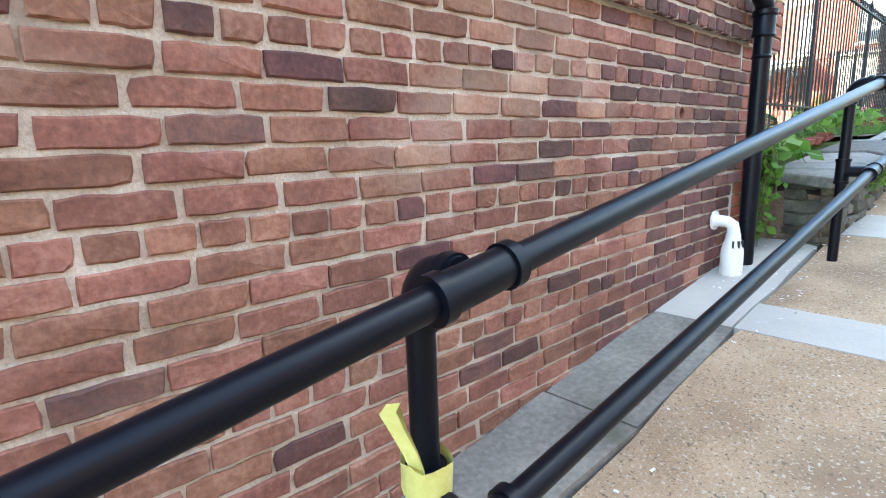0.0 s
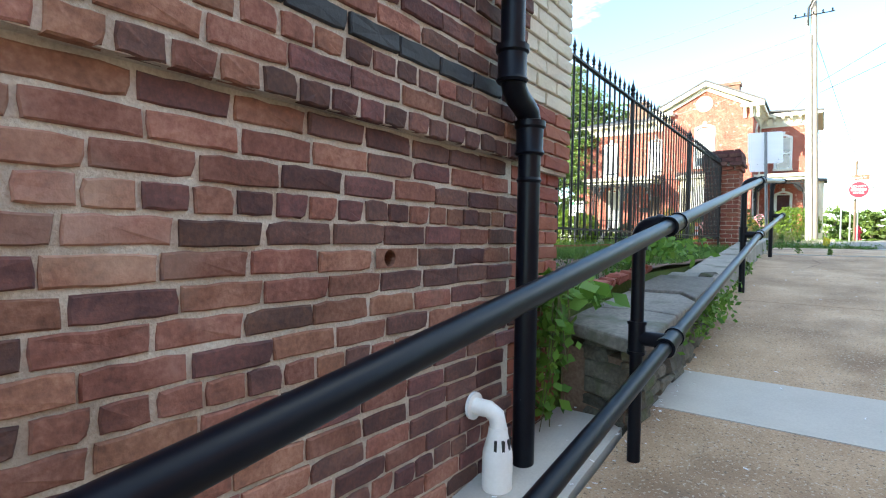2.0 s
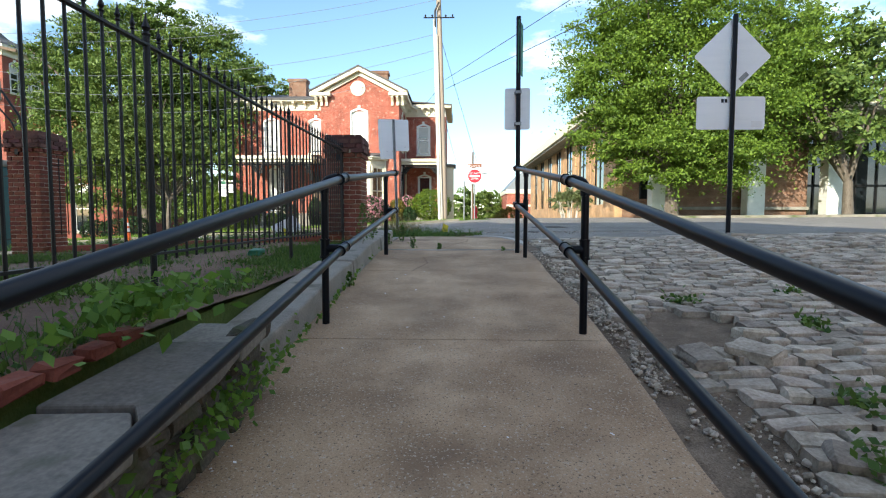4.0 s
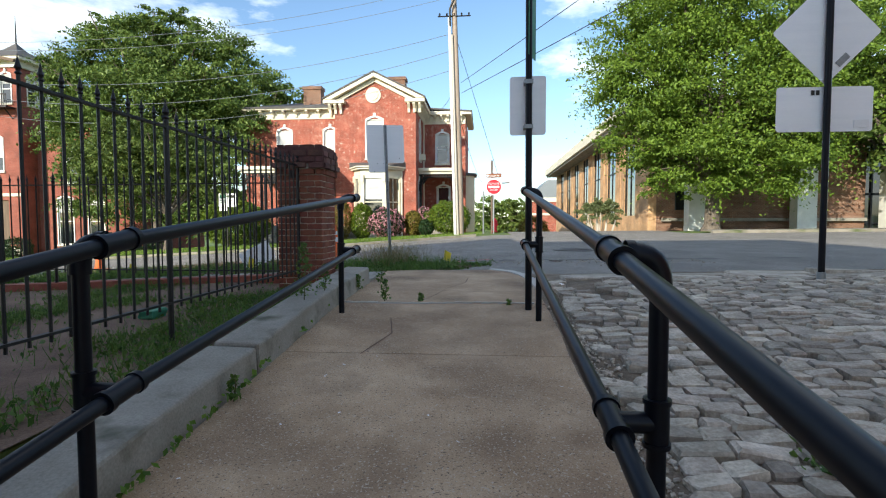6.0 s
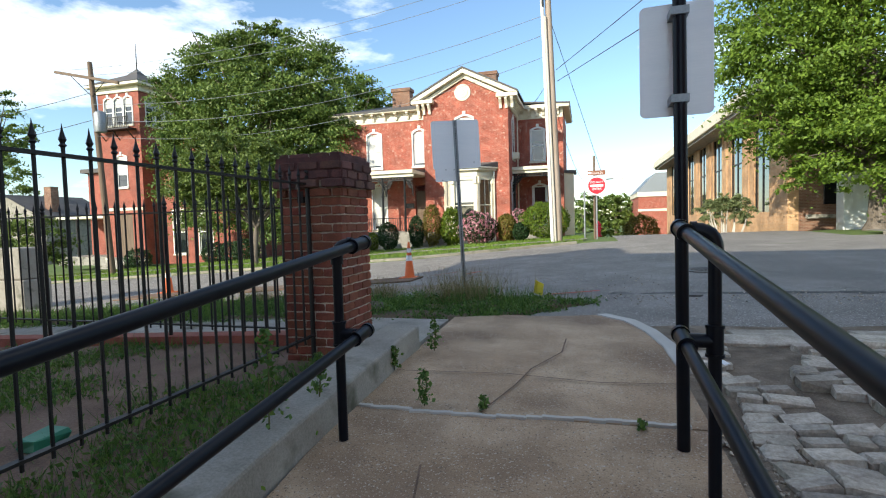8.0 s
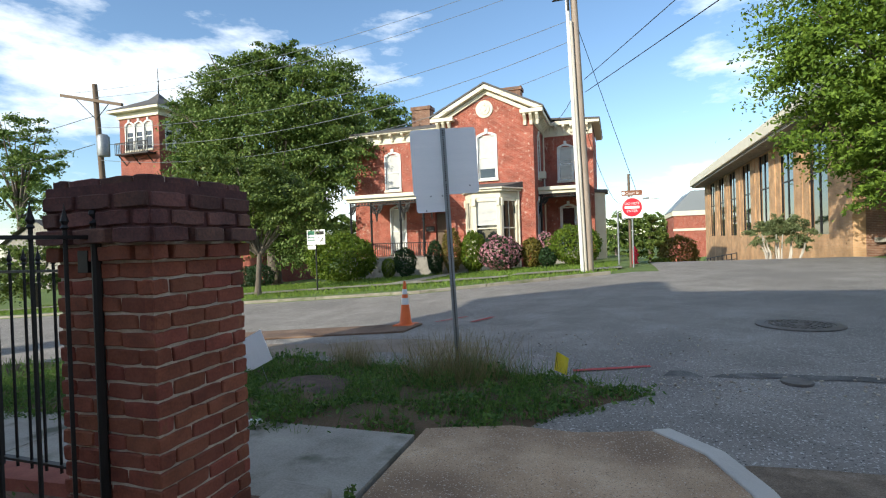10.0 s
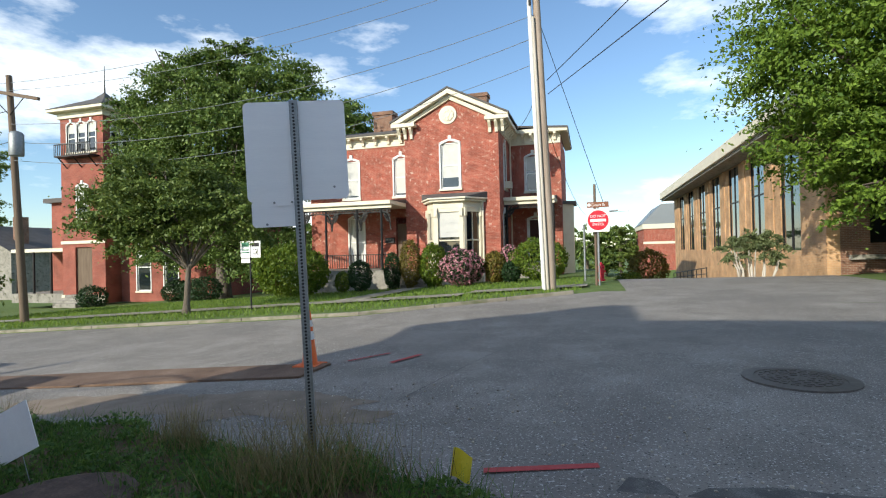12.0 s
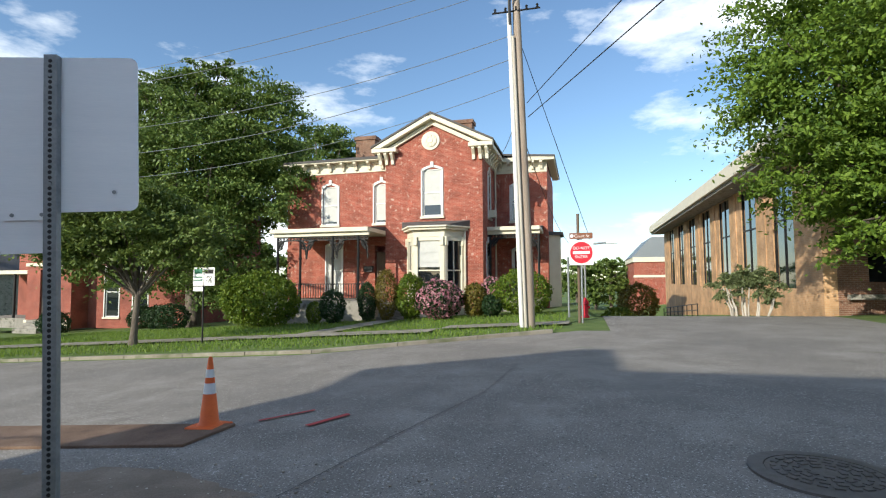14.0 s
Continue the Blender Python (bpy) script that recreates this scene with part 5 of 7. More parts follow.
for u in (-49.6, -47.6, -45.6):
    part("side_porch_post", Shape().tube([(u, 49, 1.3), (u, 49, 4.9)], 0.1, 8), IRON, tower_house)
st = Shape()
for i in range(4):
    st.box(-42.8, 46.9 + 0.35 * i, 0.3, -40.4, 48.7, 0.45 + 0.2 * (i + 1))
part("front_steps", st, KERB, tower_house, "pale stone front steps", bevel=0.015)
gray = thing("grey_house", "grey house with a low gable far along the street", "house")
part("wall", Shape().box(-74, 58, -2, -62, 68, 5.4).slab([(-74, 5.4), (-62, 5.4), (-68, 8.2)], "y", 58, 58.3), KERB, gray)
part("roof", Shape().add([(-74.6, 57.5, 5.3), (-68, 57.5, 8.5), (-68, 68, 8.5), (-74.6, 68, 5.3), (-61.4, 57.5, 5.3), (-61.4, 68, 5.3)], [(0, 1, 2, 3), (1, 4, 5, 2)]), ROOFING, gray)
part("chimney", Shape().box(-64.5, 60, 6, -63.4, 61, 9.4), BROWN_BRICK, gray)

# ---- the modern brick building ----
modern = thing("office_building", "modern tan brick building with tall dark windows and white roof edge", "building")
WX, WY = 10.4, 41.0
slots = [(43.8 + 5.3 * i, 46.5 + 5.3 * i, 3.7, 9.5) for i in range(7)]
part("west_wall", Shape().box(WX, WY, -3.0, WX + 0.5, 82, 3.7), TAN_BRICK, modern)
part("wall_head", Shape().box(WX, WY, 9.5, WX + 0.5, 82, 9.55), TAN_BRICK, modern)
for a, b in zip([WY] + [q[1] for q in slots], [q[0] for q in slots] + [82]):
    part("wall_pier", Shape().box(WX, a, 3.7, WX + 0.5, b, 9.5), TAN_BRICK, modern)
for a, b, lo, hi in slots:
    part("pilaster", Shape().box(WX - 0.05, b + 1.0, 3.6, WX, b + 1.6, 9.55), TAN_BRICK, modern)
for a, b, lo, hi in slots:
    w = part("tall_window", Shape().box(WX + 0.12, a, lo, WX + 0.16, b, hi), PANE_DARK, modern, "tall dark glass window")
    for y in (a, (a + b) / 2 - 0.04, b - 0.08):
        part("window_bar", Shape().box(WX + 0.07, y, lo, WX + 0.12, y + 0.08, hi), IRON, w)
    part("crossbar", Shape().box(WX + 0.075, a + 0.08, 7.0, WX + 0.118, b - 0.08, 7.08), IRON, w)
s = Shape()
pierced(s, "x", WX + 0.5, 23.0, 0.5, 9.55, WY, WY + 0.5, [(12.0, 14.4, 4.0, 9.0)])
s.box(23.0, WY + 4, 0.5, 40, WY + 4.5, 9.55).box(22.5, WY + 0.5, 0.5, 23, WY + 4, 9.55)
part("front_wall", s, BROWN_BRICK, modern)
part("ledge", Shape().box(11.2, WY - 0.25, 3.3, 23, WY, 3.5), KERB, modern, "pale stone ledge")
part("front_window", Shape().box(12.0, WY + 0.25, 4.0, 14.4, WY + 0.3, 9.0), PANE_DARK, modern)
part("roof_edge", Shape().box(WX - 1.5, WY - 1.6, 9.75, 40, 83, 10.55), CREAM, modern, "thick white roof edge", bevel=0.03)
part("soffit", Shape().box(WX - 1.3, WY - 1.4, 9.55, 40, 82.8, 9.75), KERB, modern)
for x in (12.4, 18.5, 23.5, 28.5):
    part("column", Shape().box(x, WY - 1.2, 1.5, x + 1.1, WY - 0.4, 9.55), WHITE_PAINT, modern, "white concrete column", bevel=0.02)
part("entrance_glass", Shape().box(23.0, WY + 1.6, 2.2, 40, WY + 1.66, 8.6), PANE_DARK, modern, "dark glass entrance front")
eg = Shape()
for x in steps(23.0, 40, 1.4):
    eg.box(x - 0.05, WY + 1.5, 2.2, x + 0.05, WY + 1.6, 8.6)
eg.box(23, WY + 1.5, 4.9, 40, WY + 1.6, 5.05)
part("entrance_frame", eg, IRON, modern)
far_b = thing("far_building", "far red brick building with a grey roof", "building")
part("wall", Shape().box(9.6, 110, -6, 26, 125, 7.2), HOUSE_BRICK, far_b)
part("band", Shape().box(9.5, 109.9, 4.6, 26.1, 110, 5.0).box(9.4, 109.8, 7.2, 26.2, 125.2, 8.0), CREAM, far_b)
part("roof", Shape().slab([(9.3, 8.0), (26.2, 8.0), (26.2, 11.4), (12.5, 11.4)], "y", 110, 125), GALV, far_b)

# unseen block, added beyond the alley to keep light off cobbles and road
shade_block = thing("unseen_shade_block", "unseen plain brick block added across the cobbled alley to block light", "building", kind="structure")
part("wall", Shape().box(9.5, -14, -1, 20, 12.5, 9.8), BROWN_BRICK, shade_block)
part("roof", Shape().box(9.3, -14.2, 9.8, 20.2, 12.7, 10.1), ROOFING, shade_block)


# ---- plants ----
def leaf_cards(centres, normals, size, rnd, ratio=0.62):
    """Four-cornered leaves round the centres, each turned at random."""
    n = len(centres)
    d = rnd.normal(size=(n, 3)) + normals * 0.8
    d /= np.linalg.norm(d, axis=1)[:, None]
    e = np.cross(d, rnd.normal(size=(n, 3)))
    e /= np.linalg.norm(e, axis=1)[:, None] + 1e-9
    f = np.cross(d, e)
    s = size * rnd.uniform(0.6, 1.35, size=(n, 1))
    tip, root = centres + e * s * 0.6, centres - e * s * 0.6
    droop = np.array([0, 0, -0.12]) * s
    return np.stack([root, centres + f * s * ratio * 0.5 + droop * 0.3, tip + droop, centres - f * s * ratio * 0.5 + droop * 0.3], axis=1)


def crown_points(blobs, n, rnd, lumps=26, shell=0.3):
    """Leaf places: each part of the crown carries flat, drooping sprays that point outwards, with gaps between them and tips past the outline."""
    weight = [(r[0] * r[1] * r[2]) ** 0.8 for _, r in blobs]
    pts, nrm = [], []
    for (c, r), w in zip(blobs, weight):
        share = int(n * w / sum(weight))
        k = max(7, int(lumps * len(blobs) * w / sum(weight)))
        d = rnd.normal(size=(k, 3)) + np.array([0, 0, 0.25])
        d /= np.linalg.norm(d, axis=1)[:, None]
        rad = rnd.uniform(shell, 1.0, size=(k, 1)) ** 0.6
        cl = np.array(c) + d * rad * np.array(r)
        size = rnd.uniform(0.16, 0.40, size=k) * (r[0] * r[1] * r[2]) ** (1 / 3)
        out = d * np.array([1, 1, 0.35])
        out /= np.linalg.norm(out, axis=1)[:, None]
        side = np.cross(out, np.array([0, 0, 1.0]))
        side /= np.linalg.norm(side, axis=1)[:, None] + 1e-9
        up = np.cross(side, out)
        pick = rnd.integers(0, k, size=share)
        u, v, h = rnd.normal(size=share) * 0.55, rnd.normal(size=share) * 0.42, rnd.normal(size=share) * 0.15
        sz = size[pick][:, None]
        p = cl[pick] + sz * (u[:, None] * out[pick] + v[:, None] * side[pick] + h[:, None] * up[pick])
        p[:, 2] -= (0.28 * size[pick]) * (u ** 2 + v ** 2)
        pts.append(p)
        nrm.append(up[pick] * 0.9 + d[pick] * 0.5)
    return np.concatenate(pts), np.concatenate(nrm)


def tree(label, foot, trunk_r, fork_z, blobs, n, leaf, material, seed, bark=None, lumps=30, group=""):
    """A tapered trunk with limbs to each part of the crown, and many small leaves in clumps."""
    t = thing("tree", label, "tree", group)
    rnd = np.random.default_rng(seed)
    r = random.Random(seed)
    s = Shape()
    x, y, z = foot
    fork = Vector((x + r.uniform(-0.2, 0.2), y, fork_z))
    s.tube([(x, y, z - 0.4), (x, y, z), (x + 0.03, y, z + 0.35), tuple(Vector((x, y, z)).lerp(fork, 0.6)), tuple(fork)],
           [trunk_r * 1.7, trunk_r * 1.45, trunk_r * 1.05, trunk_r * 0.92, trunk_r * 0.8], 12)
    for c, rad in blobs:
        c = Vector(c)
        for _ in range(5):
            end = c + Vector((r.uniform(-0.75, 0.75) * rad[0], r.uniform(-0.75, 0.75) * rad[1], r.uniform(-0.4, 0.75) * rad[2]))
            mid = fork.lerp(end, 0.5) + Vector((r.uniform(-0.3, 0.3), r.uniform(-0.3, 0.3), 0.12 * (end - fork).length))
            s.tube([tuple(fork - Vector((0, 0, 0.2))), tuple(fork.lerp(mid, 0.6)), tuple(mid), tuple(end)], [trunk_r * 0.5, trunk_r * 0.36, trunk_r * 0.26, trunk_r * 0.06], 7)
    part("trunk", s, bark or BARK, t, smooth=60)
    p, nm = crown_points(blobs, n, rnd, lumps)
    quads("crown", leaf_cards(p, nm, leaf, rnd), material, t)
    return t


tree("tall green tree behind the lawn", (-25.0, 46.8, 1.0), 0.5, 5.0,
     [((-27.0, 47, 16.9), (4.0, 3.4, 2.6)), ((-31.4, 47, 14.6), (3.6, 3.0, 2.2)), ((-20.8, 47, 15.2), (4.2, 3.0, 3.0)), ((-25.5, 46.5, 12.6), (6.4, 4.0, 3.4)), ((-19.8, 47, 10.6), (3.4, 2.8, 2.8)),
      ((-30.2, 46.5, 10.4), (3.8, 3.0, 2.8)), ((-25.2, 46.2, 8.0), (6.4, 3.4, 3.0)), ((-22.5, 47, 4.6), (4.4, 2.2, 2.4)), ((-28.4, 46.4, 5.4), (4.0, 2.4, 2.4)), ((-24.0, 47, 18.6), (2.2, 2.0, 1.4))], 150000, 0.20, LEAF_DEEP, 21, lumps=120)
tree("tall dark tree standing farther back", (-24.5, 64, 0.5), 0.4, 8.0, [((-25.5, 64, 16.6), (4.6, 3.5, 4.0)), ((-29.5, 64, 13.5), (5.0, 3, 5.0)), ((-21.0, 64, 15.0), (3.4, 3, 3.4)), ((-17.5, 64.5, 15.4), (2.8, 2.5, 2.4))], 32000, 0.3, LEAF_DEEP, 22, lumps=60)
tree("small street tree with a pale trunk on the verge", (-15.0, 32.0, lawn_z(-15.0, 32)), 0.12, 3.8,
     [((-15.4, 32, 6.2), (3.0, 2.2, 1.5)), ((-18.3, 32, 6.0), (2.2, 1.8, 1.2)), ((-12.7, 32, 5.5), (2.0, 1.6, 1.0)), ((-16.2, 31.8, 7.4), (1.9, 1.6, 0.9)), ((-16.8, 31.6, 5.0), (2.0, 1.5, 0.8))], 46000, 0.13, LEAF_SMALL, 23, lumps=80)
tree("large leafy tree with drooping boughs in front of the office building", (12.6, 37.2, road_z(12, 34)), 0.38, 5.6,
     [((12.6, 36.6, 10.5), (5.0, 4.0, 4.6)), ((8.7, 36.4, 11.2), (3.0, 3.0, 3.8)), ((8.6, 36.2, 7.6), (2.0, 2.2, 2.0)), ((16.6, 36.6, 9.4), (3.6, 3.2, 4.0)), ((11.4, 35.8, 6.4), (3.4, 2.6, 2.0)),
      ((12.0, 36.6, 14.8), (4.6, 3.6, 2.8)), ((15.2, 36.0, 6.2), (2.8, 2.4, 1.7)), ((18.6, 37, 12.4), (3.4, 3.0, 3.2)), ((10.0, 35.8, 5.3), (1.5, 1.4, 1.1))], 170000, 0.15, LEAF_BRIGHT, 24, lumps=130)
tree("leafy tree at the far end of the entrance front", (23.5, 38, 2.6), 0.3, 5.0, [((23.5, 38, 9.5), (4.0, 3.4, 3.6)), ((20.8, 38, 12.5), (3.2, 3, 3))], 14000, 0.28, LEAF_DEEP, 25, lumps=40)
tree("leafy tree at the edge of the yard down the street", (-33, 34.5, 0.7), 0.16, 2.2, [((-33, 34.5, 3.2), (2.8, 2.2, 1.6)), ((-35.5, 34.5, 2.6), (2.0, 1.8, 1.2))], 7000, 0.19, LEAF_SMALL, 26, lumps=40)
tree("dark conifer-like tree far down the street", (-74, 60, 0.2), 0.4, 9.0, [((-74, 60, 20), (5.0, 3, 3.2)), ((-71, 60, 16.5), (4.0, 3.0, 3.0)), ((-76, 60, 15), (5, 3, 4)), ((-73, 60, 10.5), (5.5, 3, 3.6))], 14000, 0.32, LEAF_DEEP, 27, lumps=30)
r_far = random.Random(9)
for i in range(13):
    fx, fy = -4 + 3.4 * i + r_far.uniform(-1, 1), 128 + r_far.uniform(-8, 26)
    h = r_far.uniform(9, 13)
    tree("far green tree down the hill", (fx, fy, lawn_z(0, fy) - 2), 0.3, 3.0, [((fx, fy, h * 0.45), (3.6, 3, h * 0.36)), ((fx + 1.5, fy, h * 0.2), (3, 3, h * 0.25))], 4200, 0.5, LEAF_DEEP if i % 3 else LEAF_SMALL, 40 + i, group="far trees")
for i in range(14):
    fx, fy = -100 + 7.0 * i + r_far.uniform(-2, 2), 84 + r_far.uniform(-6, 12)
    h = r_far.uniform(8, 12)
    tree("far green tree behind the houses", (fx, fy, -1), 0.3, 3.0, [((fx, fy, h * 0.6), (4.5, 3, h * 0.36))], 3600, 0.5, LEAF_DEEP, 70 + i, group="far trees behind the houses")


def shrub(label, centre, radius, n, leaf, material, seed, extra=None, group="foundation shrubs"):
    """A dense rounded bush with an uneven outline, on short stems."""
    b = thing("shrub", label, "shrub", group)
    rnd = np.random.default_rng(seed)
    s = Shape()
    r = random.Random(seed)
    base = Vector((centre[0], centre[1], centre[2] - radius[2]))
    for _ in range(6):
        s.tube([tuple(base + Vector((r.uniform(-0.15, 0.15), r.uniform(-0.15, 0.15), -0.1))), tuple(Vector(centre) + Vector([r.uniform(-0.6, 0.6) * q for q in radius]))], [0.03, 0.01], 5)
    part("stems", s, BARK, b)
    d = rnd.normal(size=(n, 3))
    d /= np.linalg.norm(d, axis=1)[:, None]
    bumpy = np.array([1 + 0.16 * noise.noise(Vector(v) * 2.3 + Vector((seed, 0, 0))) + 0.1 * noise.noise(Vector(v) * 6 + Vector((0, seed, 0))) for v in d])
    rad = rnd.uniform(0.72, 1.0, size=n) ** 0.6 * bumpy
    p = np.array(centre) + d * rad[:, None] * np.array(radius)
    p[:, 2] = np.maximum(p[:, 2], base.z + 0.03)
    quads("leaves", leaf_cards(p, d, leaf, rnd), material, b)
    if extra:
        k = int(n * 0.35)
        sel = rnd.permutation(n)[:k]
        quads("blossoms", leaf_cards(p[sel] + d[sel] * 0.04, d[sel] * 2, leaf * 1.1, rnd, 0.9), extra, b)
    return b


def at_lawn(x, y):
    return lawn_z(x, y)


for label, x0, x1, y, h, w_mat, leaf, n, extra in (
        ("big rounded bright green shrub on the lawn", -18.2, -13.5, 41.0, 3.0, LEAF_HEDGE, 0.15, 9000, None),
        ("small clipped green ball shrub", -13.6, -12.7, 42.0, 1.25, LEAF_HEDGE, 0.08, 2200, None),
        ("clipped dark green ball shrub", -12.5, -11.15, 41.5, 1.8, LEAF_DARK, 0.09, 3500, None),
        ("clipped dark green egg-shaped shrub", -10.6, -9.6, 42.0, 2.1, LEAF_DARK, 0.09, 3500, None),
        ("tall cone-shaped rusty green shrub", -9.7, -8.5, 42.2, 2.75, LEAF_RUST, 0.09, 4000, None),
        ("loose green shrub before the bay window", -8.65, -7.05, 42.5, 2.4, LEAF_HEDGE, 0.13, 4000, None),
        ("flowering shrub with pink blossoms", -7.2, -4.8, 41.5, 1.95, LEAF_DARK, 0.12, 4500, PETAL),
        ("yellow-green leafy shrub beside the bay", -4.9, -3.7, 42.0, 1.7, LEAF_RUST, 0.12, 2800, None),
        ("large bright green rounded shrub at the house corner", -3.4, -0.5, 42.0, 2.2, LEAF_HEDGE, 0.11, 6000, None),
        ("low dark green shrub", -3.9, -2.9, 41.6, 1.1, LEAF_DARK, 0.1, 2000, None),
        ("pink flowering shrub by the side porch", -4.4, -3.2, 44.0, 2.0, LEAF_DARK, 0.12, 2000, PETAL)):
    zb = at_lawn((x0 + x1) / 2, y)
    shrub(label, ((x0 + x1) / 2, y, zb + h / 2), ((x1 - x0) / 2, min((x1 - x0) / 2, 1.3), h / 2), n, leaf, w_mat, int(abs(x0) * 10), extra)
wall_shrub = thing("shrub", "many-stemmed pale green shrub against the tan brick wall", "shrub", "wall shrubs")
rnd_ws = np.random.default_rng(301)
p_ws, n_ws = crown_points([((6.6, 39.6, 3.85), (0.75, 0.7, 0.6)), ((7.7, 39.5, 3.95), (0.8, 0.7, 0.62)), ((7.1, 39.6, 4.2), (0.8, 0.6, 0.45)), ((8.1, 39.5, 3.4), (0.4, 0.5, 0.4))], 11000, rnd_ws, 34)
quads("leaves", leaf_cards(p_ws, n_ws, 0.085, rnd_ws), LEAF_PALE, wall_shrub)
r_st = random.Random(12)
for _ in range(13):
    u = r_st.uniform(-1, 1)
    q = Shape().tube([(7.25 + 0.62 * u, 39.6 + r_st.uniform(-0.2, 0.2), road_z(7.2, 39) - 0.3), (7.25 + 0.75 * u, 39.5 + r_st.uniform(-0.2, 0.2), 3.0), (7.25 + 1.0 * u, 39.6 + r_st.uniform(-0.4, 0.4), 3.8)], [0.045, 0.035, 0.02], 6)
    part("stem", q, POLE_WOOD, wall_shrub, smooth=50)
shrub("yellow-green shrub down the side street", (6.1, 70, 1.9), (1.9, 1.6, 2.0), 3500, 0.22, LEAF_RUST, 302, group="side street shrubs")
shrub("green shrub down the side street", (3.6, 60, 0.9), (1.4, 1.2, 1.2), 2500, 0.18, LEAF_HEDGE, 303, group="side street shrubs")
for i, (x, y) in enumerate(((-27.5, 46.5), (-29.8, 47.5), (-36.2, 46.0), (-24.6, 44.5))):
    shrub("dark shrub before the tower house", (x, y, lawn_z(x, y) + 0.7), (1.1, 1.0, 0.9), 2500, 0.13, LEAF_DARK, 310 + i, group="far shrubs")

# ---- poles, wires and signs ----
def bar(label_name, pts, r, mat_, parent, n=12):
    return part(label_name, Shape().tube(pts, r, n), mat_, parent, smooth=50)


pole = thing("utility_pole", "tall pale utility pole with bare conduit and many wires", "utility pole")
pz = lawn_z(-0.75, 33.4)
part("shaft", Shape().tube([(-0.80, 33.4, pz - 0.5), (-0.83, 33.4, 4.5), (-1.16, 33.4, 15.2)], [0.17, 0.16, 0.12], 16), POLE_SHAFT, pole, "weathered brown wooden shaft", smooth=60)
part("conduit", Shape().tube([(-1.05, 33.25, pz), (-1.33, 33.25, 13.0)], 0.075, 12), WHITE_PAINT, pole, "white plastic conduit", smooth=60)
part("conduit", Shape().tube([(-0.91, 33.19, pz), (-1.2, 33.22, 12.2)], 0.05, 12), POLE_WOOD, pole, smooth=60)
part("cable_boot", Shape().tube([(-1.3, 33.2, 12.6), (-1.3, 33.15, 13.4), (-1.1, 33.1, 13.8)], 0.05, 8), INK, pole)
br = Shape().tube([(-1.9, 33.3, 13.1), (-0.3, 33.3, 13.1)], 0.03, 8)
for i in range(5):
    br.lathe([(0.02, 0), (0.05, 0.03), (0.03, 0.08), (0.05, 0.12), (0.02, 0.16)], (-1.8 + 0.35 * i, 33.3, 13.1), 8)
part("insulator_arm", br, IRON, pole)
pole2 = thing("utility_pole", "leaning wooden utility pole with a crossarm and grey transformer", "utility pole")
p2z = lawn_z(-23.6, 32)
part("shaft", Shape().tube([(-23.6, 32, p2z - 0.5), (-24.3, 32, 12.4)], [0.17, 0.12], 12), POLE_DARK, pole2, smooth=60)
part("crossarm", Shape().obox(pose(-24.4, 31.85, 11.6, 0, 13, 0), 4.2, 0.12, 0.14), POLE_DARK, pole2, "wooden crossarm")
part("transformer", Shape().lathe([(0.26, 0), (0.28, 0.05), (0.28, 0.95), (0.2, 1.05), (0.05, 1.1)], (-23.5, 31.7, 8.7), 14), GALV, pole2, "grey steel transformer can", smooth=40)
part("brace", Shape().tube([(-24.15, 31.9, 10.6), (-25.4, 31.85, 11.75)], 0.02, 6).tube([(-24.15, 31.9, 10.6), (-23.2, 31.85, 11.3)], 0.02, 6), IRON, pole2)


def wire(a, b, sag, r=0.014):
    a, b = Vector(a), Vector(b)
    pts = []
    for i in range(19):
        k = i / 18
        p = a.lerp(b, k)
        p.z -= sag * 4 * k * (1 - k)
        pts.append(tuple(p))
    return Shape().tube(pts, r, 5)


for label, a, b, sag, r in (
        ("thin pale overhead wire", (-24.2, 31.9, 10.2), (-1.15, 33.3, 12.3), 1.0, 0.012), ("thin pale overhead wire", (-24.2, 31.9, 9.4), (-1.15, 33.3, 11.5), 1.2, 0.013),
        ("thin pale overhead wire", (-24.3, 31.9, 11.7), (-1.2, 33.3, 14.0), 0.8, 0.010), ("thin pale overhead wire", (-25.6, 31.9, 12.1), (-1.2, 33.3, 14.6), 0.8, 0.010),
        ("thin pale overhead wire", (-24.2, 31.9, 8.6), (-1.1, 33.3, 10.6), 1.3, 0.011),
        ("dark overhead wire across the road", (-0.75, 33.3, 9.47), (9.52, 9.4, 8.43), 0.05, 0.014), ("dark overhead wire across the road", (-0.78, 33.3, 9.95), (9.55, 9.4, 10.0), 0.05, 0.013),
        ("dark overhead wire down the side street", (-1.1, 33.4, 9.4), (1.0, 60, 7.0), 1.6, 0.013), ("dark drop wire to the house", (-1.1, 33.3, 9.6), (-4.0, 46.0, 11.6), 0.7, 0.012),
        ("dark guy wire beside the pole", (-1.1, 33.4, 12.4), (1.3, 38.5, 5.5), 0.0, 0.012),
        ("thin overhead wire down the street", (-24.3, 31.9, 10.8), (-60, 31, 10.5), 1.2, 0.016), ("thin overhead wire down the street", (-24.3, 31.9, 9.4), (-60, 31, 9.0), 1.2, 0.016)):
    tagged(part("overhead_wire", wire(a, b, sag, r), GALV if "pale" in label else INK), label, "wire", "overhead wires")


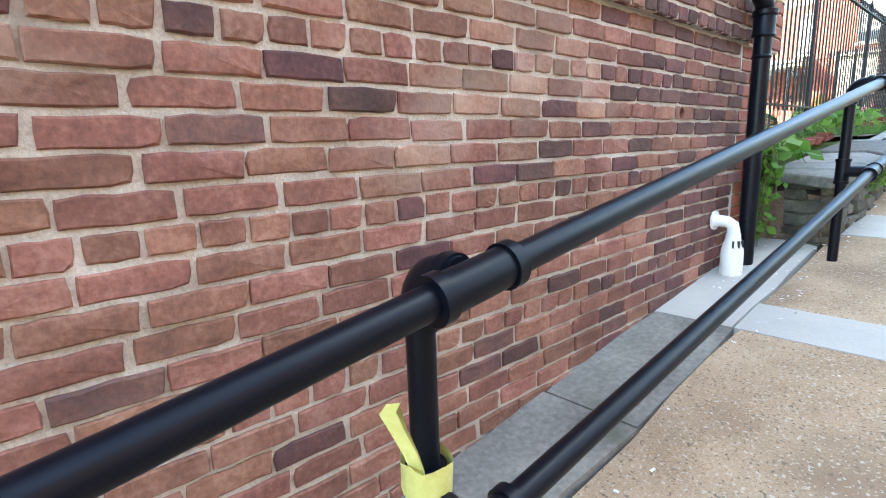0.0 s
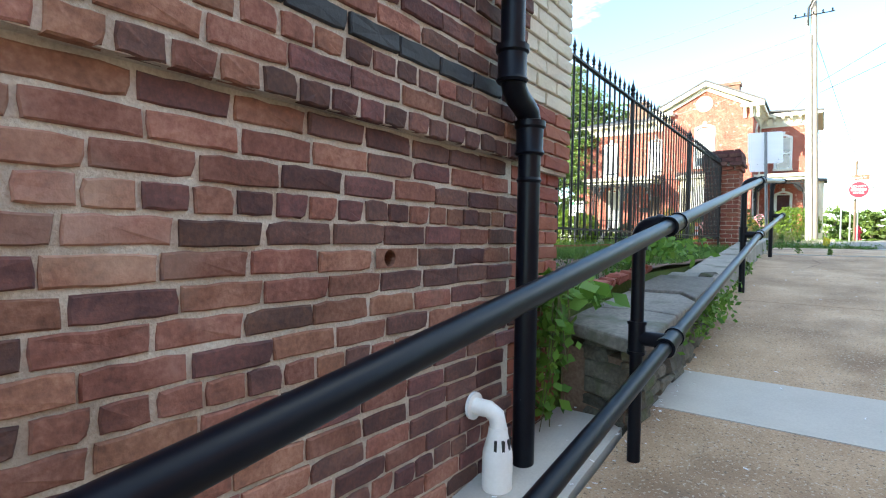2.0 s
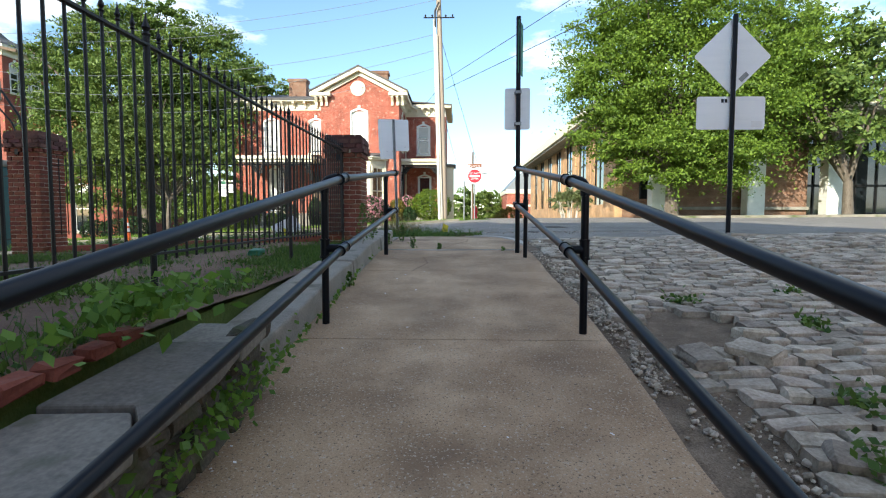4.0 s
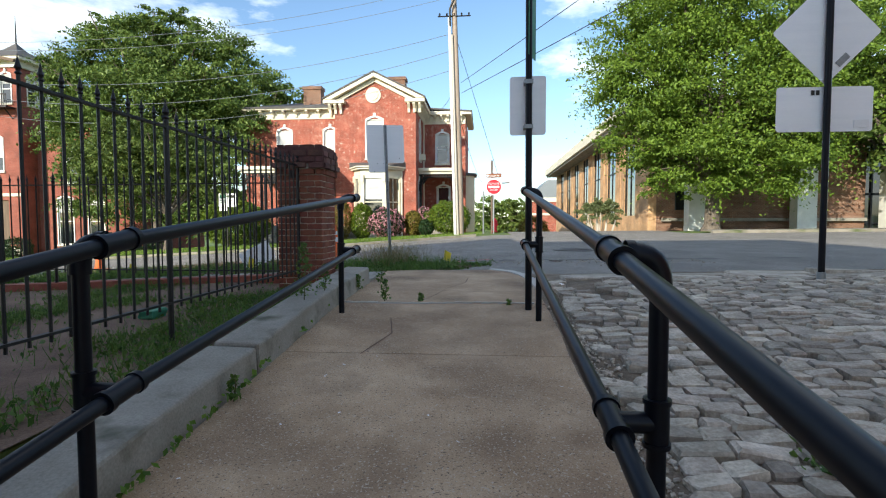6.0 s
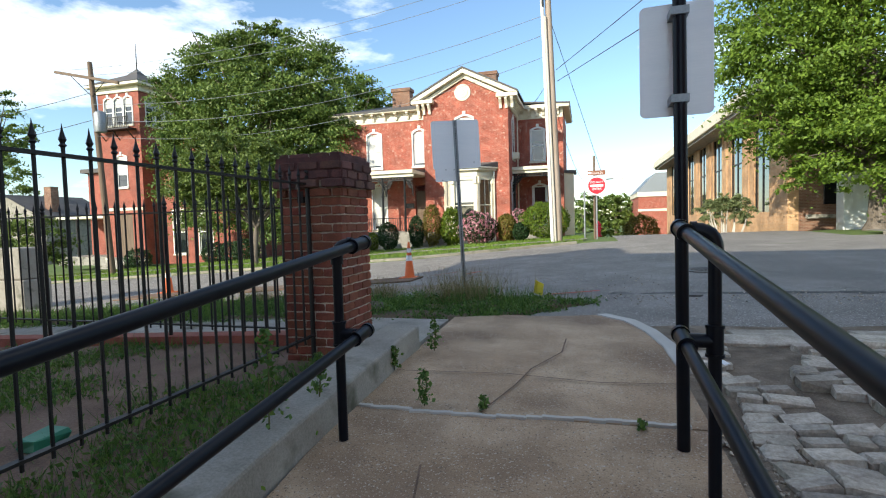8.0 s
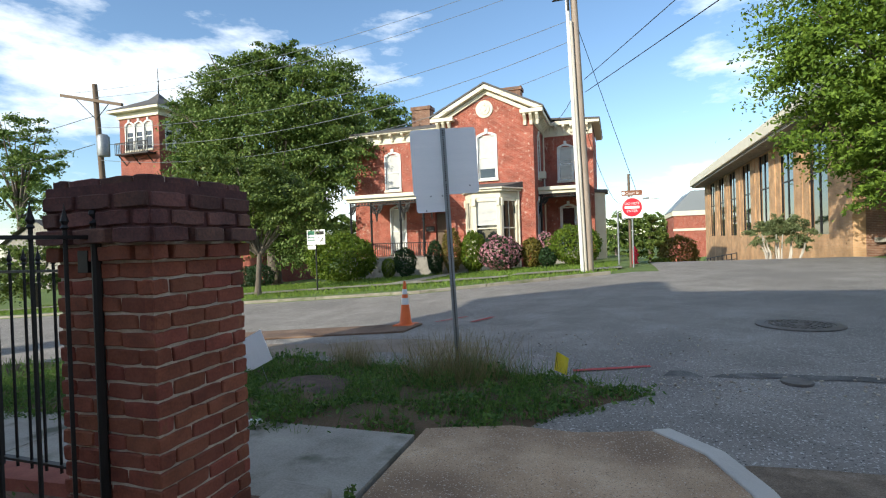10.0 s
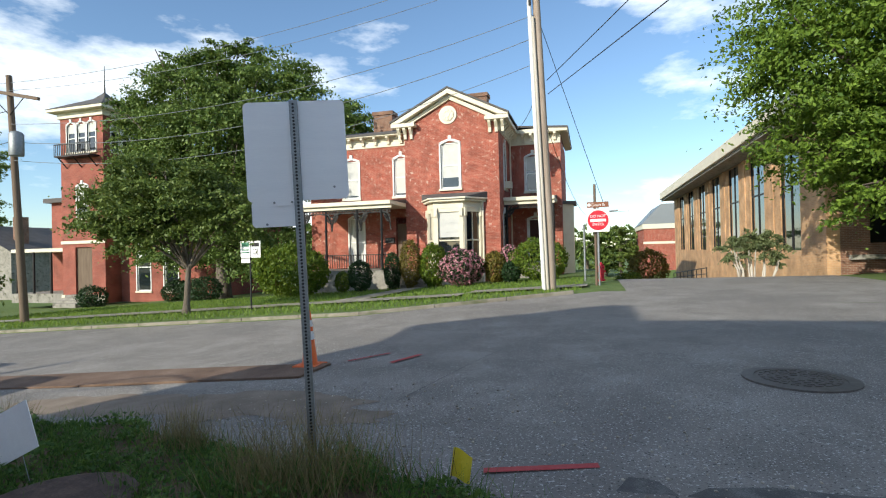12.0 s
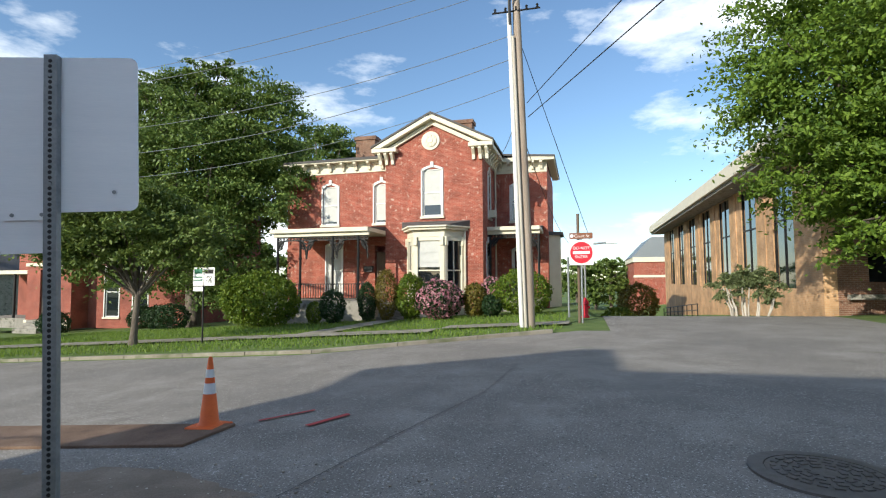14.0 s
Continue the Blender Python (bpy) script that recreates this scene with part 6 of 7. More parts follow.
def text_on(parent, body, size, m, material, name="lettering"):
    cu = bpy.data.curves.new(name, "FONT")
    cu.body, cu.size, cu.align_x, cu.align_y, cu.extrude = body, size, "CENTER", "CENTER", 0.001
    cu.materials.append(material)
    tmp = bpy.data.objects.new(name, cu)
    scene.collection.objects.link(tmp)
    bpy.context.view_layer.update()
    me = bpy.data.meshes.new_from_object(tmp.evaluated_get(bpy.context.evaluated_depsgraph_get()))
    bpy.data.objects.remove(tmp)
    ob = new(name, me)
    ob.parent = parent
    ob.matrix_basis = m
    return ob


def rounded(w, h, r=0.04, n=4):
    pts = []
    for cx, cz, a0 in ((w / 2 - r, h / 2 - r, 0), (-w / 2 + r, h / 2 - r, 90), (-w / 2 + r, -h / 2 + r, 180), (w / 2 - r, -h / 2 + r, 270)):
        for i in range(n + 1):
            t = radians(a0 + 90 * i / n)
            pts.append((cx + r * math.cos(t), cz + r * math.sin(t)))
    return pts


def plate(w, h, t=0.004, r=0.04):
    return Shape().slab(rounded(w, h, r), "y", -t / 2, t / 2)


# the sign on a perforated post at the corner, seen from behind
sign = thing("traffic_sign", "blank aluminium back of a square sign on a perforated steel post", "traffic sign", "signs seen from behind")
sign.matrix_basis = pose(-1.53, 18.31, 2.35, 0, -2.0, 21)
ch = Shape()
H = 2.85
ch.prism([(-0.029, -0.016), (0.029, -0.016), (0.029, 0.02), (0.025, 0.02), (0.025, -0.012), (-0.025, -0.012), (-0.025, 0.02), (-0.029, 0.02)], -0.2, H)
post = part("perforated_post", ch, GALV, sign, "galvanised channel post")
hole_mesh = Shape().slab([(0.0095 * math.cos(t), 0.0095 * math.sin(t)) for t in [2 * math.pi * i / 8 for i in range(8)]], "y", -0.0005, 0.0005).mesh("punched_hole", INK)
for i in range(110):
    ob = new("punched_hole", hole_mesh)
    ob.parent = post
    ob.location = (0, -0.0168, 0.05 + 0.0254 * i)
p1 = part("sign_plate", plate(0.75, 0.75), ALU, sign, "brushed bare aluminium sign back")
p1.location = (0, 0.022, H - 0.375)
p2 = part("lower_plate", plate(0.36, 0.2, r=0.03), ALU, sign, "small aluminium plate")
p2.location = (-0.17, 0.023, H - 0.84)
p3 = part("splice_plate", plate(0.2, 0.09, r=0.01), ALU, sign)
p3.location = (-0.12, 0.014, H - 0.74)
for x, z in ((0, H - 0.1), (0, H - 0.62), (-0.18, H - 0.76), (-0.05, H - 0.76), (0.27, H - 0.66), (-0.24, H - 0.92)):
    part("bolt", Shape().tube([(x, 0.012, z), (x, -0.022 if x == 0 else 0.008, z)], 0.009, 8), GALV, sign)

# the pole at the end of the right rail
end_sign = thing("traffic_sign", "grey back of a small sign on a round black pole", "traffic sign", "signs seen from behind")
bar("pole", [(0.81, 13.30, 2.1), (0.80, 13.36, 5.75)], 0.034, BLACK_PAINT, end_sign, 16)
pl = part("sign_plate", plate(0.37, 0.60, r=0.03), ALU, end_sign, "dull grey aluminium sign back")
pl.matrix_basis = pose(0.80, 13.43, 4.46, 0, 0, -4)
pl2 = part("edge_on_plate", plate(0.28, 0.75, r=0.02), SIGN_GREEN, end_sign, "green sign turned edge-on")
pl2.matrix_basis = pose(0.84, 13.42, 5.32, 0, 0, 70)
for z in (4.23, 4.68):
    part("clamp", Shape().box(0.755, 13.30, z - 0.02, 0.845, 13.425, z + 0.02), GALV, end_sign)

diamond = thing("traffic_sign", "pale back of a diamond sign on a black pole", "traffic sign", "signs seen from behind")
SX, SY = 4.70, 15.0
SZ = alley_z(SX, SY)
bar("pole", [(SX, SY, SZ - 0.2), (SX, SY, 6.36)], 0.040, BLACK_PAINT, diamond, 12)
bar("pole_foot", [(SX, SY, SZ), (SX, SY, SZ + 0.12)], 0.052, GALV, diamond, 12)
d1 = part("diamond_plate", plate(0.94, 0.94), ALU, diamond, "pale aluminium diamond back")
d1.matrix_basis = pose(SX, SY + 0.06, 5.67, 0, 45, 0)
d2 = part("wide_plate", plate(1.18, 0.57), ALU, diamond, "pale aluminium plate back")
d2.matrix_basis = pose(SX, SY + 0.06, 4.70)
part("sticker", Shape().box(SX + 0.36, SY + 0.045, 4.46, SX + 0.54, SY + 0.055, 4.56), SIGN_WHITE, diamond)
part("sticker", Shape().obox(pose(SX + 0.2, SY + 0.05, 5.32, 0, -45, 0), 0.17, 0.01, 0.08), GALV, diamond)
part("date_mark", Shape().box(SX - 0.17, SY + 0.045, 4.88, SX - 0.13, SY + 0.056, 4.94), INK, diamond)
part("date_mark", Shape().box(SX - 0.11, SY + 0.045, 4.88, SX - 0.07, SY + 0.056, 4.94), INK, diamond)

dne = thing("do_not_enter_sign", "red do not enter sign under a brown street name", "traffic sign")
DX, DY, DZ = 0.84, 35.0, road_z(0.8, 35)
bar("pole", [(DX, DY, DZ - 0.3), (DX, DY, 5.6)], 0.035, GALV, dne)
bar("wooden_post", [(DX - 0.1, DY + 0.15, DZ - 0.3), (DX - 0.1, DY + 0.15, 6.45)], 0.05, POLE_DARK, dne)
wp = part("white_plate", plate(0.8, 0.86), SIGN_WHITE, dne)
wp.location = (DX, DY - 0.06, 5.08)
disc = part("red_disc", Shape().slab([(0.37 * math.cos(2 * math.pi * i / 40), 0.37 * math.sin(2 * math.pi * i / 40)) for i in range(40)], "y", -0.004, 0.004), SIGN_RED, dne, "red disc")
disc.location = (DX, DY - 0.068, 5.08)
part("white_bar", Shape().box(DX - 0.28, DY - 0.078, 5.03, DX + 0.28, DY - 0.070, 5.13), SIGN_WHITE, dne)
text_on(dne, "DO NOT", 0.14, pose(DX, DY - 0.075, 5.23, 90, 0, 0), SIGN_WHITE)
text_on(dne, "ENTER", 0.14, pose(DX, DY - 0.075, 4.93, 90, 0, 0), SIGN_WHITE)
nm_ = part("name_plate", plate(0.78, 0.21, r=0.02), SIGN_BROWN, dne, "brown street name plate")
nm_.location = (DX, DY - 0.06, 5.66)
text_on(dne, "Court St", 0.14, pose(DX + 0.02, DY - 0.066, 5.65, 90, 0, 0), SIGN_WHITE)
part("name_badge", Shape().slab([(DX - 0.31 + 0.06 * math.cos(2 * math.pi * i / 16), 5.66 + 0.06 * math.sin(2 * math.pi * i / 16)) for i in range(16)], "y", DY - 0.07, DY - 0.064), SIGN_WHITE, dne)
hyd = thing("fire_hydrant", "small red fire hydrant beside the side street", "fire hydrant")
hyd.location = (0.95, 37.0, road_z(0.95, 37))
part("body", Shape().lathe([(0.16, 0), (0.16, 0.06), (0.11, 0.08), (0.11, 0.5), (0.14, 0.52), (0.13, 0.6), (0.05, 0.7), (0.03, 0.76)], (0, 0, 0), 14).tube([(-0.17, 0, 0.4), (0.17, 0, 0.4)], 0.05, 10), SIGN_RED, hyd, smooth=40)
stake = thing("street_post", "thin grey post beside the side street", "post")
bar("shaft", [(0.3, 39.0, 2.2), (0.3, 39.0, 5.1)], 0.045, GALV, stake)
lamp = thing("street_lamp", "grey street lamp with a curved arm", "street lamp")
bar("column", [(1.1, 52, 1.0), (1.1, 52, 6.2), (1.3, 52, 6.5), (2.6, 52, 6.6)], 0.06, GALV, lamp)
part("lamp_head", Shape().obox(pose(2.8, 52, 6.58), 0.7, 0.25, 0.14), ALU, lamp, bevel=0.04)
gr = thing("guard_rail", "green-grey pipe rail along the side street", "guard rail")
for y in steps(58, 74, 2):
    bar("post", [(9.0, y, road_z(8, y) - 0.1), (9.0, y, road_z(8, y) + 1.0)], 0.04, IRON, gr, 6)
bar("top_bar", [(9.0, 58, road_z(8, 58) + 1.0), (9.0, 74, road_z(8, 74) + 1.0)], 0.04, IRON, gr, 6)
bar("mid_bar", [(9.0, 58, road_z(8, 58) + 0.55), (9.0, 74, road_z(8, 74) + 0.55)], 0.04, IRON, gr, 6)

parking = thing("parking_sign", "two small parking signs on a slim black post", "parking sign")
parking.location = (-0.45, 0, 0)
bar("post", [(-11.25, 31.6, 1.9), (-11.25, 31.6, 4.7)], 0.03, INK, parking)
for x, w, mt in ((-11.42, 0.42, SIGN_WHITE), (-10.98, 0.42, SIGN_WHITE)):
    q = part("sign_plate", plate(w, 0.62, r=0.02), mt, parking)
    q.location = (x, 31.55, 4.32)
q = part("lower_plate", plate(0.38, 0.16, r=0.01), SIGN_WHITE, parking)
q.location = (-11.42, 31.55, 3.9)
part("green_marks", Shape().box(-11.58, 31.543, 4.42, -11.26, 31.547, 4.58).box(-11.58, 31.543, 4.28, -11.26, 31.547, 4.32).box(-11.58, 31.543, 4.18, -11.26, 31.547, 4.22), SIGN_GREEN, parking)
text_on(parking, "ANY", 0.12, pose(-10.98, 31.545, 4.3, 90, 0, 0), INK)
text_on(parking, "TIME", 0.12, pose(-10.98, 31.545, 4.15, 90, 0, 0), INK)
part("dark_header", Shape().box(-11.14, 31.543, 4.42, -10.82, 31.547, 4.56), INK, parking)


# ---- on the road and verge ----
def cone(x, y, label):
    c = thing("traffic_cone", label, "traffic cone", "traffic cones")
    c.location = (x, y, road_z(x, y) + 0.01)
    part("base", Shape().box(-0.2, -0.2, 0, 0.2, 0.2, 0.035), ORANGE, c, bevel=0.012)
    def rad(z):
        return 0.125 - 0.095 * z / 0.82
    part("cone_body", Shape().lathe([(0.15, 0.035), (rad(0.06), 0.06), (rad(0.86), 0.86), (rad(0.86) * 0.6, 0.875)], (0, 0, 0), 22), ORANGE, c, smooth=50)
    for a, b in ((0.42, 0.55), (0.62, 0.72)):
        part("white_collar", Shape().lathe([(rad(a) + 0.003, a), (rad(b) + 0.003, b)], (0, 0, 0), 22), REFLECT, c, "white reflective collar", smooth=50)
    return c


cone(-3.76, 22.1, "orange traffic cone with two white collars on the road")
cone(-10.5, 21.8, "orange traffic cone with two white collars beside the road plate")


def flag(x, y, z, yaw, label):
    f = thing("marker_flag", label, "marker flag", "utility flags")
    f.matrix_basis = pose(x, y, z, 0, 8, yaw)
    part("wire", Shape().tube([(0, 0, -0.1), (0.01, 0, 0.3)], 0.002, 5), IRON, f)
    s_ = Shape()
    nx = 6
    vs = []
    for i in range(nx + 1):
        u = i / nx
        vs += [(0.13 * u, 0.03 * math.sin(5 * u), 0.3 - 0.05 * u), (0.13 * u, 0.03 * math.sin(5 * u + 0.5), 0.10 - 0.03 * u)]
    s_.add(vs + [(a, b + 0.002, c) for a, b, c in vs], [(2 * i, 2 * i + 1, 2 * i + 3, 2 * i + 2) for i in range(nx)] + [(2 * i + 2 + 14, 2 * i + 3 + 14, 2 * i + 1 + 14, 2 * i + 14) for i in range(nx)])
    part("flag", s_, YELLOW, f, "wrinkled yellow plastic flag", smooth=60)


flag(-0.46, 18.2, 2.42, 20, "yellow plastic marker flag in the verge")
flag(-4.0, 17.2, 2.34, 70, "yellow plastic marker flag in the grass")
flag(-7.2, 18.4, 2.1, 60, "yellow plastic marker flag in the grass")
board = thing("yard_sign", "blank white plastic yard sign leaning on wire legs", "yard sign")
board.matrix_basis = pose(-4.13, 17.9, 2.6, -12, -27, 12)
part("panel", Shape().box(-0.31, -0.004, -0.2, 0.31, 0.004, 0.2), SIGN_WHITE, board)
part("wire_leg", Shape().tube([(-0.15, 0.006, -0.5), (-0.15, 0.006, 0.1)], 0.003, 5), GALV, board)
part("wire_leg", Shape().tube([(0.15, 0.006, -0.5), (0.15, 0.006, 0.1)], 0.003, 5), GALV, board)
rp = thing("road_plate", "long weathered plywood plate lying on the road", "road plate")
part("sheet", Shape().prism([(-7.1, 21.0), (-3.5, 21.35), (-3.45, 22.2), (-7.1, 21.95)], lambda x, y: road_z(x, y), lambda x, y: road_z(x, y) + 0.035), EARTH, rp, bevel=0.006)
part("sheet", Shape().prism([(-11.2, 20.7), (-7.12, 21.0), (-7.12, 21.95), (-11.2, 21.6)], lambda x, y: road_z(x, y), lambda x, y: road_z(x, y) + 0.03), EARTH, rp, bevel=0.006)
mh = thing("manhole_cover", "round cast-iron manhole cover with a raised pattern", "manhole cover")
mh.location = (2.66, 21.32, road_z(2.66, 21.32) + 0.012)
part("frame_ring", Shape().lathe([(0.55, -0.03), (0.55, 0.004), (0.43, 0.008), (0.43, -0.03)], (0, 0, 0), 40), IRON_DULL, mh)
part("lid", Shape().lathe([(0.425, -0.03), (0.425, 0.004), (0.0, 0.006)], (0, 0, 0), 40), IRON_DULL, mh)
for rr, k in ((0.36, 22), (0.28, 16), (0.20, 12), (0.12, 7)):
    for i in range(k):
        t = 2 * math.pi * i / k
        part("raised_knob", Shape().obox(pose(rr * math.cos(t), rr * math.sin(t), 0.009, 0, 0, math.degrees(t)), 0.045, 0.07, 0.01), IRON_DULL, mh)
vc = thing("valve_cover", "small round iron valve cover in the asphalt", "valve cover")
part("lid", Shape().lathe([(0.13, -0.02), (0.13, 0.008), (0.0, 0.01)], (1.75, 18.2, road_z(1.75, 18.2) + 0.01), 20), IRON_DULL, vc)
RED_MARK = surface("red_spray_paint", [(0.38, 0.045, 0.045), (0.46, 0.085, 0.08)], 20.0, 0.85, 0.3, 90.0)
def spray(pts, w):
    s_ = Shape()
    for (x0, y0), (x1, y1) in zip(pts, pts[1:]):
        d = Vector((x1 - x0, y1 - y0)).normalized()
        nx_, ny_ = -d.y * w, d.x * w
        s_.add([(x, y, road_z(x, y) + 0.016) for x, y in ((x0 - nx_, y0 - ny_), (x1 - nx_, y1 - ny_), (x1 + nx_, y1 + ny_), (x0 + nx_, y0 + ny_))], [(0, 1, 2, 3)])
    tagged(part("paint_mark", s_, RED_MARK), "faded red utility paint mark on the asphalt", "paint mark", "paint marks")
spray([(-3.25, 22.4), (-2.75, 22.95)], 0.035)
spray([(-2.45, 22.2), (-2.15, 22.75)], 0.05)
spray([(-0.28, 18.5), (0.1, 18.57), (0.52, 18.65)], 0.04)
cr = Shape()
for (x0, y0), (x1, y1) in (((-1.6, 20.2), (-1.2, 21.9)), ((-1.2, 21.9), (-0.6, 24.0)), ((-0.6, 24), (-0.4, 26.5))):
    cr.add([(x, y, road_z(x, y) + 0.014) for x, y in ((x0 - 0.006, y0), (x1 - 0.006, y1), (x1 + 0.006, y1), (x0 + 0.006, y0))], [(0, 1, 2, 3)])
tagged(part("road_crack", cr, INK), "dark tar-filled crack in the asphalt", "crack", kind="structure")

# dried mud washed onto the asphalt beside the road plate
MUD = surface("dried_mud", [(0.15, 0.115, 0.085), (0.21, 0.165, 0.125), (0.28, 0.23, 0.18)], 2.5, 0.95, 0.8, 60.0, distance=0.01)
for cx, cy, rx, ry, k0 in ((-3.4, 20.15, 1.5, 0.55, 0.0), (-5.6, 20.1, 1.6, 0.5, 4.0), (-2.1, 19.7, 0.6, 0.28, 9.0)):
    edge = []
    for t in turns(40)[:-1]:
        q = 1.0 + 0.42 * noise.noise((2.0 * math.cos(t), 2.0 * math.sin(t), k0)) + 0.2 * noise.noise((6.0 * math.cos(t), 6.0 * math.sin(t), k0))
        edge.append((cx + rx * q * math.cos(t), cy + ry * q * math.sin(t)))
    film = Shape().add([(cx, cy, road_top(cx, cy) + 0.012)] + [(x, y, road_top(x, y) + 0.006) for x, y in edge], [(0, 1 + i, 1 + (i + 1) % 40) for i in range(40)])
    tagged(part("mud_patch", film, MUD, smooth=60), "dried brown mud on the asphalt beside the plate", "mud", "mud patches", kind="structure")

# ---- at the foot of the brick wall ----
dp = thing("downpipe", "black cast-iron downpipe with collars and an offset bend", "downpipe")
part("lower_pipe", Shape().tube([(-1.50, 5.73, 1.45), (-1.50, 5.73, 3.06)], 0.050, 18), BLACK_PAINT, dp, smooth=50)
part("offset_bend", Shape().tube([(-1.50, 5.73, 3.04), (-1.50, 5.727, 3.09), (-1.50, 5.705, 3.135), (-1.50, 5.66, 3.16), (-1.495, 5.60, 3.178), (-1.49, 5.56, 3.205), (-1.485, 5.537, 3.245), (-1.485, 5.53, 3.29)], 0.052, 18), BLACK_PAINT, dp, smooth=50)
part("upper_pipe", Shape().tube([(-1.485, 5.53, 3.27), (-1.485, 5.53, 6.5)], 0.050, 18), BLACK_PAINT, dp, smooth=50)
for x, y, z in ((-1.5, 5.73, 3.02), (-1.485, 5.53, 3.29)):
    part("collar", Shape().lathe([(0.060, -0.07), (0.067, -0.06), (0.060, -0.045), (0.060, 0.045), (0.069, 0.055), (0.069, 0.08), (0.054, 0.085)], (x, y, z), 20), BLACK_PAINT, dp, "ribbed collar", smooth=40)
part("pipe_joint", Shape().lathe([(0.051, -0.012), (0.057, 0), (0.051, 0.012)], (-1.5, 5.73, 2.84), 20), BLACK_PAINT, dp, smooth=40)
pv = thing("vent_pipe", "white plastic pipe elbow with a dirty base by the wall", "plastic pipe", at=(0, 0.10, -0.055))
part("elbow", Shape().tube([(-1.615, 5.38, 1.925), (-1.60, 5.38, 1.925)], 0.058, 18).tube([(-1.61, 5.38, 1.925), (-1.54, 5.39, 1.922), (-1.51, 5.40, 1.90), (-1.503, 5.405, 1.86), (-1.503, 5.405, 1.82)], 0.036, 16), PVC, pv, smooth=50)
part("cup", Shape().lathe([(0.040, 0.25), (0.043, 0.22), (0.062, 0.15), (0.064, 0.12), (0.064, 0.0), (0.06, -0.02)], (-1.503, 5.405, 1.60), 20), PVC, pv, smooth=40)
for i in range(5):
    t = radians(-70 + 35 * i)
    part("slot", Shape().obox(pose(-1.503 + 0.052 * math.cos(t), 5.405 + 0.052 * math.sin(t), 1.785, 0, 0, math.degrees(t)), 0.01, 0.012, 0.05), INK, pv)
# caution tape knotted round the first post
tp = thing("caution_tape", "pale yellow caution tape knotted round the rail post", "caution tape", at=(0, 0.06, -0.05))
wrap = Shape()
rt = random.Random(4)
for k in range(7):
    zc = 1.44 + 0.055 * k
    rr = 0.040 + rt.uniform(0, 0.012)
    tilt = rt.uniform(-0.25, 0.25)
    ringpts = [(-1.09 + rr * math.cos(t), 2.60 + rr * math.sin(t), zc + tilt * rr * math.cos(t + k)) for t in [2 * math.pi * i / 14 for i in range(14)]]
    up = [(-1.09 + (rr + rt.uniform(-0.006, 0.01)) * math.cos(t), 2.60 + rr * math.sin(t), zc + 0.07 + rt.uniform(-0.008, 0.008)) for t in [2 * math.pi * i / 14 for i in range(14)]]
    wrap.add(ringpts + up, [(i, (i + 1) % 14, 14 + (i + 1) % 14, 14 + i) for i in range(14)])
part("wrap", wrap, TAPE, tp, smooth=70)
tail = Shape()
cpts = [(-1.075, 2.575, 1.80), (-1.09, 2.565, 1.86), (-1.11, 2.555, 1.90), (-1.125, 2.545, 1.945), (-1.115, 2.55, 1.965)]
L_, R_ = [], []
for (x, y, z), wdt in zip(cpts, (0.010, 0.012, 0.013, 0.018, 0.013)):
    L_.append((x - wdt * 0.5, y - wdt, z - 0.3 * wdt))
    R_.append((x + wdt * 0.6, y + wdt, z + 0.3 * wdt))
C_ = [((a[0] + b[0]) / 2 + 0.02, (a[1] + b[1]) / 2, (a[2] + b[2]) / 2 + 0.004) for a, b in zip(L_, R_)]
tail.add(L_ + C_ + R_, [(i, i + 1, 6 + i, 5 + i) for i in range(4)] + [(5 + i, 6 + i, 11 + i, 10 + i) for i in range(4)])
part("loose_end", tail, TAPE, tp, smooth=70)
part("black_print", Shape().obox(pose(-1.053, 2.575, 1.60, 0, 20, 35), 0.004, 0.012, 0.09).obox(pose(-1.05, 2.60, 1.50, 0, 20, 0), 0.004, 0.014, 0.07), INK, tp)


# ---- ground cover, setts and small growth ----
def sheet(name, xs, ys, fz, material, label, category):
    return tagged(part(name, Shape().grid(xs, ys, fz), material, smooth=60), label, category, kind="structure")


sheet("yard_soil", steps(-20, -8, 1.5) + steps(-7.5, -1.60, 0.35), steps(6.05, 15.2, 0.3), lambda x, y: yard_z(x, y) + 0.02 + 0.03 * noise.noise((x, y, 3.0)), EARTH,
      "bare brown yard soil with sparse grass", "soil")
sheet("alley_bed", steps(0.95, 9.5, 0.35), steps(-4, 16.4, 0.35), lambda x, y: alley_z(x, y) - 0.015 + 0.025 * noise.noise((x * 1.3, y * 1.3, 0)), GRAVEL,
      "gravelly dirt bed of the cobbled alley", "gravel")


def verge_edge(x):
    base = float(np.interp(x, [-30, -7, -4.5, -2.4, -1.3, -0.07, 0.4, 0.6], [19.6, 19.6, 19.5, 18.8, 18.75, 18.15, 17.9, 17.7]))
    return base + 0.16 * noise.noise((x * 1.7, 0.0, 5.0))


def verge_near(x):
    base = float(np.interp(x, [-3, -2.2, -1.6, -0.7, -0.27, 0.37, 0.6], [16.05, 16.1, 16.3, 16.55, 17.05, 17.4, 17.6]))
    return base + 0.10 * noise.noise((x * 2.9, 3.0, 5.0))


def verge_z(x, y):
    k = min(1.0, max(-0.6, min(verge_edge(x) - y, y - verge_near(x)) / 0.3))
    return ground_z(x, y) + 0.02 + 0.05 * k + 0.04 * noise.noise((x * 1.5, y * 1.5, 7.0)) * max(k, 0)


vx = steps(-26, -8, 1.5) + steps(-7.5, 0.55, 0.2)
verts, faces, rows_v = [], [], 15
for x in vx:
    lo, hi = verge_near(x) - 0.12, max(verge_near(x), verge_edge(x)) + 0.12
    for k in range(rows_v):
        y = lo + (hi - lo) * k / (rows_v - 1)
        verts.append((x, y, verge_z(x, y)))
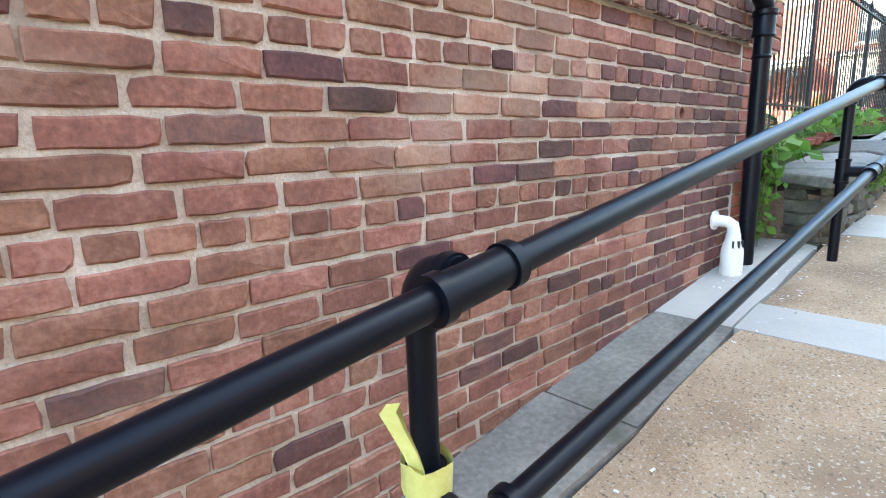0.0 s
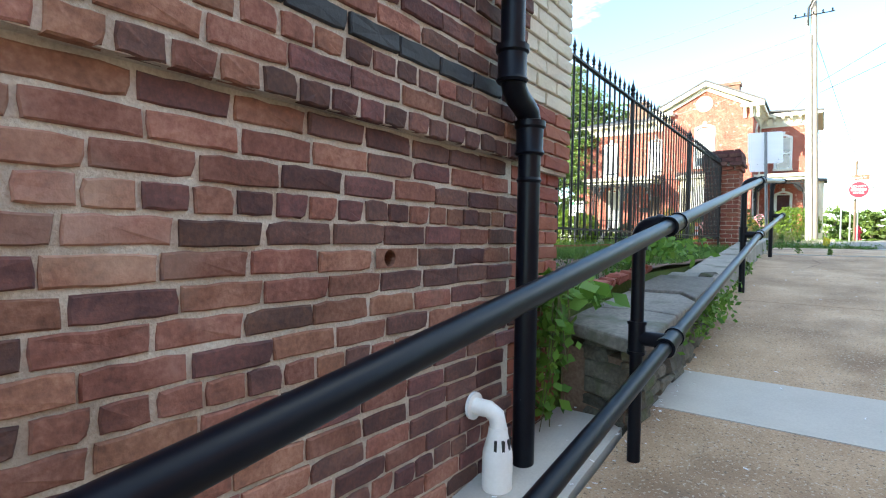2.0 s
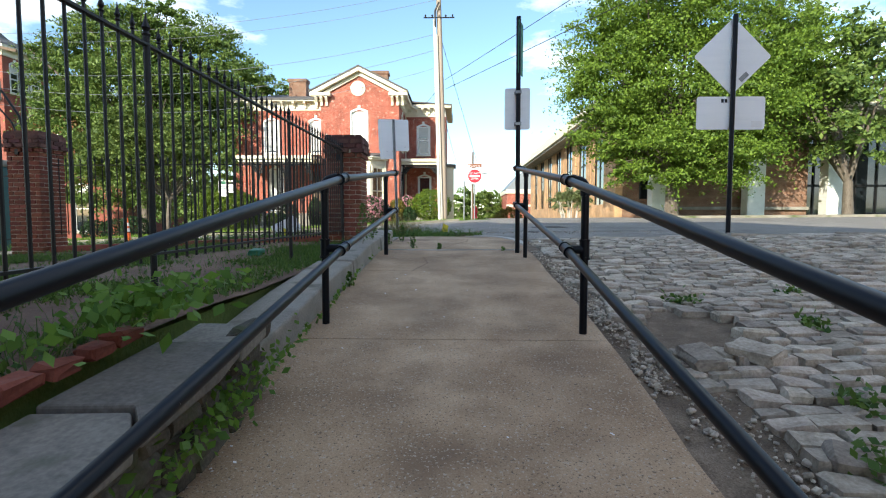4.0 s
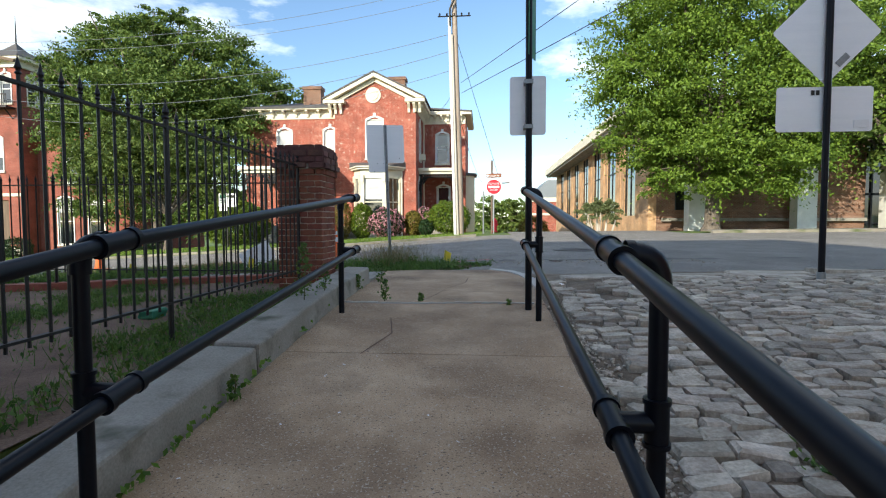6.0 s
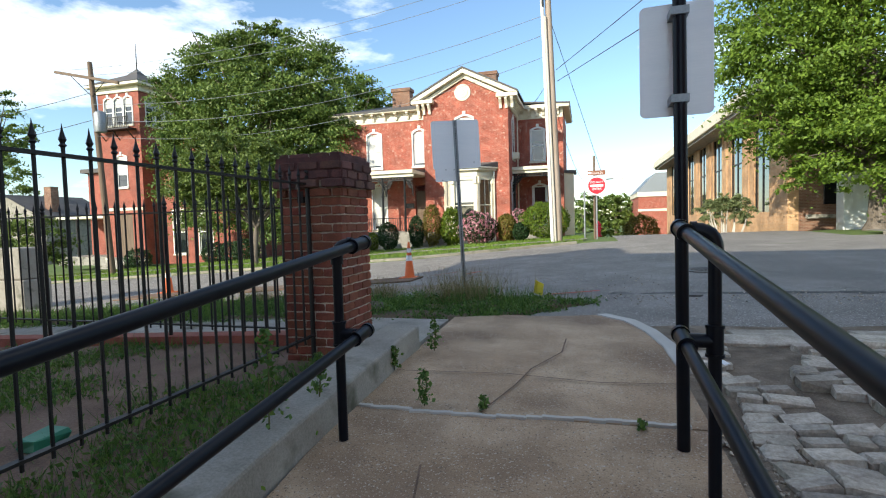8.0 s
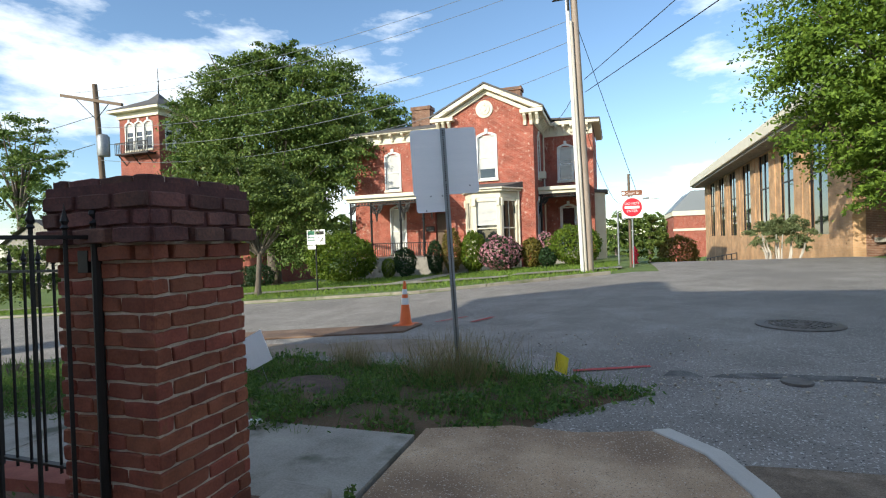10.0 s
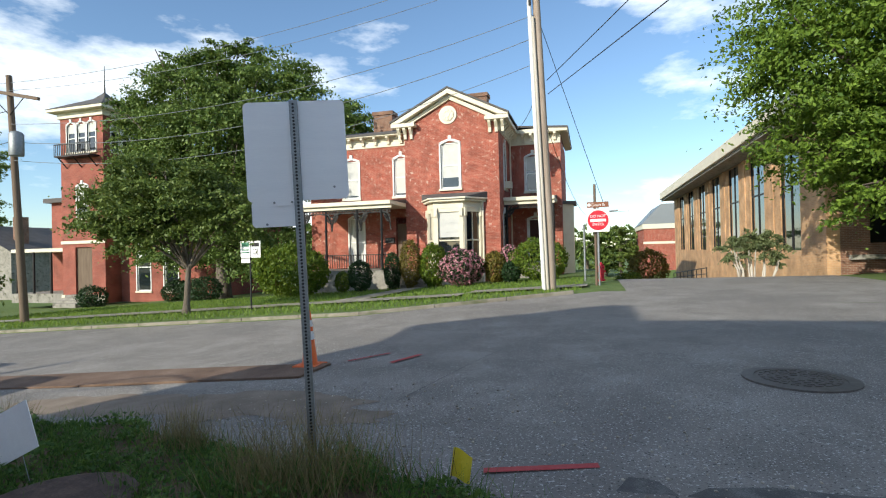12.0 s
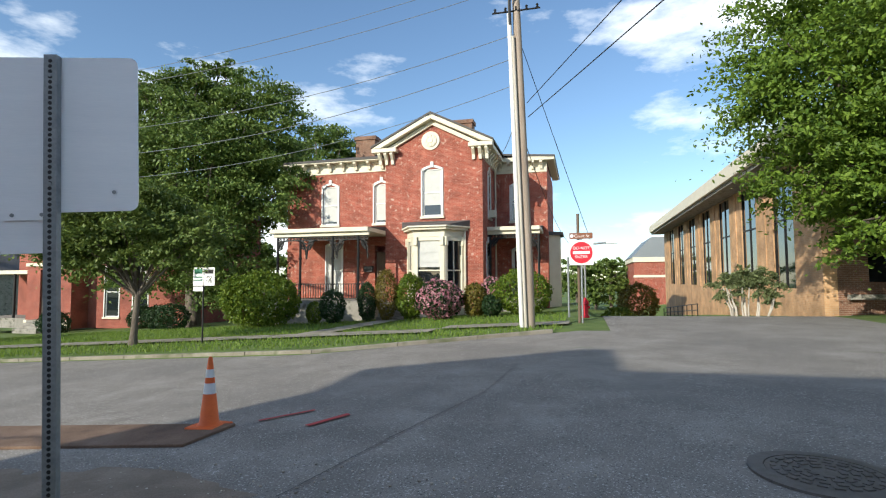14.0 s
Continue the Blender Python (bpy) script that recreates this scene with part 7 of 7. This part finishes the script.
for i in range(len(vx) - 1):
    for k in range(rows_v - 1):
        q = i * rows_v + k
        faces.append((q, q + rows_v, q + rows_v + 1, q + 1))
tagged(part("verge", Shape().add(verts, faces), VERGE, smooth=60), "weedy verge between footpath and road", "verge", kind="structure")
# dark tar along the road edge
TAR = surface("dark_tar_edge", [(0.06, 0.057, 0.054), (0.09, 0.086, 0.08), (0.2, 0.19, 0.18)], 5.0, 0.85, 0.9, 110.0, distance=0.01)
tx = steps(0.35, 6.5, 0.15)
tv = [(x, 18.33 + 0.03 * x + s_ * (0.09 + 0.10 * noise.noise((x * 2.2, s_ * 4.0, 1.0))), 0) for s_ in (-1, 1) for x in tx]
tv = [(x, y, max(road_z(x, y), ground_z(x, y)) + 0.006) for x, y, _ in tv]
tagged(part("tar_strip", Shape().add(tv, [(i, i + 1, len(tx) + i + 1, len(tx) + i) for i in range(len(tx) - 1)]), TAR), "dark tarry patch along the asphalt edge", "asphalt patch", kind="structure")


def blades(points, height, width, lean, rnd):
    """Grass blades: narrow four-cornered leaves standing on the points."""
    n = len(points)
    a = rnd.uniform(0, 2 * math.pi, n)
    side = np.stack([np.cos(a), np.sin(a), np.zeros(n)], 1) * width * rnd.uniform(0.6, 1.3, (n, 1))
    h = height * rnd.uniform(0.45, 1.3, (n, 1))
    b = rnd.uniform(0, 2 * math.pi, n)
    tilt = np.stack([np.cos(b), np.sin(b), np.zeros(n)], 1) * h * rnd.uniform(0.1, lean, (n, 1))
    top = points + tilt + np.concatenate([np.zeros((n, 2)), h], 1)
    return np.stack([points - side * 0.5, points + side * 0.5, top + side * 0.12, top - side * 0.12], 1)


def scatter(n, x0, x1, y0, y1, fz, keep, rnd):
    out = []
    while len(out) < n:
        x, y = rnd.uniform(x0, x1), rnd.uniform(y0, y1)
        if keep(x, y) > rnd.uniform(0, 1):
            out.append((x, y, fz(x, y)))
    return np.array(out)


rn = np.random.default_rng(77)
cover = tagged(new("verge_grass"), "low green weeds and clover on the verge", "grass", kind="stuff")
pts = scatter(34000, -9, 0.6, 16.0, 19.6, verge_z, lambda x, y: (1 if verge_near(x) < y < verge_edge(x) - 0.05 else 0) * smooth_step(0.2, 0.5, math.hypot((x + 3.05) / 1.4, y - 17.5)) * smooth_step(0.1, 0.45, math.hypot(x + 1.9, y - 16.75)) * (0.10 + 0.90 * smooth_step(-0.28, 0.02, noise.noise((x * 2.1, y * 2.6, 1.0)))), rn)
low = pts.copy()
low[:, 2] += rn.uniform(0.0, 1.0, len(low)) * np.array([0.03 + 0.15 * smooth_step(0.0, 0.5, noise.noise((x * 3.3, y * 3.3, 8.0))) for x, y, _ in low])
quads("weed_leaves", leaf_cards(low, np.tile([0, 0, 1.0], (len(low), 1)), 0.042, rn), GRASS, cover)
quads("grass_blades", blades(pts[:9000], 0.17, 0.007, 0.9, rn), GRASS, cover)
pts = scatter(4500, -25, -9, 16.3, 19.2, verge_z, lambda x, y: 1, rn)
quads("far_blades", blades(pts, 0.16, 0.02, 0.9, rn), GRASS, cover)
dry = tagged(new("tall_dry_grass"), "tuft of tall dry grass round the sign post", "grass")
c = rn.normal(size=(900, 2)) * (0.33, 0.2) + (-1.5, 18.1)
quads("dry_blades", blades(np.array([(x, y, verge_z(x, y)) for x, y in c]), 0.44, 0.006, 0.8, rn), DRY_GRASS, dry)
quads("green_blades", blades(np.array([(x, y, verge_z(x, y)) for x, y in c[:380]]), 0.28, 0.006, 0.8, rn), GRASS, dry)
for cx, cy in ((-3.3, 18.9), (-3.0, 18.7), (-5.6, 18.9)):
    tuft = tagged(new("dry_grass_tuft"), "small tuft of dry grass at the road edge", "grass", "dry tufts")
    c = rn.normal(size=(220, 2)) * (0.14, 0.1) + (cx, cy)
    quads("blade_mass", blades(np.array([(x, y, verge_z(x, y)) for x, y in c]), 0.32, 0.005, 0.6, rn), DRY_GRASS, tuft)

yardg = tagged(new("yard_grass"), "patchy grass and weeds in the yard", "grass", kind="stuff")
yz = lambda x, y: yard_z(x, y) + 0.02 + 0.03 * noise.noise((x, y, 3.0))
patch = lambda x, y: smooth_step(-0.05, 0.3, noise.noise((x * 0.8, y * 0.8, 9.0))) * 0.9 + (0.5 if x > -2.0 else 0.04)
pts = scatter(21000, -7.5, -1.66, 6.2, 14.9, yz, patch, rn)
quads("grass_blades", blades(pts, 0.10, 0.006, 0.9, rn), GRASS, yardg)
quads("weed_leaves", leaf_cards(pts[:14000] + np.array([0, 0, 0.03]), np.tile([0, 0, 1.0], (14000, 1)), 0.04, rn), GRASS, yardg)
lawng = tagged(new("lawn_grass"), "mown green lawn before the brick houses", "grass", kind="stuff")
pts = scatter(26000, -34, 0.2, 29.1, 43.5, lambda x, y: lawn_z(x, y) - 0.03, lambda x, y: 0 if (y < kerb_y(x) + 0.25 or 32.4 < y < 34.2 and x < -4 or 33.8 < y < 35.6 and x >= -4 or -9.7 < x < -8.1 and y > 34) else 1, rn)
quads("grass_blades", blades(pts, 0.11, 0.035, 1.0, rn), LAWN_BLADE, lawng)


def leafy_plant(label, name, points, size, seed, stems_from=None, material=None, group="wild plants"):
    t = tagged(new(name), label, "plant", group)
    r = np.random.default_rng(seed)
    pts_ = np.array(points)
    quads("leaves", leaf_cards(pts_, np.tile([0.4, -0.4, 0.9], (len(pts_), 1)), size, r, 0.8), material or IVY, t)
    if stems_from:
        s_ = Shape()
        for a_, b_ in stems_from:
            s_.tube([a_, tuple((Vector(a_) + Vector(b_)) / 2 + Vector((0.02, -0.02, 0.03))), b_], [0.005, 0.004, 0.002], 5)
        part("stem_tangle", s_, IVY_STEM, t)
    return t


IVY_STEM = surface("vine_stem", [(0.08, 0.09, 0.03), (0.13, 0.12, 0.05)], 8.0, 0.8, 0.2, 40.0)
vine, stem = [], []
for i in range(13):
    x, y, z = rn.uniform(-1.62, -1.40), rn.uniform(6.04, 6.22), rn.uniform(2.12, 2.45)
    end = (x + rn.uniform(-0.05, 0.12), y - rn.uniform(0.02, 0.10), z - rn.uniform(0.2, 0.75))
    stem.append(((x, y, z), end))
    for k in range(20):
        u = rn.uniform(0, 1)
        vine.append((x + (end[0] - x) * u + rn.normal() * 0.03, y + (end[1] - y) * u + rn.normal() * 0.025 - 0.03 * math.sin(math.pi * u), max(1.7, z + (end[2] - z) * u + rn.normal() * 0.03)))
leafy_plant("green vine hanging over the end of the stone wall", "vine", vine, 0.06, 1, stem)
for label, c0, sp, n in (("broad-leaved green plant on the stone wall", (-1.5, 8.05, 2.46), (0.13, 0.26, 0.05), 330), ("green plants growing at the foot of the stone wall", (-1.08, 7.9, 2.0), (0.05, 0.4, 0.07), 300),
                         ("leafy weed behind the capstones", (-1.78, 7.2, 2.33), (0.08, 0.5, 0.04), 50), ("weeds along the kerb foot", (-1.165, 10.4, 2.15), (0.012, 0.8, 0.02), 90)):
    pl_ = [(c0[0] + rn.normal() * sp[0], (yy := c0[1] + rn.normal() * sp[1]), c0[2] + 0.11 * (yy - c0[1]) + abs(rn.normal()) * sp[2] + 0.01) for _ in range(n)]
    leafy_plant(label, "weed", pl_, 0.06 if "broad" in label else 0.04, int(c0[1] * 10))
for x, y, h in ((-1.36, 12.75, 0.55), (-1.30, 13.2, 0.28), (-0.75, 13.62, 0.26), (-0.35, 13.62, 0.1), (-1.22, 14.3, 0.2), (0.62, 13.5, 0.06), (-1.17, 10.95, 0.16), (-1.05, 14.9, 0.3)):
    zz = ramp_z(x, y) + (0.2 if x < -1.25 else 0)
    pl_ = []
    for k in range(int(80 * h / 0.25) + 20):
        u = rn.uniform(0.1, 1)
        w = 0.035 * (1.1 - u) * (h / 0.4) + 0.01
        pl_.append((x + rn.normal() * w, y + rn.normal() * w, zz + u * h))
    leafy_plant("slender green weed growing from a joint", "weed", pl_, 0.03, int(h * 1000), [((x, y, zz), (x + 0.01, y, zz + h))], GRASS)
for x, y, h in ((1.75, 7.9, 0.12), (2.35, 7.1, 0.2), (2.1, 8.4, 0.16), (2.6, 9.6, 0.1), (1.95, 10.4, 0.1), (3.4, 8.2, 0.12), (3.1, 10.6, 0.09), (2.45, 6.4, 0.18), (4.2, 9.4, 0.1)):
    zz = alley_z(x, y)
    leafy_plant("green weed between the cobbles", "weed", [(x + rn.normal() * 0.07, y + rn.normal() * 0.07, zz + abs(rn.normal()) * h * 0.5 + 0.01) for _ in range(70)], 0.045, int(x * 100), None, GRASS, "alley weeds")

# red brick edging behind the capstones
edgings = [rough_stone(0.19 - 0.03 * i, 0.065, 0.1, 91 + i).mesh("edging_brick", BRICK_NEW) for i in range(3)]
edge_row = thing("brick_edging", "loose row of red bricks edging the yard", "brick edging")
for i in range(7):
    y = 6.82 + 0.195 * i
    ob = new("brick", edgings[i % 3])
    ob.parent = edge_row
    ob.matrix_basis = pose(-1.60 + 0.05 * i / 6 + rs.uniform(-0.025, 0.025), y, 2.245 + 0.085 * (y - 6.8) + rs.uniform(-0.015, 0.015), rs.uniform(-4, 4), rs.uniform(-4, 4), rs.uniform(-7, 7))
leafy_plant("broad-leaved green plant at the end of the brick edging", "weed", [(-1.55 + rn.normal() * 0.09, 6.44 + rn.normal() * 0.12, 2.22 + abs(rn.normal()) * 0.07) for _ in range(55)], 0.10, 640)

# setts of the alley
setts = thing("cobblestones", "uneven grey granite setts with gravelly joints", "cobblestones", kind="structure")
sett_sizes = ((0.23, 0.145), (0.17, 0.13), (0.27, 0.15), (0.20, 0.125), (0.14, 0.14), (0.30, 0.155), (0.185, 0.15), (0.245, 0.13))
sett_shapes = []
for i, (w, d) in enumerate(sett_sizes):
    q = rough_stone(w - 0.014, 0.11, d - 0.012, 200 + i, 0.13)
    q.v = [(y, x + d / 2, z) for x, y, z in q.v]
    sett_shapes.append(q)
sett_meshes = [q.mesh("sett", COBBLE) for q in sett_shapes]
rest, near_count = Shape(), 0
y = 3.0
while y < 15.4:
    d = 0.15
    x = 1.20 + 0.16 * noise.noise((0, y * 1.1, 2.0)) + (0.30 if y < 8.6 else 0.0)
    while x < 9.3:
        i = rs.randrange(8)
        w = sett_sizes[i][0]
        cx, cy = x + w / 2, y + rs.uniform(-0.02, 0.02) + 0.05 * noise.noise((x * 0.8, y * 0.8, 6.0))
        x += w
        if noise.noise((cx * 0.9, cy * 0.9, 4.0)) > (0.55 if cx > 2.0 else 0.36):
            continue
        zz = alley_z(cx, cy) - 0.025 + 0.035 * noise.noise((cx * 1.2, cy * 1.2, 1.0)) + rs.uniform(-0.014, 0.014)
        m = pose(cx, cy, zz, rs.uniform(-5, 5), rs.uniform(-5, 5), rs.uniform(-8, 8))
        if near_count < 290 and 8.4 < cy < 13.4 and cx < 2.6:
            ob = new("sett", sett_meshes[i])
            ob.parent = setts
            ob.matrix_basis = m
            near_count += 1
        else:
            rest.add([m @ Vector(p) for p in sett_shapes[i].v], sett_shapes[i].f)
    y += d
tagged(part("far_setts", rest, COBBLE_JOINED, setts), kind="stuff")
x = 1.45
k = 0
while x < 9.0:
    w = rs.uniform(0.7, 1.3)
    for row in range(2):
        yy = 15.45 + 0.38 * row + 0.03 * rs.uniform(-1, 1)
        q = rough_stone(0.36, 0.1, w - 0.03, 400 + k)
        k += 1
        m = pose(x + w + 0.2 * row, yy + 0.18, alley_z(x, yy) - 0.02, rs.uniform(-1.5, 1.5), rs.uniform(-1.5, 1.5), rs.uniform(-2, 2))
        ob = new("long_slab", q.mesh("long_slab", COBBLE))
        ob.parent = setts
        ob.matrix_basis = m
    x += w
for x, y, z, q in ((1.6, 9.0, 0.05, 0), (1.95, 9.1, 0.05, 1), (1.75, 8.0, 0.02, 2)):
    ob = new("loose_stone", rough_stone(0.3, 0.09, 0.2, 500 + q).mesh("loose_stone", COBBLE))
    ob.parent = setts
    ob.matrix_basis = pose(x, y, alley_z(x, y) + z, 8, -6, 35 * q)
pebbles = Shape()
peb = [rough_stone(1.0, 0.6, 0.9, 600 + i) for i in range(4)]
for i in range(2600):
    y = rs.uniform(4.5, 13.6)
    x = 1.02 + abs(rs.gauss(0, 0.13)) + (0.10 * rs.random()) + (0.3 * rs.random() if y < 8.6 else 0.0)
    sc = rs.choice((0.008, 0.010, 0.014, 0.018, 0.03)) * rs.uniform(0.7, 1.3)
    m = pose(x, y, alley_z(x, y) + sc * 0.1, rs.uniform(-30, 30), rs.uniform(-30, 30), rs.uniform(0, 360)) @ Matrix.Scale(sc, 4)
    q = rs.choice(peb)
    pebbles.add([m @ Vector(p) for p in q.v], q.f)
for i in range(900):
    x, y = rs.choice(((rs.uniform(-4, 1.5), rs.uniform(18.6, 21)), (rs.uniform(0.4, 4.5), rs.gauss(18.0, 0.3))))
    sc = rs.choice((0.008, 0.012, 0.02)) * rs.uniform(0.7, 1.4)
    m = pose(x, y, max(road_z(x, y), ground_z(x, y)) + 0.008, 0, 0, rs.uniform(0, 360)) @ Matrix.Scale(sc, 4)
    pebbles.add([m @ Vector(p) for p in peb[i % 4].v], peb[i % 4].f)
tagged(part("gravel", pebbles, COBBLE_JOINED), "loose grey and tan gravel beside the footpath", "gravel", kind="stuff")
flakes = Shape()
for i in range(170):
    x, y = rs.choice(((rs.gauss(-1.12, 0.06), rs.uniform(2.4, 8)), (rs.uniform(-1.1, 0.9), rs.uniform(3, 12)), (rs.uniform(-1.55, -1.1), rs.uniform(5.2, 7.4))))
    zz = ramp_z(x, y) + 0.008 + (0.43 if x < -1.2 and y > 6.6 else 0)
    flakes.obox(pose(x, y, zz, rs.uniform(-20, 20), rs.uniform(-20, 20), rs.uniform(0, 180)), rs.uniform(0.008, 0.025), rs.uniform(0.006, 0.014), 0.002)
tagged(part("paint_flakes", flakes, SIGN_WHITE), "scattered pale paint flakes and bits on the path", "litter", kind="stuff")
crk = Shape()
for line in ([(-0.35, 13.6), (-0.2, 14.1), (-0.12, 14.5), (0.1, 15.0), (0.12, 15.5)], [(0.95, 14.3), (0.4, 14.25), (-0.3, 14.35), (-1.2, 14.3)], [(-0.6, 11.85), (-0.45, 12.4), (-0.55, 12.9)]):
    for (x0, y0), (x1, y1) in zip(line, line[1:]):
        d = Vector((x1 - x0, y1 - y0)).normalized() * 0.006
        crk.add([(x, y, ramp_z(x, y) + 0.004) for x, y in ((x0 - d.y, y0 + d.x), (x1 - d.y, y1 + d.x), (x1 + d.y, y1 - d.x), (x0 + d.y, y0 - d.x))], [(0, 1, 2, 3)])
tagged(part("path_crack", crk, EARTH), "thin dirt-filled cracks in the concrete path", "crack", kind="structure")
# crack and lip across the path
lip = Shape()
for i in range(22):
    x = -1.15 + 0.095 * i
    y = 13.55 + 0.03 * math.sin(3 * x) + 0.012 * rs.uniform(-1, 1)
    lip.obox(pose(x, y, ramp_z(x, y) + 0.004, 0, 0, rs.uniform(-6, 6)), 0.1, 0.035, 0.02)
tagged(part("broken_lip", lip, CEMENT), "chipped pale lip of a concrete joint across the path", "concrete lip", kind="structure")
paper = thing("paper_scrap", "small crumpled white paper scrap on the gravel", "litter")
part("sheet", Shape().obox(pose(1.32, 14.8, alley_z(1.3, 14.8) + 0.03, 8, -6, 20), 0.13, 0.09, 0.004), SIGN_WHITE, paper)
pack = thing("paper_box", "small white paper box lying on the path", "litter")
part("box", Shape().obox(pose(-2.65, 16.2, yard_z(-2.6, 16.2) + 0.045, 0, 0, 15), 0.11, 0.07, 0.035), SIGN_WHITE, pack)
bag = thing("plastic_bag", "crumpled green plastic bag in the yard", "litter")
part("film", rough_stone(0.22, 0.09, 0.16, 700), SIGN_GREEN, bag)
bag.location = (-2.7, 12.6, yard_z(-2.7, 12.6) + 0.05)
RUST = surface("rusty_dirt", [(0.045, 0.03, 0.024), (0.08, 0.052, 0.04), (0.14, 0.095, 0.07)], 9.0, 0.95, 0.9, 60.0, distance=0.012)
drain = thing("drain_cover", "rusty round cover sunk in the verge", "drain cover")
part("lid", Shape().lathe([(0.5, -0.03), (0.5, 0.02), (0.46, 0.03), (0.0, 0.035)], (-3.05, 17.5, verge_z(-3.05, 17.5) + 0.0), 28), RUST, drain)

# beyond the street fence
loo = thing("portable_toilet", "dark teal portable toilet with a pale roof", "portable toilet")
loo.location = (-11.0, 17.0, ground_z(-11, 17))
TEAL = surface("teal_plastic", [(0.012, 0.07, 0.075), (0.02, 0.10, 0.105)], 3.0, 0.45, 0.1, 30.0)
part("body", Shape().box(-0.55, -0.55, 0.1, 0.55, 0.55, 2.05), TEAL, loo, bevel=0.05)
part("roof", Shape().prism([(-0.6, -0.6), (0.6, -0.6), (0.6, 0.6), (-0.6, 0.6)], 2.05, lambda x, y: 2.2).prism([(-0.4, -0.4), (0.4, -0.4), (0.4, 0.4), (-0.4, 0.4)], 2.2, 2.3), KERB, loo, bevel=0.05)
part("door", Shape().box(-0.42, -0.575, 0.25, 0.42, -0.55, 1.95), TEAL, loo, bevel=0.01)
part("skid", Shape().box(-0.6, -0.6, 0, 0.6, 0.6, 0.1), INK, loo)
blocks = thing("block_stack", "stack of large grey blocks behind the fence", "blocks")
blocks.location = (-13.4, 20.0, road_z(-13.4, 20))
for i in range(2):
    part("block", Shape().box(-0.8, -0.35, 0.78 * i, 0.7 - 0.06 * i, 0.35, 0.78 * i + 0.77), KERB, blocks, bevel=0.04)
arch = thing("gate_arch", "curved black iron gate overthrow beside the pillar", "gate arch")
part("hoop", Shape().tube([(-8.0, 15.1, 4.3), (-8.1, 15.1, 4.7), (-8.4, 15.1, 5.15), (-8.9, 15.1, 5.4), (-9.5, 15.1, 5.5), (-10.1, 15.1, 5.4), (-10.6, 15.1, 5.1), (-10.9, 15.1, 4.6), (-11.0, 15.1, 2.2)], 0.022, 8), IRON, arch, smooth=60)
part("inner_hoop", Shape().tube([(-8.1, 15.1, 4.2), (-8.25, 15.1, 4.6), (-8.6, 15.1, 5.0), (-9.5, 15.1, 5.25), (-10.4, 15.1, 5.0), (-10.75, 15.1, 4.5), (-10.85, 15.1, 2.2)], 0.016, 8), IRON, arch, smooth=60)
